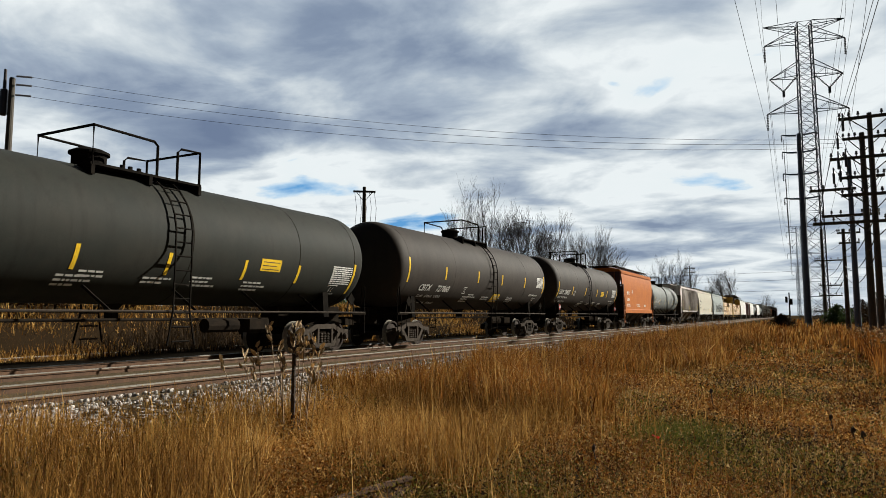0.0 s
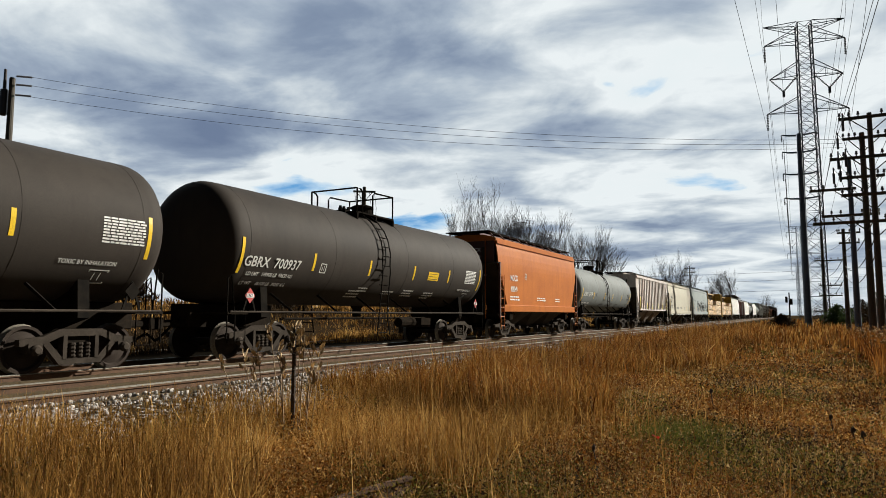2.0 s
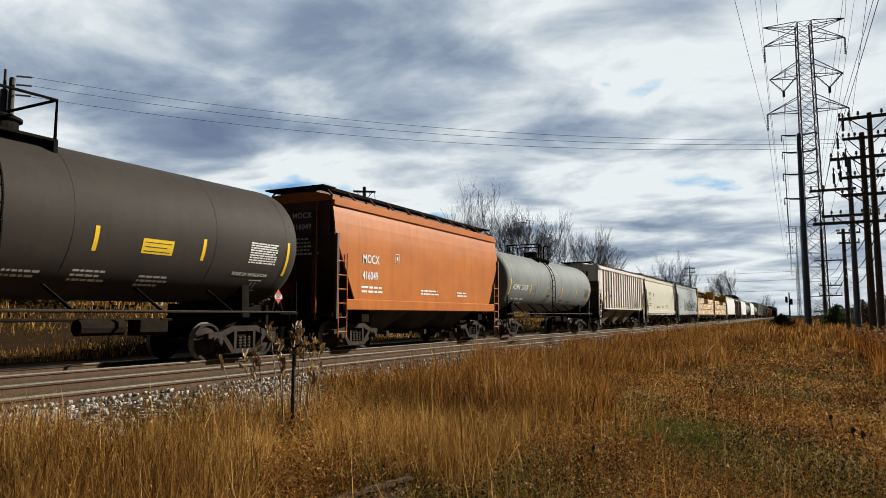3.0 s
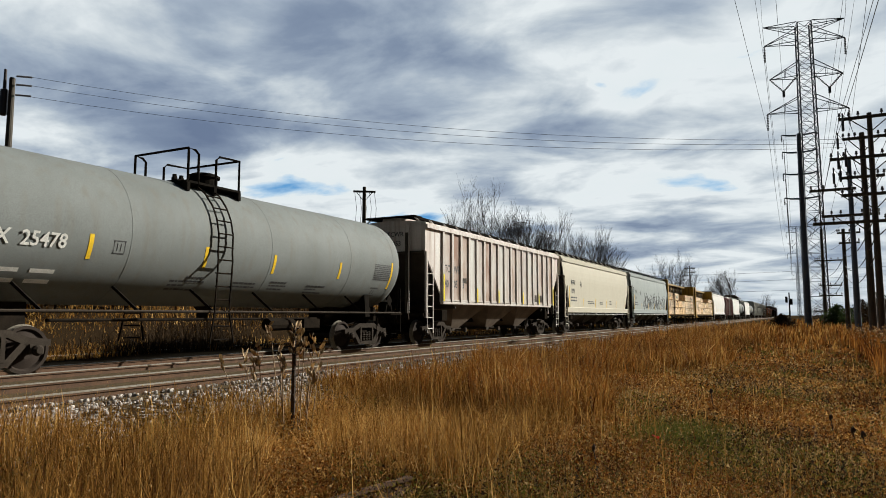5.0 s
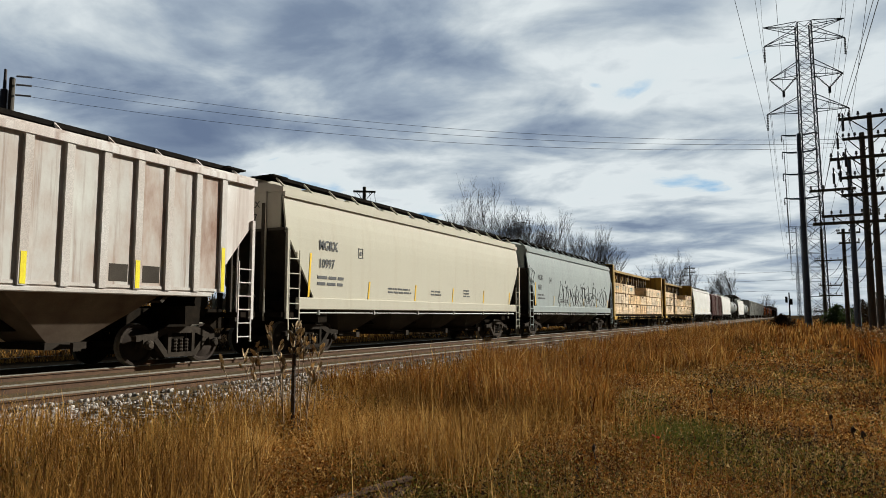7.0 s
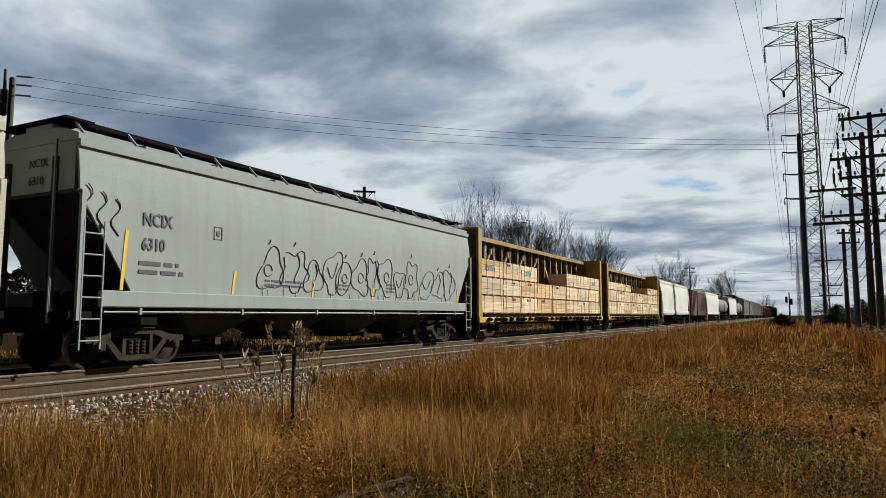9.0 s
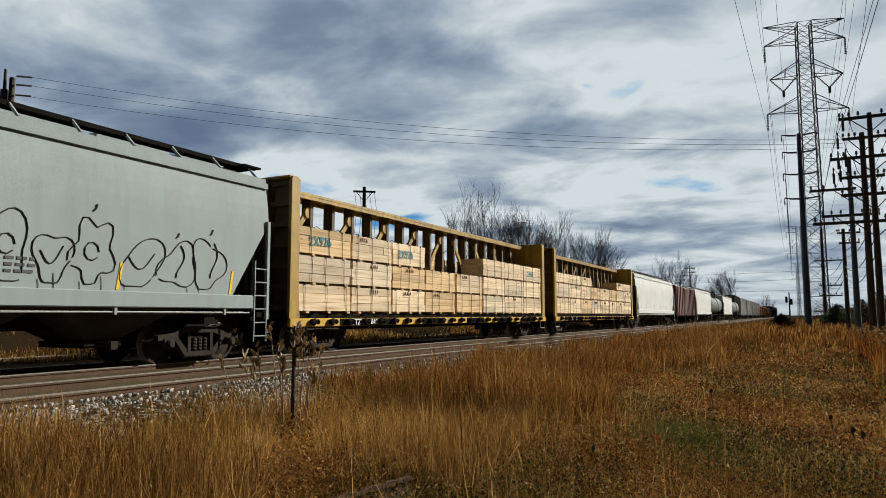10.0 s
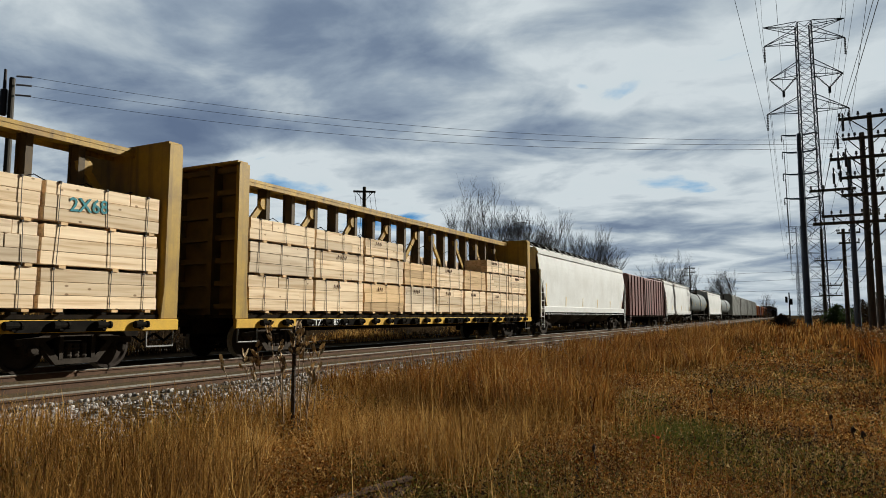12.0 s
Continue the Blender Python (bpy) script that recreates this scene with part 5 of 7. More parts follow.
    for i in range(na + 1):
        az = radians(-13 + 95 * i / na)
        for j in range(ne + 1):
            el = radians(-1.5 + 50 * j / ne)
            v.append((3600 * math.cos(el) * math.cos(az), 3600 * math.cos(el) * math.sin(az), 3600 * math.sin(el)))
    for i in range(na):
        for j in range(ne):
            a = i * (ne + 1) + j
            f.append((a, a + ne + 1, a + ne + 2, a + 1))
    me = bpy.data.meshes.new("backdrop_clouds")
    me.from_pydata(v, [], f)
    for p in me.polygons:
        p.use_smooth = True
    me.materials.append(m)
    return tagged(new("backdrop_clouds", me), "broken grey and white cloud with blue gaps", "sky", kind="structure")


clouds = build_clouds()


# ---- poles, tower and wires ----
def sagging(bm, a, b, sag, r, n=16):
    a, b = Vector(a), Vector(b)
    tube(bm, [a.lerp(b, i / n) - Vector((0, 0, 4 * sag * (i / n) * (1 - i / n))) for i in range(n + 1)], r, 4)


def wire(a, b, sag, r, name="wire", label="thin dark overhead wire"):
    bm = bmesh.new()
    sagging(bm, a, b, sag, r)
    return tagged(part(name, bm, M_wire, None), label, "wire", "overhead wires", "structure")


def insulator_string(bm, a, b, r=0.14, n=10):
    a, b = Vector(a), Vector(b)
    tube(bm, [a, b], r * 0.25, 5)
    d = (b - a) / n
    for i in range(n):
        c = a + d * (i + 0.3)
        tube(bm, [c, c + d * 0.45], r, 8)


def lattice_tower(x, y):
    """Square lattice transmission tower with a top bar and three pairs of cross arms."""
    tw = tagged(empty("transmission_tower"), "grey steel lattice transmission tower with three cross arm levels", "tower")
    tw.matrix_basis = pose(x, y, -0.55, 0, 0, 9)
    top = 44.6

    def hw(z):
        return 1.26 - 0.34 * z / 44.6

    def corner(i, z):
        s = hw(z)
        return Vector((s * (1 if i in (0, 3) else -1), s * (1 if i < 2 else -1), z))
    levels = [0]
    while levels[-1] < top - 1:
        levels.append(min(top, levels[-1] + hw(levels[-1]) * 1.7))
    for i in range(4):
        bm = bmesh.new()
        tube(bm, [corner(i, a) for a in levels], 0.085, 4)
        part("leg", bm, M_lattice, tw)
    for i in range(4):
        j = (i + 1) % 4
        for a, b in zip(levels, levels[1:]):
            bm = bmesh.new()
            bar(bm, corner(i, a), corner(j, b), 0.055, 0.055)
            bar(bm, corner(j, a), corner(i, b), 0.055, 0.055)
            bar(bm, corner(i, b), corner(j, b), 0.05, 0.05)
            part("bracing", bm, M_lattice, tw)
    for z, half, rise, kind in ((44.5, 5.4, 0.0, "top"), (41.6, 5.3, 2.0, "hang"), (36.4, 4.8, 2.2, "vee"), (31.2, 5.3, 2.2, "hang")):
        for s in (-1, 1):
            bm = bmesh.new()
            tip = Vector((0, s * half, z))
            for dx in (-0.9, 0.9):
                if kind == "top":
                    bar(bm, (dx, s * 1.0, z), tip, 0.09, 0.09)
                    bar(bm, (dx, s * 1.0, z - 1.3), tip, 0.08, 0.08)
                else:
                    bar(bm, (dx, s * 1.0, z + rise), tip, 0.09, 0.09)
                    bar(bm, (dx, s * 1.0, z), tip, 0.09, 0.09)
                k = 0.45
                b0 = Vector((dx, s * 1.0, z)).lerp(tip, k)
                t0 = Vector((dx, s * 1.0, z + (rise if kind != "top" else -1.3))).lerp(tip, k)
                bar(bm, b0, t0, 0.05, 0.05)
                bar(bm, (dx, s * 1.0, z), t0, 0.045, 0.045)
            part("cross_arm", bm, M_lattice, tw)
            if kind == "hang":
                bm = bmesh.new()
                insulator_string(bm, tip, tip - Vector((0, 0, 2.5)), 0.15)
                part("insulator", bm, M_glass_ins, tw)
            elif kind == "vee":
                for q in (tip, Vector((0, s * 1.3, z))):
                    bm = bmesh.new()
                    insulator_string(bm, q, (0, s * (half + 1.2) / 2, z - 2.0), 0.14)
                    part("insulator", bm, M_glass_ins, tw)
                bm = bmesh.new()
                box(bm, -0.15, 0.15, s * (half + 1.2) / 2 - 0.16, s * (half + 1.2) / 2 + 0.16, z - 2.8, z - 2.0)
                part("clamp", bm, M_glass_ins, tw)
    return tw


TX, TYW = 110.0, -2.85
_tower = lattice_tower(TX, TYW)
for _x in (369.0, 628.0):
    copy_thing(_tower, pose(_x, TYW, -0.55, 0, 0, 9))


def mono_pole(x, y, h, lean=0):
    p = tagged(empty("steel_pole"), "tall tapered blue-grey steel power pole with side arms", "power pole")
    p.location = (x, y, -0.55)
    bm = bmesh.new()
    lathe(bm, [(0, 0.42), (h * 0.35, 0.38), (h * 0.36, 0.36), (h * 0.7, 0.31), (h, 0.25)], "z", 12)
    part("shaft", bm, M_steelblue, p)
    for z in (h - 0.2, h - 2.4, h - 5.2, h - 8.3):
        for s in (-1, 1):
            bm = bmesh.new()
            tube(bm, [(0, s * 0.3, z), (0, s * 1.2, z + 0.05), (0, s * 1.95, z + 0.22)], 0.13, 6, 0.08)
            part("side_arm", bm, M_steelblue, p)
            bm = bmesh.new()
            insulator_string(bm, (0, s * 1.95, z + 0.2), (0, s * 1.95, z - 0.7), 0.09, 6)
            part("insulator", bm, M_glass_ins, p)
    return p


mono_pole(95, -1.35, 24.4)


def wood_pole(x, y, h, arms, label, r=0.2, steel=False, gear=False, turn=90, pins=True):
    """A pole with cross arms: arms are (height, half length towards +, half length towards -)."""
    p = tagged(empty("utility_pole"), label, "utility pole", "utility poles")
    p.matrix_basis = pose(x, y, -0.55, 0, 0, turn - 90)
    bm = bmesh.new()
    lathe(bm, [(0, r * 1.25), (h * 0.5, r), (h - 0.05, r * 0.8), (h, r * 0.7)], "z", 12)
    part("shaft", bm, M_steelblue if steel else M_wood, p)
    for z, a, b in arms:
        bm = bmesh.new()
        box(bm, -0.26, -0.14, -b, a, z - 0.08, z + 0.08)
        part("cross_arm", bm, M_wood, p)
        for t in (-1, 1):
            reach = a if t > 0 else b
            if reach > 0.7:
                bm = bmesh.new()
                bar(bm, (-0.2, t * min(0.9, reach * 0.7), z - 0.07), (-0.2, t * 0.1, z - 0.75), 0.04, 0.05)
                part("arm_brace", bm, M_wood, p)
            for k in range(3):
                y0 = t * reach * (0.96 - 0.3 * k)
                if abs(y0) < 0.3 or reach < 0.5 or not pins:
                    continue
                bm = bmesh.new()
                lathe(bm, [(z + 0.08, 0.03), (z + 0.16, 0.03), (z + 0.17, 0.075), (z + 0.24, 0.075), (z + 0.25, 0.05), (z + 0.34, 0.06), (z + 0.36, 0.03)], "z", 8, (-0.2, y0, 0))
                part("insulator", bm, M_glass_ins, p)
    if gear:
        for z, yy in ((h - 2.6, 1.55), (h - 2.5, 1.2), (h - 0.55, 1.25)):
            bm = bmesh.new()
            lathe(bm, [(z - 0.38, 0.04), (z - 0.34, 0.07), (z + 0.25, 0.07), (z + 0.3, 0.04), (z + 0.6, 0.04)], "z", 10, (-0.3, yy, 0))
            part("cutout", bm, M_glass_ins, p)
            bm = bmesh.new()
            tube(bm, [(-0.3, yy, z + 0.55), (-0.35, yy - 0.3, z + 0.1), (-0.3, yy - 0.5, z - 0.7), (-0.2, 0.2, z - 1.4)], 0.018, 5)
            part("jumper", bm, M_wire, p)
    return p


wood_pole(41.8, -3.95, 12.35, [(12.1, 1.45, 1.5), (9.95, 1.95, 1.3), (7.95, 1.5, 1.0), (6.5, 2.9, 1.2)], "weathered wooden power pole with stacked cross arms", 0.15, gear=True)
wood_pole(45.8, -3.9, 12.25, [(11.9, 1.0, 1.2), (9.6, 1.3, 1.0)], "dark wooden power pole with fuse cutouts", 0.175, gear=True)
wood_pole(49.8, -3.45, 11.6, [(9.6, 2.3, 0.3), (7.9, 1.7, 1.5)], "grey power pole behind wooden poles", 0.16, steel=True)
wood_pole(100, -3.4, 12.7, [(8.6, 0.9, 2.6), (5.4, 0.6, 2.0), (4.1, 0.6, 2.0)], "thin wooden pole beside the steel tower", 0.2)
wood_pole(70, -4.1, 9.3, [(8.9, 0.5, 1.3), (8.0, 0.4, 1.2)], "wooden pole among the power line poles", 0.17)
_lp = wood_pole(22.1, 39.15, 15.1, [], "bare wooden pole topped by a transformer behind the train", 0.19)
_bm = bmesh.new()
lathe(_bm, [(12.9, 0.12), (12.98, 0.2), (14.4, 0.2), (14.45, 0.1), (15.0, 0.08), (15.6, 0.08)], "z", 14, (-0.2, 0.36, 0))
part("transformer", _bm, M_glass_ins, _lp, "dark cylindrical transformer at the pole top")
for _z in (15.2, 14.7, 14.1):
    _bm = bmesh.new()
    insulator_string(_bm, (0.1, -0.2, _z), (0.45, -1.1, _z - 0.12), 0.06, 8)
    part("insulator", _bm, M_glass_ins, _lp)
wood_pole(48.05, 32.5, 12.6, [(12.15, 0.95, 0.95)], "dark wooden pole with a T-shaped cross arm and hanging wires", 0.19, turn=124, pins=False)
wood_pole(190, 24.5, 14.6, [(13.9, 1.4, 1.4), (12.8, 1.4, 1.4)], "distant wooden pole with two cross arms", 0.17)
for _k in range(5):
    bm = bmesh.new()
    _a = -0.85 + 0.42 * _k
    _c, _s = math.cos(radians(34)), math.sin(radians(34))
    _px, _py = 48.05 - _a * _s, 32.5 + _a * _c
    tube(bm, [(_px, _py, 11.6), (_px + 0.1, _py - 0.15, 10.2), (_px - 0.1, _py - 0.1, 8.0)], 0.02, 4)
    tagged(part("hanging_wire", bm, M_wire, None), "thin loose wire hanging from the pole's arm", "wire", "overhead wires", "structure")

# wires: three across the line, conductors from the tower and poles towards the eye's side
for _z, _e in ((14.55, 11.4), (14.05, 11.15), (13.4, 10.9)):
    wire((22.5, 38.1, _z), (45.7, -2.9, _e), 1.15, 0.010)


def onward(a, b, k, sag, r):
    """A wire from a through b and on behind the eye."""
    a, b = Vector(a), Vector(b)
    wire(a, a + (b - a) * k, sag, r)


# conductors: tower end, then bearing and elevation at which they pass overhead
for _dy, _z, _bx, _by in ((5.3, 28.2, 49.0, 3.75), (5.3, 38.5, 70.0, 2.78), (5.4, 44, 82.0, 2.04), (3.0, 33.5, 62.0, 0.46), (-3, 33.5, 62.0, -5.76), (-5.3, 38.5, 70.0, -7.58), (-5.3, 28.2, 49.0, -6.06), (-5.4, 44, 82.0, -7.07)):
    onward((TX, TYW + _dy, _z), (_bx, _by, _z + 0.5), 3.2, 0.5, 0.02)
    wire((TX, TYW + _dy, _z), (369, TYW + _dy, _z), 5.0, 0.025)
for _z in (23.2, 21.0, 18.2, 15.1):
    wire((95, 0.4, _z), (300, 0.4, _z), 4.0, 0.025)
for _y, _z in ((-2.6, 11.8), (-5.3, 11.8), (-2.1, 9.7), (-5.0, 9.7)):
    wire((41.6, _y, _z), (-30, _y - 0.5, _z + 0.3), 0.8, 0.011)
    wire((41.6, _y, _z), (100, _y + 0.8, _z - 0.3), 1.2, 0.016)
for _z, _q in ((6.2, 0.8), (5.2, 1.0), (4.4, 1.2)):
    wire((41.6, -3.9, _z), (70, -4.1, _z + 0.2), _q, 0.03)
    wire((70, -4.1, _z + 0.2), (100, -3.4, _z), _q, 0.03)
for _z in (12.4, 10.2, 7.4):
    wire((200, 70, _z), (205, -30, _z + 1.4), 0.8, 0.03)


# ---- bare trees ----
def bare_tree(x, y, h, spread, seed, label, stems=3, levels=5):
    rnd = random.Random(seed)
    verts, faces, tverts, tfaces = [], [], [], []

    def limb(p, d, length, r, level, store):
        vs, fs = store
        n = 5 if level < 2 else 3
        segs = 3
        rings = []
        q = Vector(p)
        dd = Vector(d)
        pts = [q.copy()]
        for s in range(segs):
            dd = (dd + Vector((rnd.uniform(-0.16, 0.16), rnd.uniform(-0.16, 0.16), rnd.uniform(-0.02, 0.14)))).normalized()
            q = q + dd * length / segs
            pts.append(q.copy())
        a = dd.orthogonal().normalized()
        b = dd.cross(a)
        for s, c in enumerate(pts):
            rr = r * (1 - 0.55 * s / segs)
            base = len(vs)
            for k in range(n):
                t = 2 * math.pi * k / n
                vs.append(tuple(c + a * math.cos(t) * rr + b * math.sin(t) * rr))
            rings.append(base)
        for s in range(segs):
            for k in range(n):
                fs.append((rings[s] + k, rings[s] + (k + 1) % n, rings[s + 1] + (k + 1) % n, rings[s + 1] + k))
        return pts, dd

    def grow(p, d, length, r, level):
        pts, dd = limb(p, d, length, r, level, (verts, faces) if level < 2 else (tverts, tfaces))
        if level >= levels:
            return
        kids = 3 if level < 1 else rnd.choice((3, 4, 4))
        for k in range(kids):
            u = rnd.uniform(0.35, 1.0)
            i = min(2, int(u * 3))
            start = pts[i].lerp(pts[i + 1], u * 3 - i) if u < 1 else pts[-1]
            side = Vector((rnd.gauss(0, 1), rnd.gauss(0, 1), 0.15)).normalized()
            nd = (dd * 1.0 + side * rnd.uniform(0.4, 0.85) * spread + Vector((0, 0, 0.25))).normalized()
            grow(start, nd, length * rnd.uniform(0.55, 0.8), max(0.009, r * rnd.uniform(0.42, 0.6)), level + 1)
    for s in range(stems):
        grow((rnd.uniform(-0.5, 0.5), rnd.uniform(-0.5, 0.5), 0), Vector((rnd.uniform(-0.25, 0.25) * spread, rnd.uniform(-0.25, 0.25) * spread, 1)).normalized(), h * rnd.uniform(0.30, 0.4), h * 0.0085, 0)
    tr = tagged(empty("bare_tree"), label, "tree", "bare trees")
    tr.location = (x, y, -0.5)
    for nm, vv, ff in (("trunk", verts, faces), ("crown", tverts, tfaces)):
        me = bpy.data.meshes.new(nm)
        me.from_pydata(vv, [], ff)
        me.materials.append(M_bark)
        ob = new(nm, me)
        ob.parent = tr
    return tr


def at_az(deg, dist):
    a = radians(deg)
    return dist * math.cos(a), dist * math.sin(a)


for _px, _d, _h, _sp, _sd in ((858, 88, 16.0, 0.9, 3), (895, 92, 16.5, 0.75, 4), (940, 90, 16.0, 0.8, 5), (968, 93, 14.5, 0.85, 6), (1028, 88, 13.0, 0.85, 7), (1058, 92, 12.0, 0.95, 8),
                              (1170, 170, 16.0, 0.9, 9), (1195, 160, 15.5, 1.0, 10), (1218, 165, 14.5, 0.9, 11), (1256, 175, 13.5, 1.0, 12), (1275, 170, 13.5, 0.9, 13), (1296, 165, 13.0, 0.9, 14), (1352, 330, 11, 1.2, 15), (1362, 350, 10, 1.2, 16)):
    _x, _y = at_az(27.375 - math.degrees(math.atan((_px - 784) / 1200)), _d)
    bare_tree(_x, _y, _h * 1.22, _sp, _sd, "leafless tree with fine dark twigs beyond the tracks", 3, 5 if _d < 120 else 4)


# ---- grass, weeds and ballast ----
def leaf_mat(name, cols, rough=0.75, var=0.85):
    """Dry or green blades: colour drifts over metres and from blade to blade; thin blades let light through."""
    m, n, l, b = nodes_of(name)
    b.inputs["Roughness"].default_value = rough
    b.inputs["Specular IOR Level"].default_value = 0.06
    tc = n.new("ShaderNodeTexCoord")
    nz = n.new("ShaderNodeTexNoise")
    nz.inputs["Scale"].default_value, nz.inputs["Detail"].default_value = 0.33, 4
    l.new(tc.outputs["Object"], nz.inputs["Vector"])
    geo = n.new("ShaderNodeNewGeometry")
    mx = n.new("ShaderNodeMath")
    mx.operation = "MULTIPLY_ADD"
    l.new(geo.outputs["Random Per Island"], mx.inputs[0])
    mx.inputs[1].default_value = var
    off = n.new("ShaderNodeMath")
    off.operation = "MULTIPLY_ADD"
    l.new(nz.outputs[0], off.inputs[0])
    off.inputs[1].default_value, off.inputs[2].default_value = 1.5, -0.38 - var * 0.3
    l.new(off.outputs[0], mx.inputs[2])
    r = n.new("ShaderNodeValToRGB")
    e = r.color_ramp.elements
    e[0].position, e[0].color = 0.0, (*cols[0], 1)
    e[1].position, e[1].color = 1.0, (*cols[-1], 1)
    for i, c in enumerate(cols[1:-1]):
        q = e.new((i + 1) / (len(cols) - 1))
        q.color = (*c, 1)
    l.new(mx.outputs[0], r.inputs[0])
    l.new(r.outputs[0], b.inputs["Base Color"])
    tr = n.new("ShaderNodeBsdfTranslucent")
    l.new(r.outputs[0], tr.inputs[0])
    ms = n.new("ShaderNodeMixShader")
    ms.inputs[0].default_value = 0.3
    l.new(b.outputs[0], ms.inputs[1])
    l.new(tr.outputs[0], ms.inputs[2])
    l.new(ms.outputs[0], n["Material Output"].inputs["Surface"])
    return m


G_straw = leaf_mat("dry_straw", ((0.0531, 0.02006, 0.0059), (0.177, 0.08024, 0.01652), (0.3776, 0.1947, 0.04484), (0.708, 0.4425, 0.1416)))
G_rust = leaf_mat("rust_grass", ((0.0345, 0.0092, 0.00345), (0.1207, 0.0391, 0.00805), (0.253, 0.092, 0.01725), (0.46, 0.2127, 0.0483)))
G_green = leaf_mat("low_green", ((0.0375, 0.0475, 0.01), (0.1, 0.1, 0.0175), (0.1875, 0.1438, 0.0275), (0.325, 0.2125, 0.05)))
G_brown = leaf_mat("brown_brush", ((0.014, 0.009, 0.005), (0.032, 0.02, 0.01), (0.07, 0.042, 0.02)), var=0.5)
G_pale = leaf_mat("pale_straw", ((0.20, 0.11, 0.035), (0.36, 0.23, 0.085), (0.56, 0.41, 0.19)), var=0.8)
G_seed = leaf_mat("seed_heads", ((0.09, 0.045, 0.015), (0.30, 0.175, 0.06), (0.62, 0.44, 0.21)), var=0.8)

RG = np.random.default_rng(7)


def mesh_np(name, v, quads, tris, material, label, category):
    me = bpy.data.meshes.new(name)
    nq, nt = len(quads), len(tris)
    me.vertices.add(len(v))
    me.vertices.foreach_set("co", v.astype(np.float32).ravel())
    me.loops.add(nq * 4 + nt * 3)
    me.loops.foreach_set("vertex_index", np.concatenate([quads.ravel(), tris.ravel()]).astype(np.int32))
    me.polygons.add(nq + nt)
    me.polygons.foreach_set("loop_start", np.concatenate([np.arange(nq) * 4, nq * 4 + np.arange(nt) * 3]).astype(np.int32))
    me.update(calc_edges=True)
    me.materials.append(material)
    return tagged(new(name, me), label, category, kind="stuff")


def ground_np(x, y):
    z = np.where(y > 17, -0.2 + 1.75 * np.clip((y - 21.5) / 4.5, 0, 1), np.where(y > 11.75, -0.16, np.where(y > 7.3, 0.06, np.where(y > 4.9, -0.53 + (y - 4.9) / 2.4 * 0.55, -0.53))))
    return z - 0.03


def blades(name, x, y, h, w, material, label, lean=0.35, category="grass", droop=0.5):
    """One bent, tapered blade at each place."""
    n = len(x)
    h = h * np.where(np.hypot(x - 4.45, y - 2.85) < 0.85, 0.22, 1.0)
    h = h * np.where((np.abs(y - x * 0.827) < 0.3) & (x > 3.2) & (x < 6.7), 0.5, 1.0)
    w = w * RG.uniform(0.5, 1.6, n)
    z = ground_np(x, y)
    a = RG.uniform(0, 2 * np.pi, n)
    la = RG.uniform(0, 2 * np.pi, n)
    le = np.abs(RG.normal(0, lean, n)) * h
    dx, dy = np.cos(a) * w / 2, np.sin(a) * w / 2
    lx, ly = np.cos(la) * le, np.sin(la) * le
    base = np.stack([x, y, z], -1)
    side = np.stack([dx, dy, np.zeros(n)], -1)
    mid = base + np.stack([lx * 0.3, ly * 0.3, h * 0.55], -1)
    tip = base + np.stack([lx, ly, h * (1 - droop * (le / np.maximum(h, 1e-3)) ** 2)], -1)
    v = np.stack([base - side, base + side, mid + side * 0.75, mid - side * 0.75, tip], 1).reshape(-1, 3)
    i = np.arange(n) * 5
    quads = np.stack([i, i + 1, i + 2, i + 3], -1)
    tris = np.stack([i + 3, i + 2, i + 4], -1)
    return mesh_np(name, v, quads, tris, material, label, category), tip


def field(n, r0, r1, power=1.0, az0=-9, az1=64):
    """Places over the field, thinning out with distance."""
    u = RG.uniform(0, 1, n)
    r = (r0 ** (1 - power) + u * (r1 ** (1 - power) - r0 ** (1 - power))) ** (1 / (1 - power)) if power != 1 else r0 * (r1 / r0) ** u
    a = np.radians(RG.uniform(az0, az1, n))
    return r * np.cos(a), r * np.sin(a), r


def lump(x, y, s, seed):
    """A smooth patchiness between 0 and 1."""
    o = seed * 1.7
    return 0.5 + 0.25 * (np.sin(x / s + o) * np.cos(y / s * 1.3 + o * 2) + np.sin((x * 0.6 - y * 0.9) / s * 1.9 + o * 3))


def open_field(x, y):
    """Growth is lower out in the open field than beside the line."""
    return 0.5 + 0.5 * np.clip((y - 1.6 + 0.5 * np.sin(x * 0.7)) / 1.6 + np.clip((x - 16) / 12, 0, 1), 0, 1)


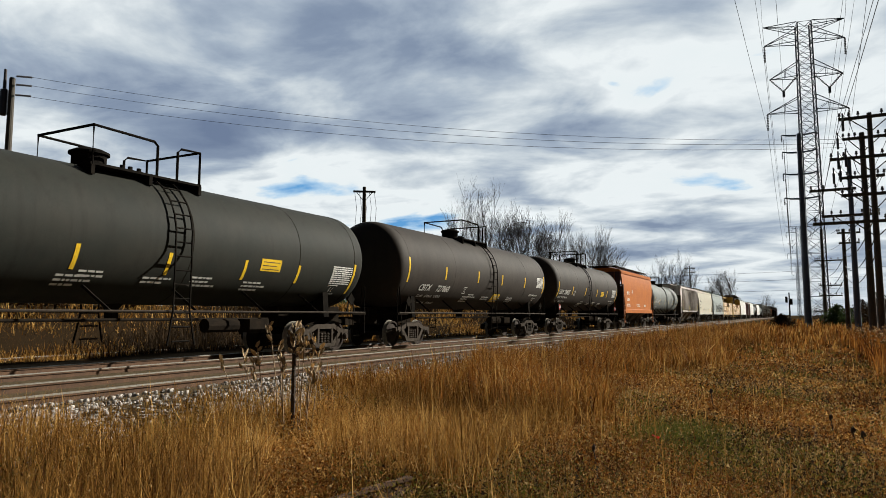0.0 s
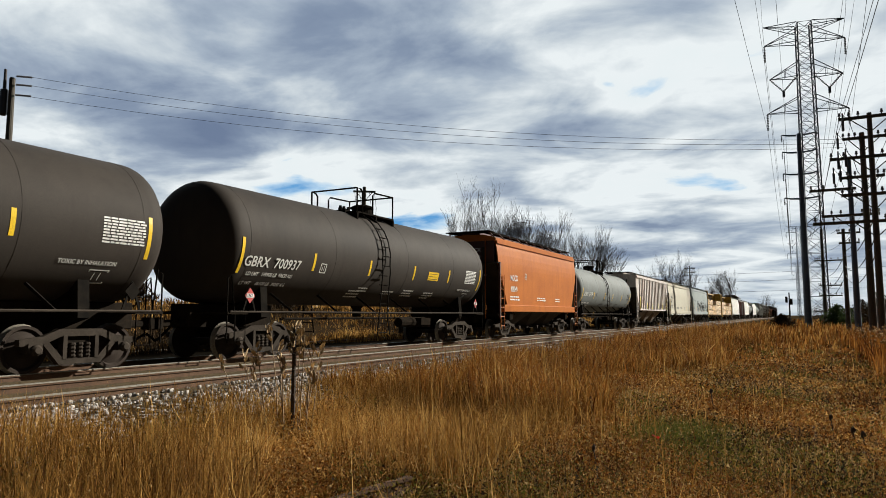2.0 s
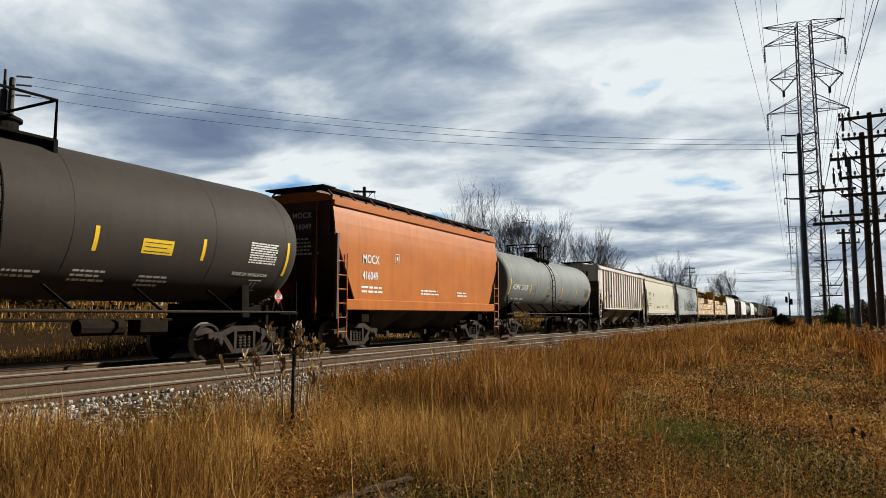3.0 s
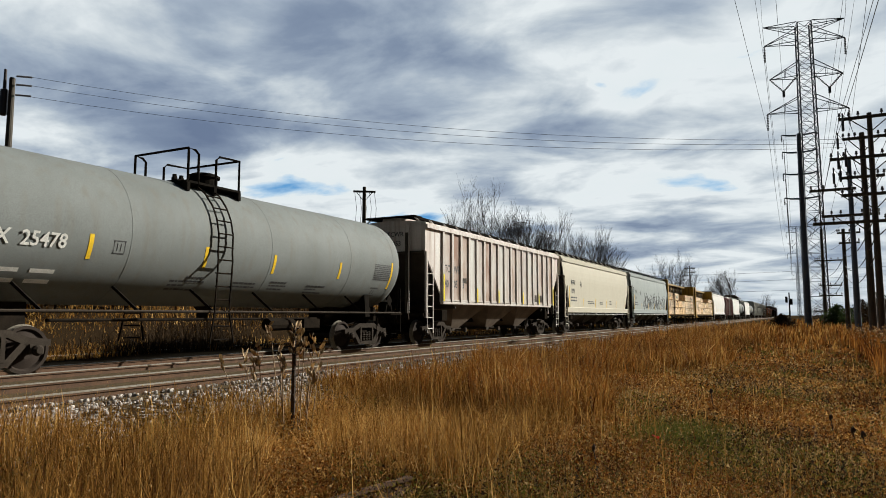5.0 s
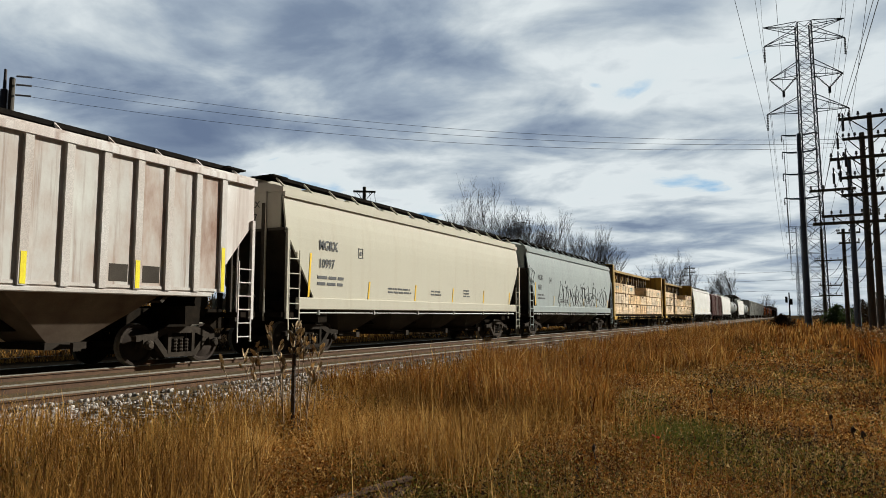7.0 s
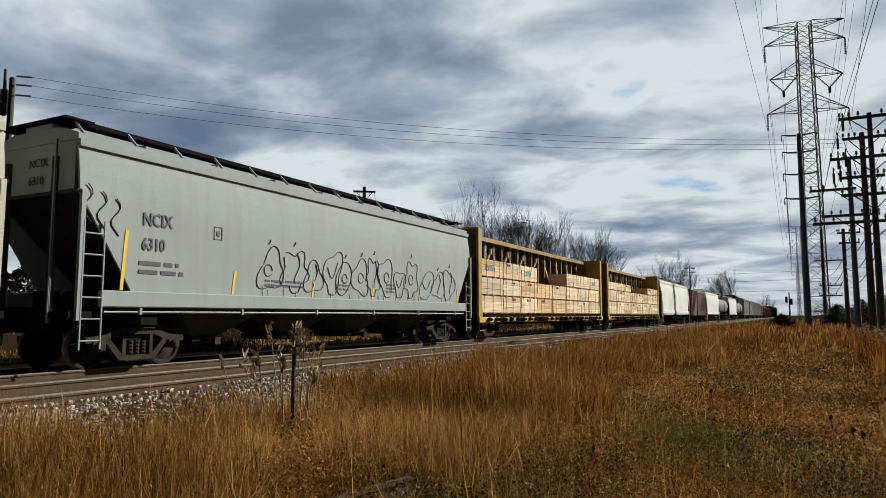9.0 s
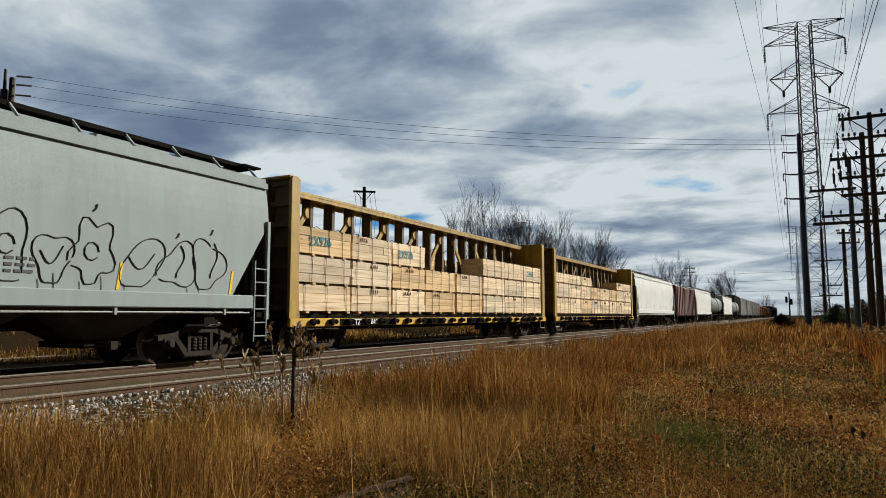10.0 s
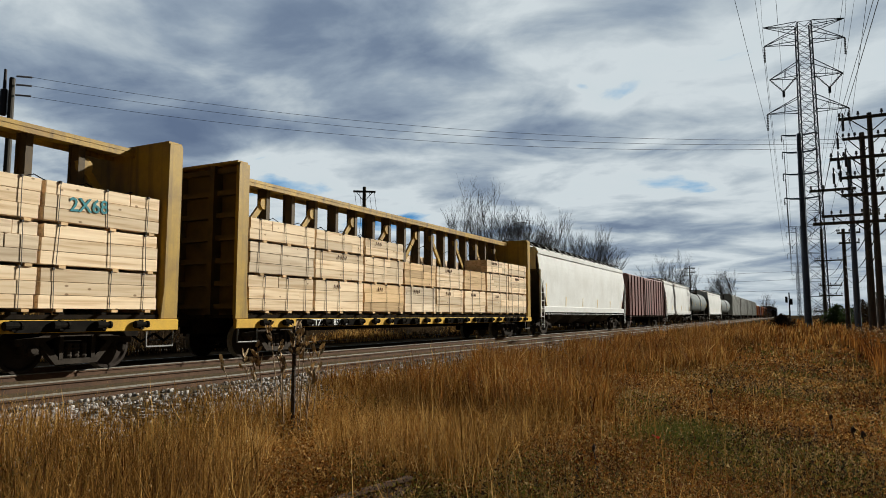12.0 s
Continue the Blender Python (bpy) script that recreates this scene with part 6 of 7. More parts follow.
def meadow():
    # low undergrowth over the whole field
    x, y, r = field(190000, 3.2, 75, 1.15)
    k = (y < 5.7 + 0.7 * lump(x, y, 0.9, 1)) & (y > -40)
    x, y, r = x[k], y[k], r[k]
    h = RG.uniform(0.08, 0.30, len(x)) * (0.5 + 0.9 * lump(x, y, 1.6, 2)) * open_field(x, y)
    g = lump(x, y, 1.5, 5) + RG.normal(0, 0.16, len(x)) > 0.52
    blades("low_weeds", x[g], y[g], h[g] * 0.9, 0.005 + 0.0009 * r[g], G_green, "low greenish weeds between dry grass", 0.9, "weeds")
    blades("dry_grass", x[~g], y[~g], h[~g], 0.0035 + 0.0008 * r[~g], G_straw, "short dry straw-coloured grass", 0.9)
    # rust-coloured knee-high grass
    x, y, r = field(170000, 3.4, 110, 1.05)
    p = lump(x, y, 2.3, 3)
    k = (y < 5.0) & (RG.uniform(0, 1, len(x)) < np.clip(2.2 * p - 0.55, 0.04, 1)) & (y > -45)
    x, y, r = x[k], y[k], r[k]
    h = RG.uniform(0.22, 0.50, len(x)) * (0.55 + 0.75 * lump(x, y, 2.0, 4)) * np.clip(0.65 + r / 45, 0.65, 1.35) * open_field(x, y)
    blades("rust_grass", x, y, h, 0.003 + 0.0007 * r, G_rust, "rust-brown grass in loose tufts", 0.65)
    # tall stand beside the line
    n = 70000
    x = 8.8 + RG.exponential(14, n)
    y = RG.uniform(1.2, 7.0, n)
    k = (x < 80) & (RG.uniform(0, 1, n) < np.clip((x - 7.6) / 2.2, 0, 1)) & (y > 3.4 - (x - 9) * 0.06 + 0.9 * np.sin(x * 0.5)) & (y < 6.4 + 0.6 * np.sin(x * 0.9))
    x, y = x[k], y[k]
    r = np.hypot(x, y)
    h = RG.uniform(0.6, 1.1, len(x)) * (0.65 + 0.6 * lump(x, y, 1.4, 6)) * np.clip(1.9 - (y - 2) * 0.28, 0.5, 1.05) * (0.55 + 0.6 * RG.uniform(0, 1, len(x)) ** 1.5)
    g = RG.uniform(0, 1, len(x)) < 0.55
    blades("tall_grass", x[g], y[g], h[g], 0.004 + 0.0007 * r[g], G_straw, "tall dry straw grass beside the ballast", 0.55)
    _, tips = blades("tall_rust_grass", x[~g], y[~g], h[~g] * 1.05, 0.004 + 0.0007 * r[~g], G_rust, "tall rust-coloured grass beside the ballast", 0.5)
    heads(tips[::4], 0.006, 0.013, "grass_plumes", "dry seed plumes of the tall grass")
    # thinner stems before the ballast at the near end
    n = 38000
    x = RG.uniform(2.0, 10.2, n)
    y = RG.uniform(2.6, 6.9, n)
    k = RG.uniform(0, 1, n) < np.where(y > 6.1, np.where(x < 4.6, 0.75, 0.16) + 0.5 * lump(x, y, 0.5, 3) ** 2, 0.95)
    x, y = x[k], y[k]
    h = RG.uniform(0.25, 0.72, len(x)) * np.where(y > 5.7, 0.7, 1.0) * np.where(x < 4.2, 1.25, 1.0)
    blades("stem_grass", x, y, h, RG.uniform(0.003, 0.007, len(x)), G_straw, "thin dry stems before the ballast", 0.65)
    # bright single stalks that lean every way
    x, y, r = field(26000, 3.2, 26, 1.0)
    k = (y < 5.9) & (RG.uniform(0, 1, len(x)) < 0.25 + 0.75 * lump(x, y, 1.0, 12))
    x, y, r = x[k], y[k], r[k]
    blades("pale_stalks", x, y, RG.uniform(0.2, 0.62, len(x)) * open_field(x, y), 0.0022 + 0.0004 * r, G_pale, "pale dry stalks leaning every way", 0.6, "stalks", 0.35)
    # far stand up to the horizon
    n = 60000
    x = 26 + RG.exponential(45, n)
    y = RG.uniform(-1, 1, n) * (6 + x * 0.35) - x * 0.02
    k = (x < 320) & (y < 6.2 + 0.5 * np.sin(x * 0.4)) & (RG.uniform(0, 1, n) < np.clip((x - 24) / 25, 0.1, 1))
    x, y = x[k], y[k]
    r = np.hypot(x, y)
    h = RG.uniform(0.35, 0.95, len(x)) * (0.6 + 0.55 * lump(x, y, 6, 8)) * np.clip(0.5 + (x - 26) / 60, 0.5, 1) * np.clip(1.7 - y * 0.19, 0.5, 1)
    g = RG.uniform(0, 1, len(x)) < 0.42
    blades("far_grass", x[g], y[g], h[g], 0.01 + 0.0010 * r[g], G_straw, "distant stand of dry grass", 0.25)
    blades("far_rust_grass", x[~g], y[~g], h[~g], 0.01 + 0.0010 * r[~g], G_rust, "distant stand of rust-brown grass", 0.25)
    # plumed reeds towards the poles
    n = 5000
    x = RG.uniform(17, 42, n)
    y = -1.6 - RG.uniform(0, 1, n) * 5 - (x - 17) * 0.03
    h = RG.uniform(0.7, 1.15, n)
    r = np.hypot(x, y)
    _, tips2 = blades("reeds", x, y, h, 0.008 + 0.0007 * r, G_rust, "rust-coloured plumed reeds near the poles", 0.2)
    heads(tips2[::3], 0.018, 0.04, "reed_plumes", "pale drooping reed plumes")
    # long single stalks and seed heads
    x, y, r = field(3200, 3.6, 40, 1.2)
    k = (y < 5.8) & (y > -20) & (RG.uniform(0, 1, len(x)) < open_field(x, y) ** 2)
    x, y, r = x[k], y[k], r[k]
    _, t3 = blades("tall_stalks", x, y, RG.uniform(0.4, 0.95, len(x)), 0.0045 + 0.0005 * r, G_straw, "long pale single stalks", 0.35, "stalks", 0.3)
    heads(t3[::2], 0.006, 0.009, "dry_seed_heads", "small dry seed heads on stalks")
    x, y, r = field(60000, 3.4, 30, 1.1)
    k = (y < 4.6) & (lump(x, y, 0.9, 9) + RG.normal(0, 0.14, len(x)) > 0.5)
    x, y = x[k], y[k]
    heads(np.stack([x, y, ground_np(x, y) + RG.uniform(0.12, 0.36, len(x))], -1), 0.0028, 0.0052, "fluffy_seed_heads", "tiny pale seed heads among the weeds")
    # the rest of the field, round and behind the standpoint
    n = 46000
    r = 30 * np.sqrt(RG.uniform(0.0012, 1, n))
    a = RG.uniform(np.radians(58), np.radians(354), n)
    x, y = r * np.cos(a), r * np.sin(a)
    k = (y < 5.8) & (r > 1.0)
    x, y = x[k], y[k]
    blades("field_grass", x, y, RG.uniform(0.12, 0.5, len(x)) * (0.5 + 0.8 * lump(x, y, 1.8, 6)), np.full(len(x), 0.012), G_straw, "dry grass over the rest of the field", 0.6)
    # brush and dry grass behind the train
    n = 80000
    x = RG.uniform(0, 1, n) ** 1.9 * 190 + 3
    y = 18.2 + RG.exponential(5, n)
    r = np.hypot(x, y)
    k = (y < 60)
    h = RG.uniform(0.3, 1.3, n) * (0.55 + 0.9 * lump(x, y, 2.2, 4)) * np.clip((y - 16.5) / 4, 0.25, 1)
    g = k & (lump(x, y, 3.1, 8) + RG.normal(0, 0.1, n) > 0.42)
    blades("golden_brush", x[g], y[g], h[g] * 0.5, 0.010 + 0.0007 * r[g], G_straw, "golden dry grass behind the train", 0.7, "brush")
    g = k & ~g
    blades("dark_brush", x[g], y[g], h[g] * 0.75, 0.012 + 0.0008 * r[g], G_brown, "dark dry brush behind the train", 0.6, "brush")


def forbs():
    """Low branching weeds: clumps of small ragged leaves at all angles."""
    for name, m, n, seed, lab in (("leafy_weeds", G_green, 190000, 5, "clumps of low green leaves"), ("dead_weeds", G_brown, 110000, 11, "dark dead weed clumps"), ("rusty_weeds", G_rust, 240000, 13, "rust-coloured leafy weed clumps"), ("straw_weeds", G_straw, 190000, 19, "straw-coloured twiggy weed clumps"), ("pale_weeds", G_pale, 60000, 17, "pale dry leaf litter and small weeds")):
        c = n // 22
        cx, cy, cr = field(c, 3.4, 34, 1.1)
        i = RG.integers(0, c, n)
        s = RG.uniform(0.05, 0.22, c) * np.clip(cr / 7, 0.7, 2)
        x = cx[i] + RG.normal(0, 1, n) * s[i]
        y = cy[i] + RG.normal(0, 1, n) * s[i]
        r = cr[i]
        keep = (y < 5.6) & (lump(x, y, 1.1, seed) + RG.normal(0, 0.12, n) > (0.55 if m is G_green else 0.42))
        x, y, r = x[keep], y[keep], r[keep]
        k = len(x)
        z = ground_np(x, y) + 0.02 + RG.uniform(0, 1, k) ** 0.7 * (0.14 + 0.26 * lump(x, y, 0.8, 3)) * (0.55 + 0.45 * open_field(x, y))
        v = np.stack([x, y, z], -1)[:, None, :] + RG.normal(0, 1, (k, 3, 3)) * (0.0038 + 0.0009 * r)[:, None, None]
        mesh_np(name, v.reshape(-1, 3), np.zeros((0, 4), int), np.arange(k * 3).reshape(-1, 3), m, lab, "weeds")


def heads(p, s0, s1, name, label):
    """Small eight-sided heads on stalk tips."""
    n = len(p)
    s = RG.uniform(s0, s1, n)[:, None]
    o = np.array([(1, 0, 0), (0, 1, 0), (-1, 0, 0), (0, -1, 0), (0, 0, 1.3), (0, 0, -1.3)])
    v = (p[:, None, :] + o[None] * s[:, :, None] * RG.uniform(0.6, 1.3, (n, 6, 1))).reshape(-1, 3)
    i = np.arange(n)[:, None] * 6
    t = np.array([(0, 1, 4), (1, 2, 4), (2, 3, 4), (3, 0, 4), (1, 0, 5), (2, 1, 5), (3, 2, 5), (0, 3, 5)])
    tris = (i[:, :, None] + t[None]).reshape(-1, 3)
    mesh_np(name, v, np.zeros((0, 4), int), tris, G_seed, label, "seed heads")


meadow()
forbs()


def ballast():
    n = 34000
    x = 1.8 + RG.uniform(0, 1, n) ** 1.5 * 34
    y = RG.uniform(5.3, 7.4, n)
    k = RG.uniform(0, 1, n) < np.clip((y - 5.3) / 0.9, 0.06, 1) * np.clip(0.2 + lump(x, y, 0.8, 2), 0.15, 1) * np.where(x > 11.5, 0.4, 1)
    x, y = x[k], y[k]
    n = len(x)
    s = RG.uniform(0.010, 0.030, n)[:, None, None]
    c = np.array([(sx, sy, sz) for sx in (-1, 1) for sy in (-1, 1) for sz in (-1, 1)], float)
    v = c[None] * s * RG.uniform(0.45, 1.1, (n, 8, 3))
    a = RG.uniform(0, 6.28, n)
    ca, sa = np.cos(a)[:, None], np.sin(a)[:, None]
    v = np.stack([v[:, :, 0] * ca - v[:, :, 1] * sa, v[:, :, 0] * sa + v[:, :, 1] * ca, v[:, :, 2]], -1)
    v = (v + np.stack([x, y, ground_np(x, y) + 0.035], -1)[:, None, :]).reshape(-1, 3)
    q = np.array([(0, 1, 3, 2), (4, 6, 7, 5), (0, 4, 5, 1), (2, 3, 7, 6), (0, 2, 6, 4), (1, 5, 7, 3)])
    quads = (np.arange(n)[:, None, None] * 8 + q[None]).reshape(-1, 4)
    mesh_np("ballast", v, quads, np.zeros((0, 3), int), M_gravel, "pale grey crushed-stone ballast", "ballast")


ballast()


# ---- milkweed with split pods, in front of the ballast ----
M_stalk = mat("dark_stalk", (0.05, 0.032, 0.02), 0.85, col2=(0.03, 0.02, 0.014), scale=8)
M_stem = mat("dry_stem", (0.28, 0.19, 0.10), 0.8, col2=(0.15, 0.09, 0.045), scale=8)
M_pod = mat("seed_pod", (0.46, 0.34, 0.19), 0.7, col2=(0.16, 0.10, 0.05), scale=14, per_object=0.45)


def pod_mesh():
    """A split, boat-shaped husk: two curved halves that gape at the tip."""
    bm = bmesh.new()
    for s in (-1, 1):
        rows = []
        for i in range(6):
            u = i / 5
            wid = 0.022 * math.sin(math.pi * min(1, 0.12 + u * 0.88)) + 0.002
            gape = s * (0.006 + 0.028 * u * u)
            rows.append([bm.verts.new((math.sin(a) * wid, gape + s * 0.014 * math.cos(a) * math.sin(math.pi * u), u * 0.105)) for a in (-1.3, -0.45, 0.45, 1.3)])
        for p, q in zip(rows, rows[1:]):
            for k in range(3):
                bm.faces.new((p[k], p[k + 1], q[k + 1], q[k]))
    bmesh.ops.solidify(bm, geom=bm.faces[:], thickness=0.003)
    me = bpy.data.meshes.new("pod")
    bm.to_mesh(me)
    bm.free()
    me.materials.append(M_pod)
    return me


def milkweed(x, y):
    rnd = random.Random(21)
    pl = tagged(empty("milkweed"), "dead milkweed with dark stalk and split tan pods", "weed")
    pl.location = (x, y, -0.56)
    pod = pod_mesh()
    # across the view
    across = Vector((math.sin(YAW), -math.cos(YAW), 0))
    deep = Vector((math.cos(YAW), math.sin(YAW), 0))
    bm = bmesh.new()
    tube(bm, [(0, 0, 0), (0.005, 0.01, 0.5), (-0.008, 0, 0.95), (0.004, 0.01, 1.22), (0, 0, 1.48)], 0.03, 7, 0.018)
    for k in range(26):
        z = 0.5 + 0.038 * k
        a = k * 2.4
        lathe(bm, [(z - 0.012, 0.008), (z, 0.02), (z + 0.014, 0.006)], "z", 5, (0.018 * math.cos(a), 0.018 * math.sin(a), 0))
    part("stalk", bm, M_stalk, pl)
    for k in range(14):
        ob = new("pod", pod)
        ob.parent = pl
        a, q = k * 2.4, rnd.uniform(0.7, 1.0)
        ob.matrix_basis = Matrix.Translation((0.02 * math.cos(a), 0.02 * math.sin(a), 1.12 + 0.026 * k)) @ Matrix.Rotation(a, 4, "Z") @ Matrix.Rotation(rnd.uniform(0.3, 0.9), 4, "Y") @ Matrix.Diagonal((q, q, q, 1))
    stems = [(-0.62, 0.0, 1.12), (-0.36, 0.2, 1.5), (-0.43, -0.1, 1.25), (-0.2, 0.1, 1.28), (-0.12, -0.1, 1.1), (0.05, 0.12, 1.46), (0.14, -0.1, 1.30), (0.22, 0.1, 1.34), (0.32, 0.0, 1.22), (0.28, -0.15, 1.0), (-0.53, 0.1, 1.05), (-0.98, 0.2, 1.08), (0.17, 0.2, 1.05)]
    for sx, sy, h in stems:
        foot = across * sx * 0.6 + deep * sy
        top = across * sx + deep * sy
        bm = bmesh.new()
        pts = [foot, foot.lerp(top, 0.4) + Vector((0, 0, h * 0.5)) + across * rnd.uniform(-0.02, 0.02), top + Vector((0, 0, h))]
        tube(bm, pts, 0.009, 5, 0.005)
        part("stem", bm, M_stem, pl)
        for k in range(rnd.choice((4, 5, 6))):
            z = h - 0.02 - k * rnd.uniform(0.04, 0.075)
            c = foot.lerp(top, 0.9) + Vector((0, 0, z))
            ob = new("pod", pod)
            ob.parent = pl
            s = rnd.uniform(0.65, 1.15)
            side = 1 if k % 2 else -1
            ob.matrix_basis = Matrix.Translation(c + across * side * rnd.uniform(0.0, 0.03)) @ Matrix.Rotation(rnd.uniform(0, 6.28), 4, "Z") @ Matrix.Rotation(side * rnd.uniform(0.1, 0.7), 4, "Y") @ Matrix.Diagonal((s, s, s, 1))
    return pl


milkweed(6.55, 5.42)

# old rail lying in the weeds
_bm = bmesh.new()
prism(_bm, [(-0.06, 0), (-0.06, 0.014), (-0.01, 0.03), (-0.01, 0.10), (-0.03, 0.11), (-0.03, 0.14), (0.03, 0.14), (0.03, 0.11), (0.01, 0.10), (0.01, 0.03), (0.06, 0.014), (0.06, 0)], -0.8, 0.8)
_or = part("old_rail", _bm, M_rail, None)
tagged(_or, "short rusty piece of rail lying in the weeds", "rail")
_or.matrix_basis = pose(4.42, 3.19, -0.48, 0, -1, -13)


# ---- distance: crossing signals, buildings, shrubs ----
def signal_mast(x, y, h, heads_at, red=False):
    p = tagged(empty("traffic_signal"), "distant traffic signal on a dark mast", "traffic light")
    p.location = (x, y, -0.5)
    bm = bmesh.new()
    lathe(bm, [(0, 0.16), (h, 0.10)], "z", 8)
    part("mast", bm, M_black, p)
    for dy, z in heads_at:
        bm = bmesh.new()
        box(bm, -0.2, 0.2, dy - 0.22, dy + 0.22, z - 0.6, z + 0.6)
        bevel_all(bm, 0.04)
        hd = part("signal_head", bm, M_black, p)
        for k in range(3):
            bm = bmesh.new()
            lathe(bm, [(-0.38, 0.15), (-0.2, 0.14)], "x", 10, (0, dy, z + 0.38 - 0.38 * k))
            part("visor", bm, M_black, hd)
        bm = bmesh.new()
        tube(bm, [(0, 0, z + 0.3), (0, dy, z + 0.3)], 0.05, 5)
        part("bracket", bm, M_black, p)
    return p


signal_mast(150, 1.0, 6.0, [(0.5, 4.6), (-0.35, 4.2)])
signal_mast(152, 3.6, 2.4, [(0.4, 2.0)])
signal_mast(140, -10.0, 6.2, [(0.0, 5.0)])


def far_house(x, y, w, d, h, wall, label):
    hs = tagged(empty("building"), label, "building")
    hs.location = (x, y, -0.5)
    bm = bmesh.new()
    box(bm, -d / 2, d / 2, -w / 2, w / 2, 0, h)
    part("wall", bm, wall, hs)
    bm = bmesh.new()
    prism(bm, [(-w / 2 - 0.3, h + 0.004), (-w / 4, h + 1.5), (w / 4, h + 1.5), (w / 2 + 0.3, h + 0.004)], -d / 2, d / 2)
    part("roof", bm, M_tie, hs)
    for k in range(3):
        bm = bmesh.new()
        y0 = -w / 2 + w * (k + 0.3) / 3
        box(bm, -d / 2 - 0.03, -d / 2 - 0.004, y0, y0 + w * 0.14, h * 0.45, h * 0.75)
        part("window", bm, M_black, hs)
    return hs


far_house(330, 25.5, 7, 12, 9, M_rack, "distant grey building with a dark roof")
far_house(420, 15, 12, 10, 5.0, M_steelblue, "distant low blue building")


def shrub(x, y, w, h, material, label, seed, n=2600):
    """An evergreen or brown shrub: branching stems and a ragged crown of small leaves."""
    rg = np.random.default_rng(seed)
    sh = tagged(empty("shrub"), label, "shrub", "far shrubs")
    sh.location = (x, y, 1.45 if y > 25 else -0.5)
    for k in range(7):
        a = k * 0.9
        bm = bmesh.new()
        tube(bm, [(0, 0, 0), (0.3 * w * math.cos(a) * 0.5, 0.3 * w * math.sin(a), h * 0.45), (0.4 * w * math.cos(a) * 0.5, 0.45 * w * math.sin(a), h * 0.8)], 0.05, 5, 0.02)
        part("stem", bm, M_bark, sh)
    a = rg.uniform(0, 6.28, n)
    u = rg.uniform(0.02, 1, n)
    rad = np.sqrt(rg.uniform(0, 1, n)) * np.sin(np.pi * np.clip(u * 0.8 + 0.2, 0, 1)) ** 0.7 * (0.75 + 0.25 * np.sin(a * 3 + u * 9))
    c = np.stack([rad * np.cos(a) * w * 0.5, rad * np.sin(a) * w * 0.5, u * h * (0.85 + 0.2 * np.sin(a * 2))], -1)
    s = 0.10 + 0.02 * h
    o = rg.normal(0, 1, (n, 3, 3)) * s * 0.7
    v = (c[:, None, :] + o).reshape(-1, 3)
    ob = mesh_np("crown", v, np.zeros((0, 4), int), np.arange(n * 3).reshape(-1, 3), material, "", "")
    ob.parent = sh
    return sh


G_ever = leaf_mat("evergreen", ((0.035, 0.055, 0.018), (0.06, 0.085, 0.03), (0.09, 0.10, 0.04)), var=0.5)
for _i, (_px, _d, _w, _h, _m, _lb) in enumerate(((1478, 95, 4.2, 2.7, G_ever, "olive green shrub below the power poles"), (1502, 100, 3.0, 2.2, G_ever, "low green shrub below the power poles"), (1555, 110, 5.0, 4.4, G_brown, "brown leafless thicket behind poles"), (1520, 130, 6.0, 4.0, G_brown, "brown thicket in the distance"), (1590, 100, 6.0, 4.6, G_brown, "brown thicket at the field's edge"), (1380, 75, 3.2, 1.55, G_brown, "dry brown shrub beside the tracks"), (1340, 300, 16, 4.5, G_brown, "far belt of brown brush"), (1460, 300, 22, 6, G_brown, "far belt of leafless trees"), (1540, 320, 24, 7, G_brown, "far belt of leafless trees"))):
    _x, _y = at_az(27.375 - math.degrees(math.atan((_px - 784) / 1200)), _d)
    shrub(_x, _y, _w, _h, _m, _lb, 40 + _i)
for _i in range(16):
    _r = random.Random(100 + _i)
    _x = 8 + _i * 7.5 + _r.uniform(-2, 2)
    shrub(_x, 25.5 + _x * 0.03 + _r.uniform(-1, 3), _r.uniform(2.2, 4.5), _r.uniform(0.9, 1.9), G_brown if _i % 4 else G_ever, "dry scrub behind the tracks", 60 + _i, 1300)


# small things in the weeds: a red scrap, dark dead flower heads, a green tuft
M_red = mat("red_scrap", (0.55, 0.05, 0.02), 0.5, col2=(0.4, 0.04, 0.02), scale=20)
_bm = bmesh.new()
_g = [[_bm.verts.new((0.03 * i, 0.025 * j, 0.012 * math.sin(i * 2.1 + j * 1.4))) for j in range(4)] for i in range(4)]
for _i in range(3):
    for _j in range(3):
        _bm.faces.new((_g[_i][_j], _g[_i + 1][_j], _g[_i + 1][_j + 1], _g[_i][_j + 1]))
bmesh.ops.solidify(_bm, geom=_bm.faces[:], thickness=0.003)
_ob = part("plastic_scrap", _bm, M_red, None)
tagged(_ob, "crumpled red plastic scrap in the weeds", "litter")
_ob.matrix_basis = pose(8.25, 1.45, -0.36, 25, 10, 30)


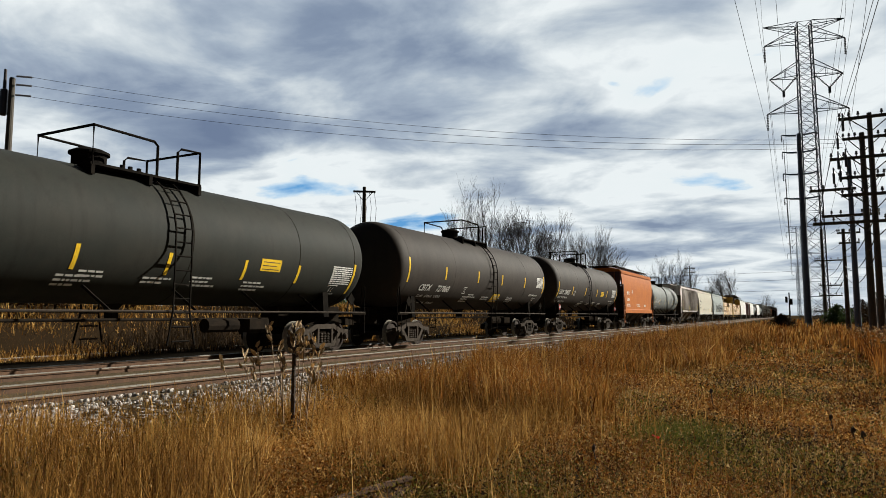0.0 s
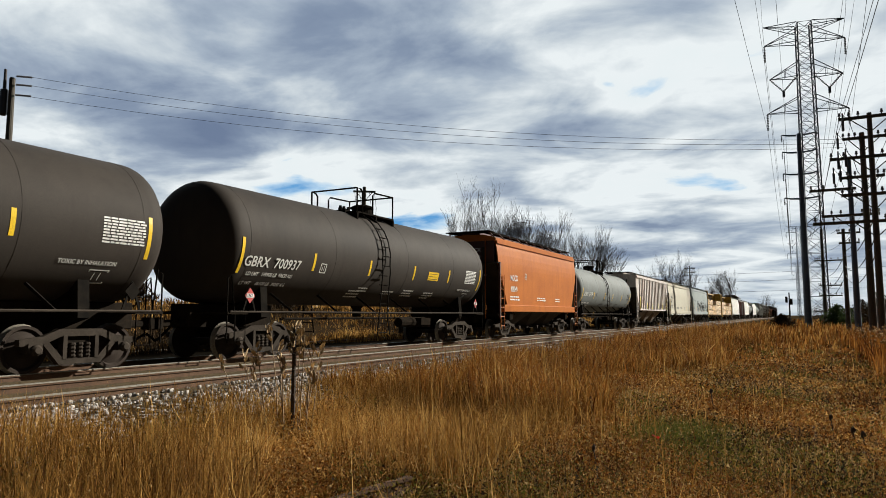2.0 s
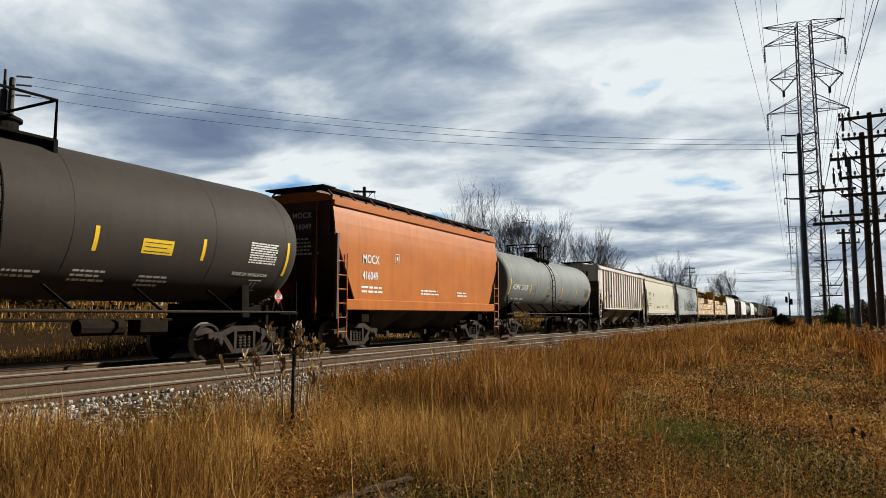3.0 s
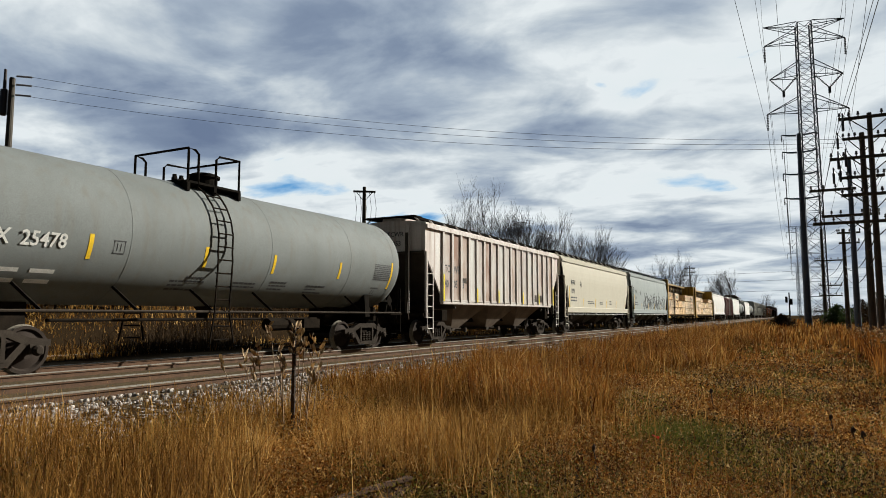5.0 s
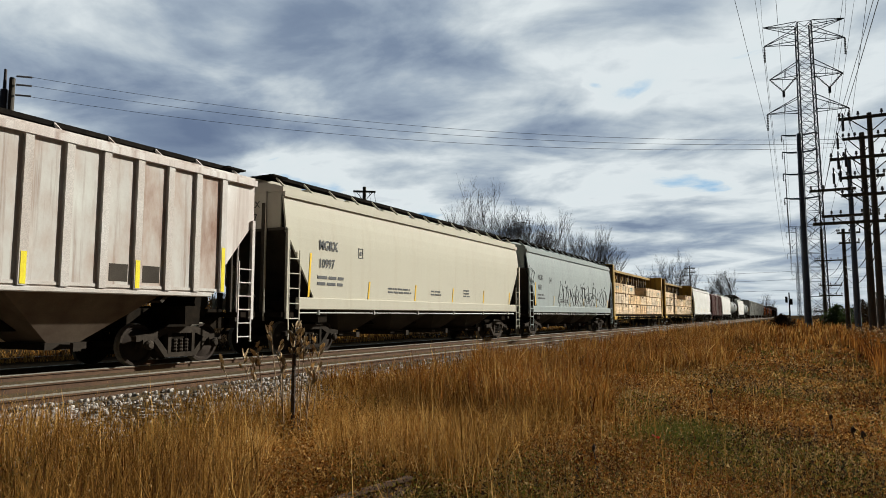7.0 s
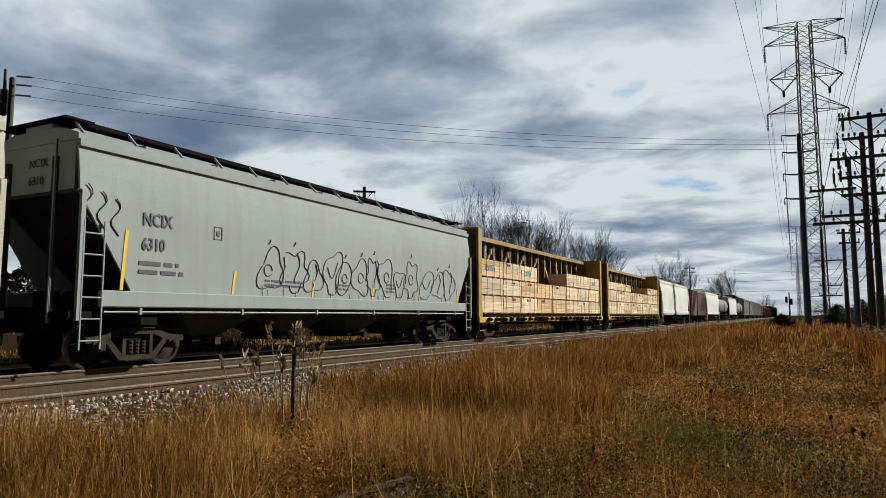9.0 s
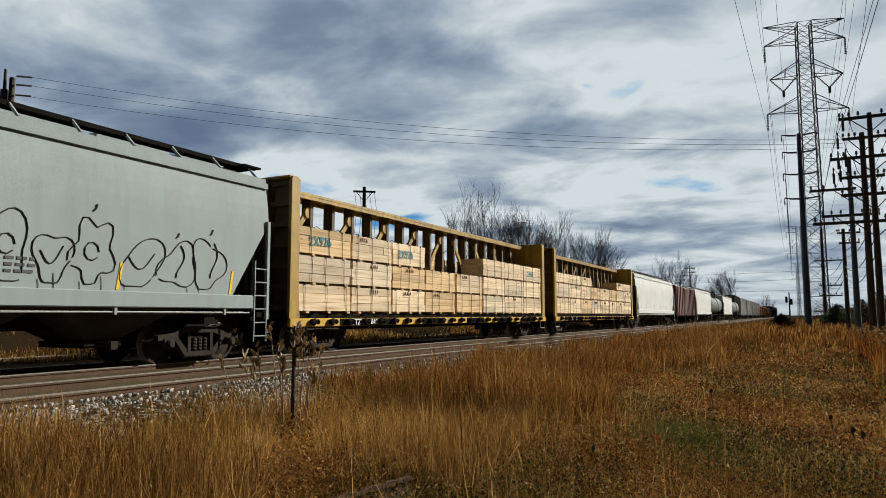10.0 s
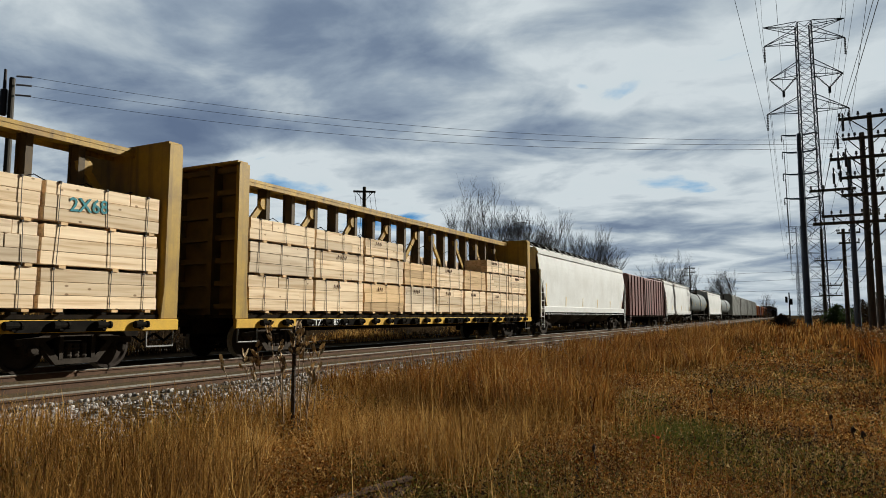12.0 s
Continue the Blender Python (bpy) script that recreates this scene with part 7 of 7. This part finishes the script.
def dead_flower(x, y, h, s):
    fl = tagged(empty("dead_flower"), "dark dead flower head on a thin stalk", "weed", "dead flowers")
    fl.location = (x, y, -0.56)
    bm = bmesh.new()
    tube(bm, [(0, 0, 0), (0.02, 0.01, h * 0.5), (0, 0.03, h)], 0.007, 5)
    part("stalk", bm, M_stalk, fl)
    bm = bmesh.new()
    for k in range(9):
        a = k * 2.399
        lathe(bm, [(h - 0.01, 0.004), (h + s * 0.5, s * 0.3), (h + s, s * 0.12)], "z", 6, (s * 0.5 * math.cos(a) * (k / 9), 0.03 + s * 0.5 * math.sin(a) * (k / 9), 0.01 * (k % 3)))
    part("flower_head", bm, M_stalk, fl)


for _x, _y, _h, _s in ((9.86, -0.36, 0.32, 0.04), (9.15, -0.55, 0.28, 0.045), (9.05, -0.64, 0.25, 0.045), (9.6, 2.6, 0.42, 0.035), (6.4, 1.7, 0.36, 0.03), (11.5, 1.2, 0.40, 0.045)):
    dead_flower(_x, _y, _h, _s)
_x = 9.1 + RG.normal(0, 0.55, 2600)
_y = 1.35 + RG.normal(0, 0.35, 2600)
blades("green_tuft", _x, _y, RG.uniform(0.12, 0.34, 2600), np.full(2600, 0.006), leaf_mat("fresh_green", ((0.05, 0.065, 0.012), (0.10, 0.11, 0.02), (0.17, 0.15, 0.035))), "fresh green grass tuft among dry weeds", 0.5)


def motions():
    rows_t = sorted(set([0, 0.5] + list(range(1, 13))))
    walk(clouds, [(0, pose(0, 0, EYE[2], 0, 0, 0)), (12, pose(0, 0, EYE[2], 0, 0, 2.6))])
    for ob, mid in moving:
        walk(ob, [(t, pose(mid - gone(t), TY, 0)) for t in rows_t])

    # wheels roll: less than a quarter turn from row to row
    steps = [k / 30 for k in range(361)]
    for ax, x, car in wheels:
        if car_mid[car.name] > 180:
            continue
        walk(ax, [(t, Matrix.Translation((x, 0, 0.43)) @ Matrix.Rotation(-gone(t) / 0.43, 4, "Y")) for t in steps])


car_mid = {ob.name: mid for ob, mid in moving}
motions()
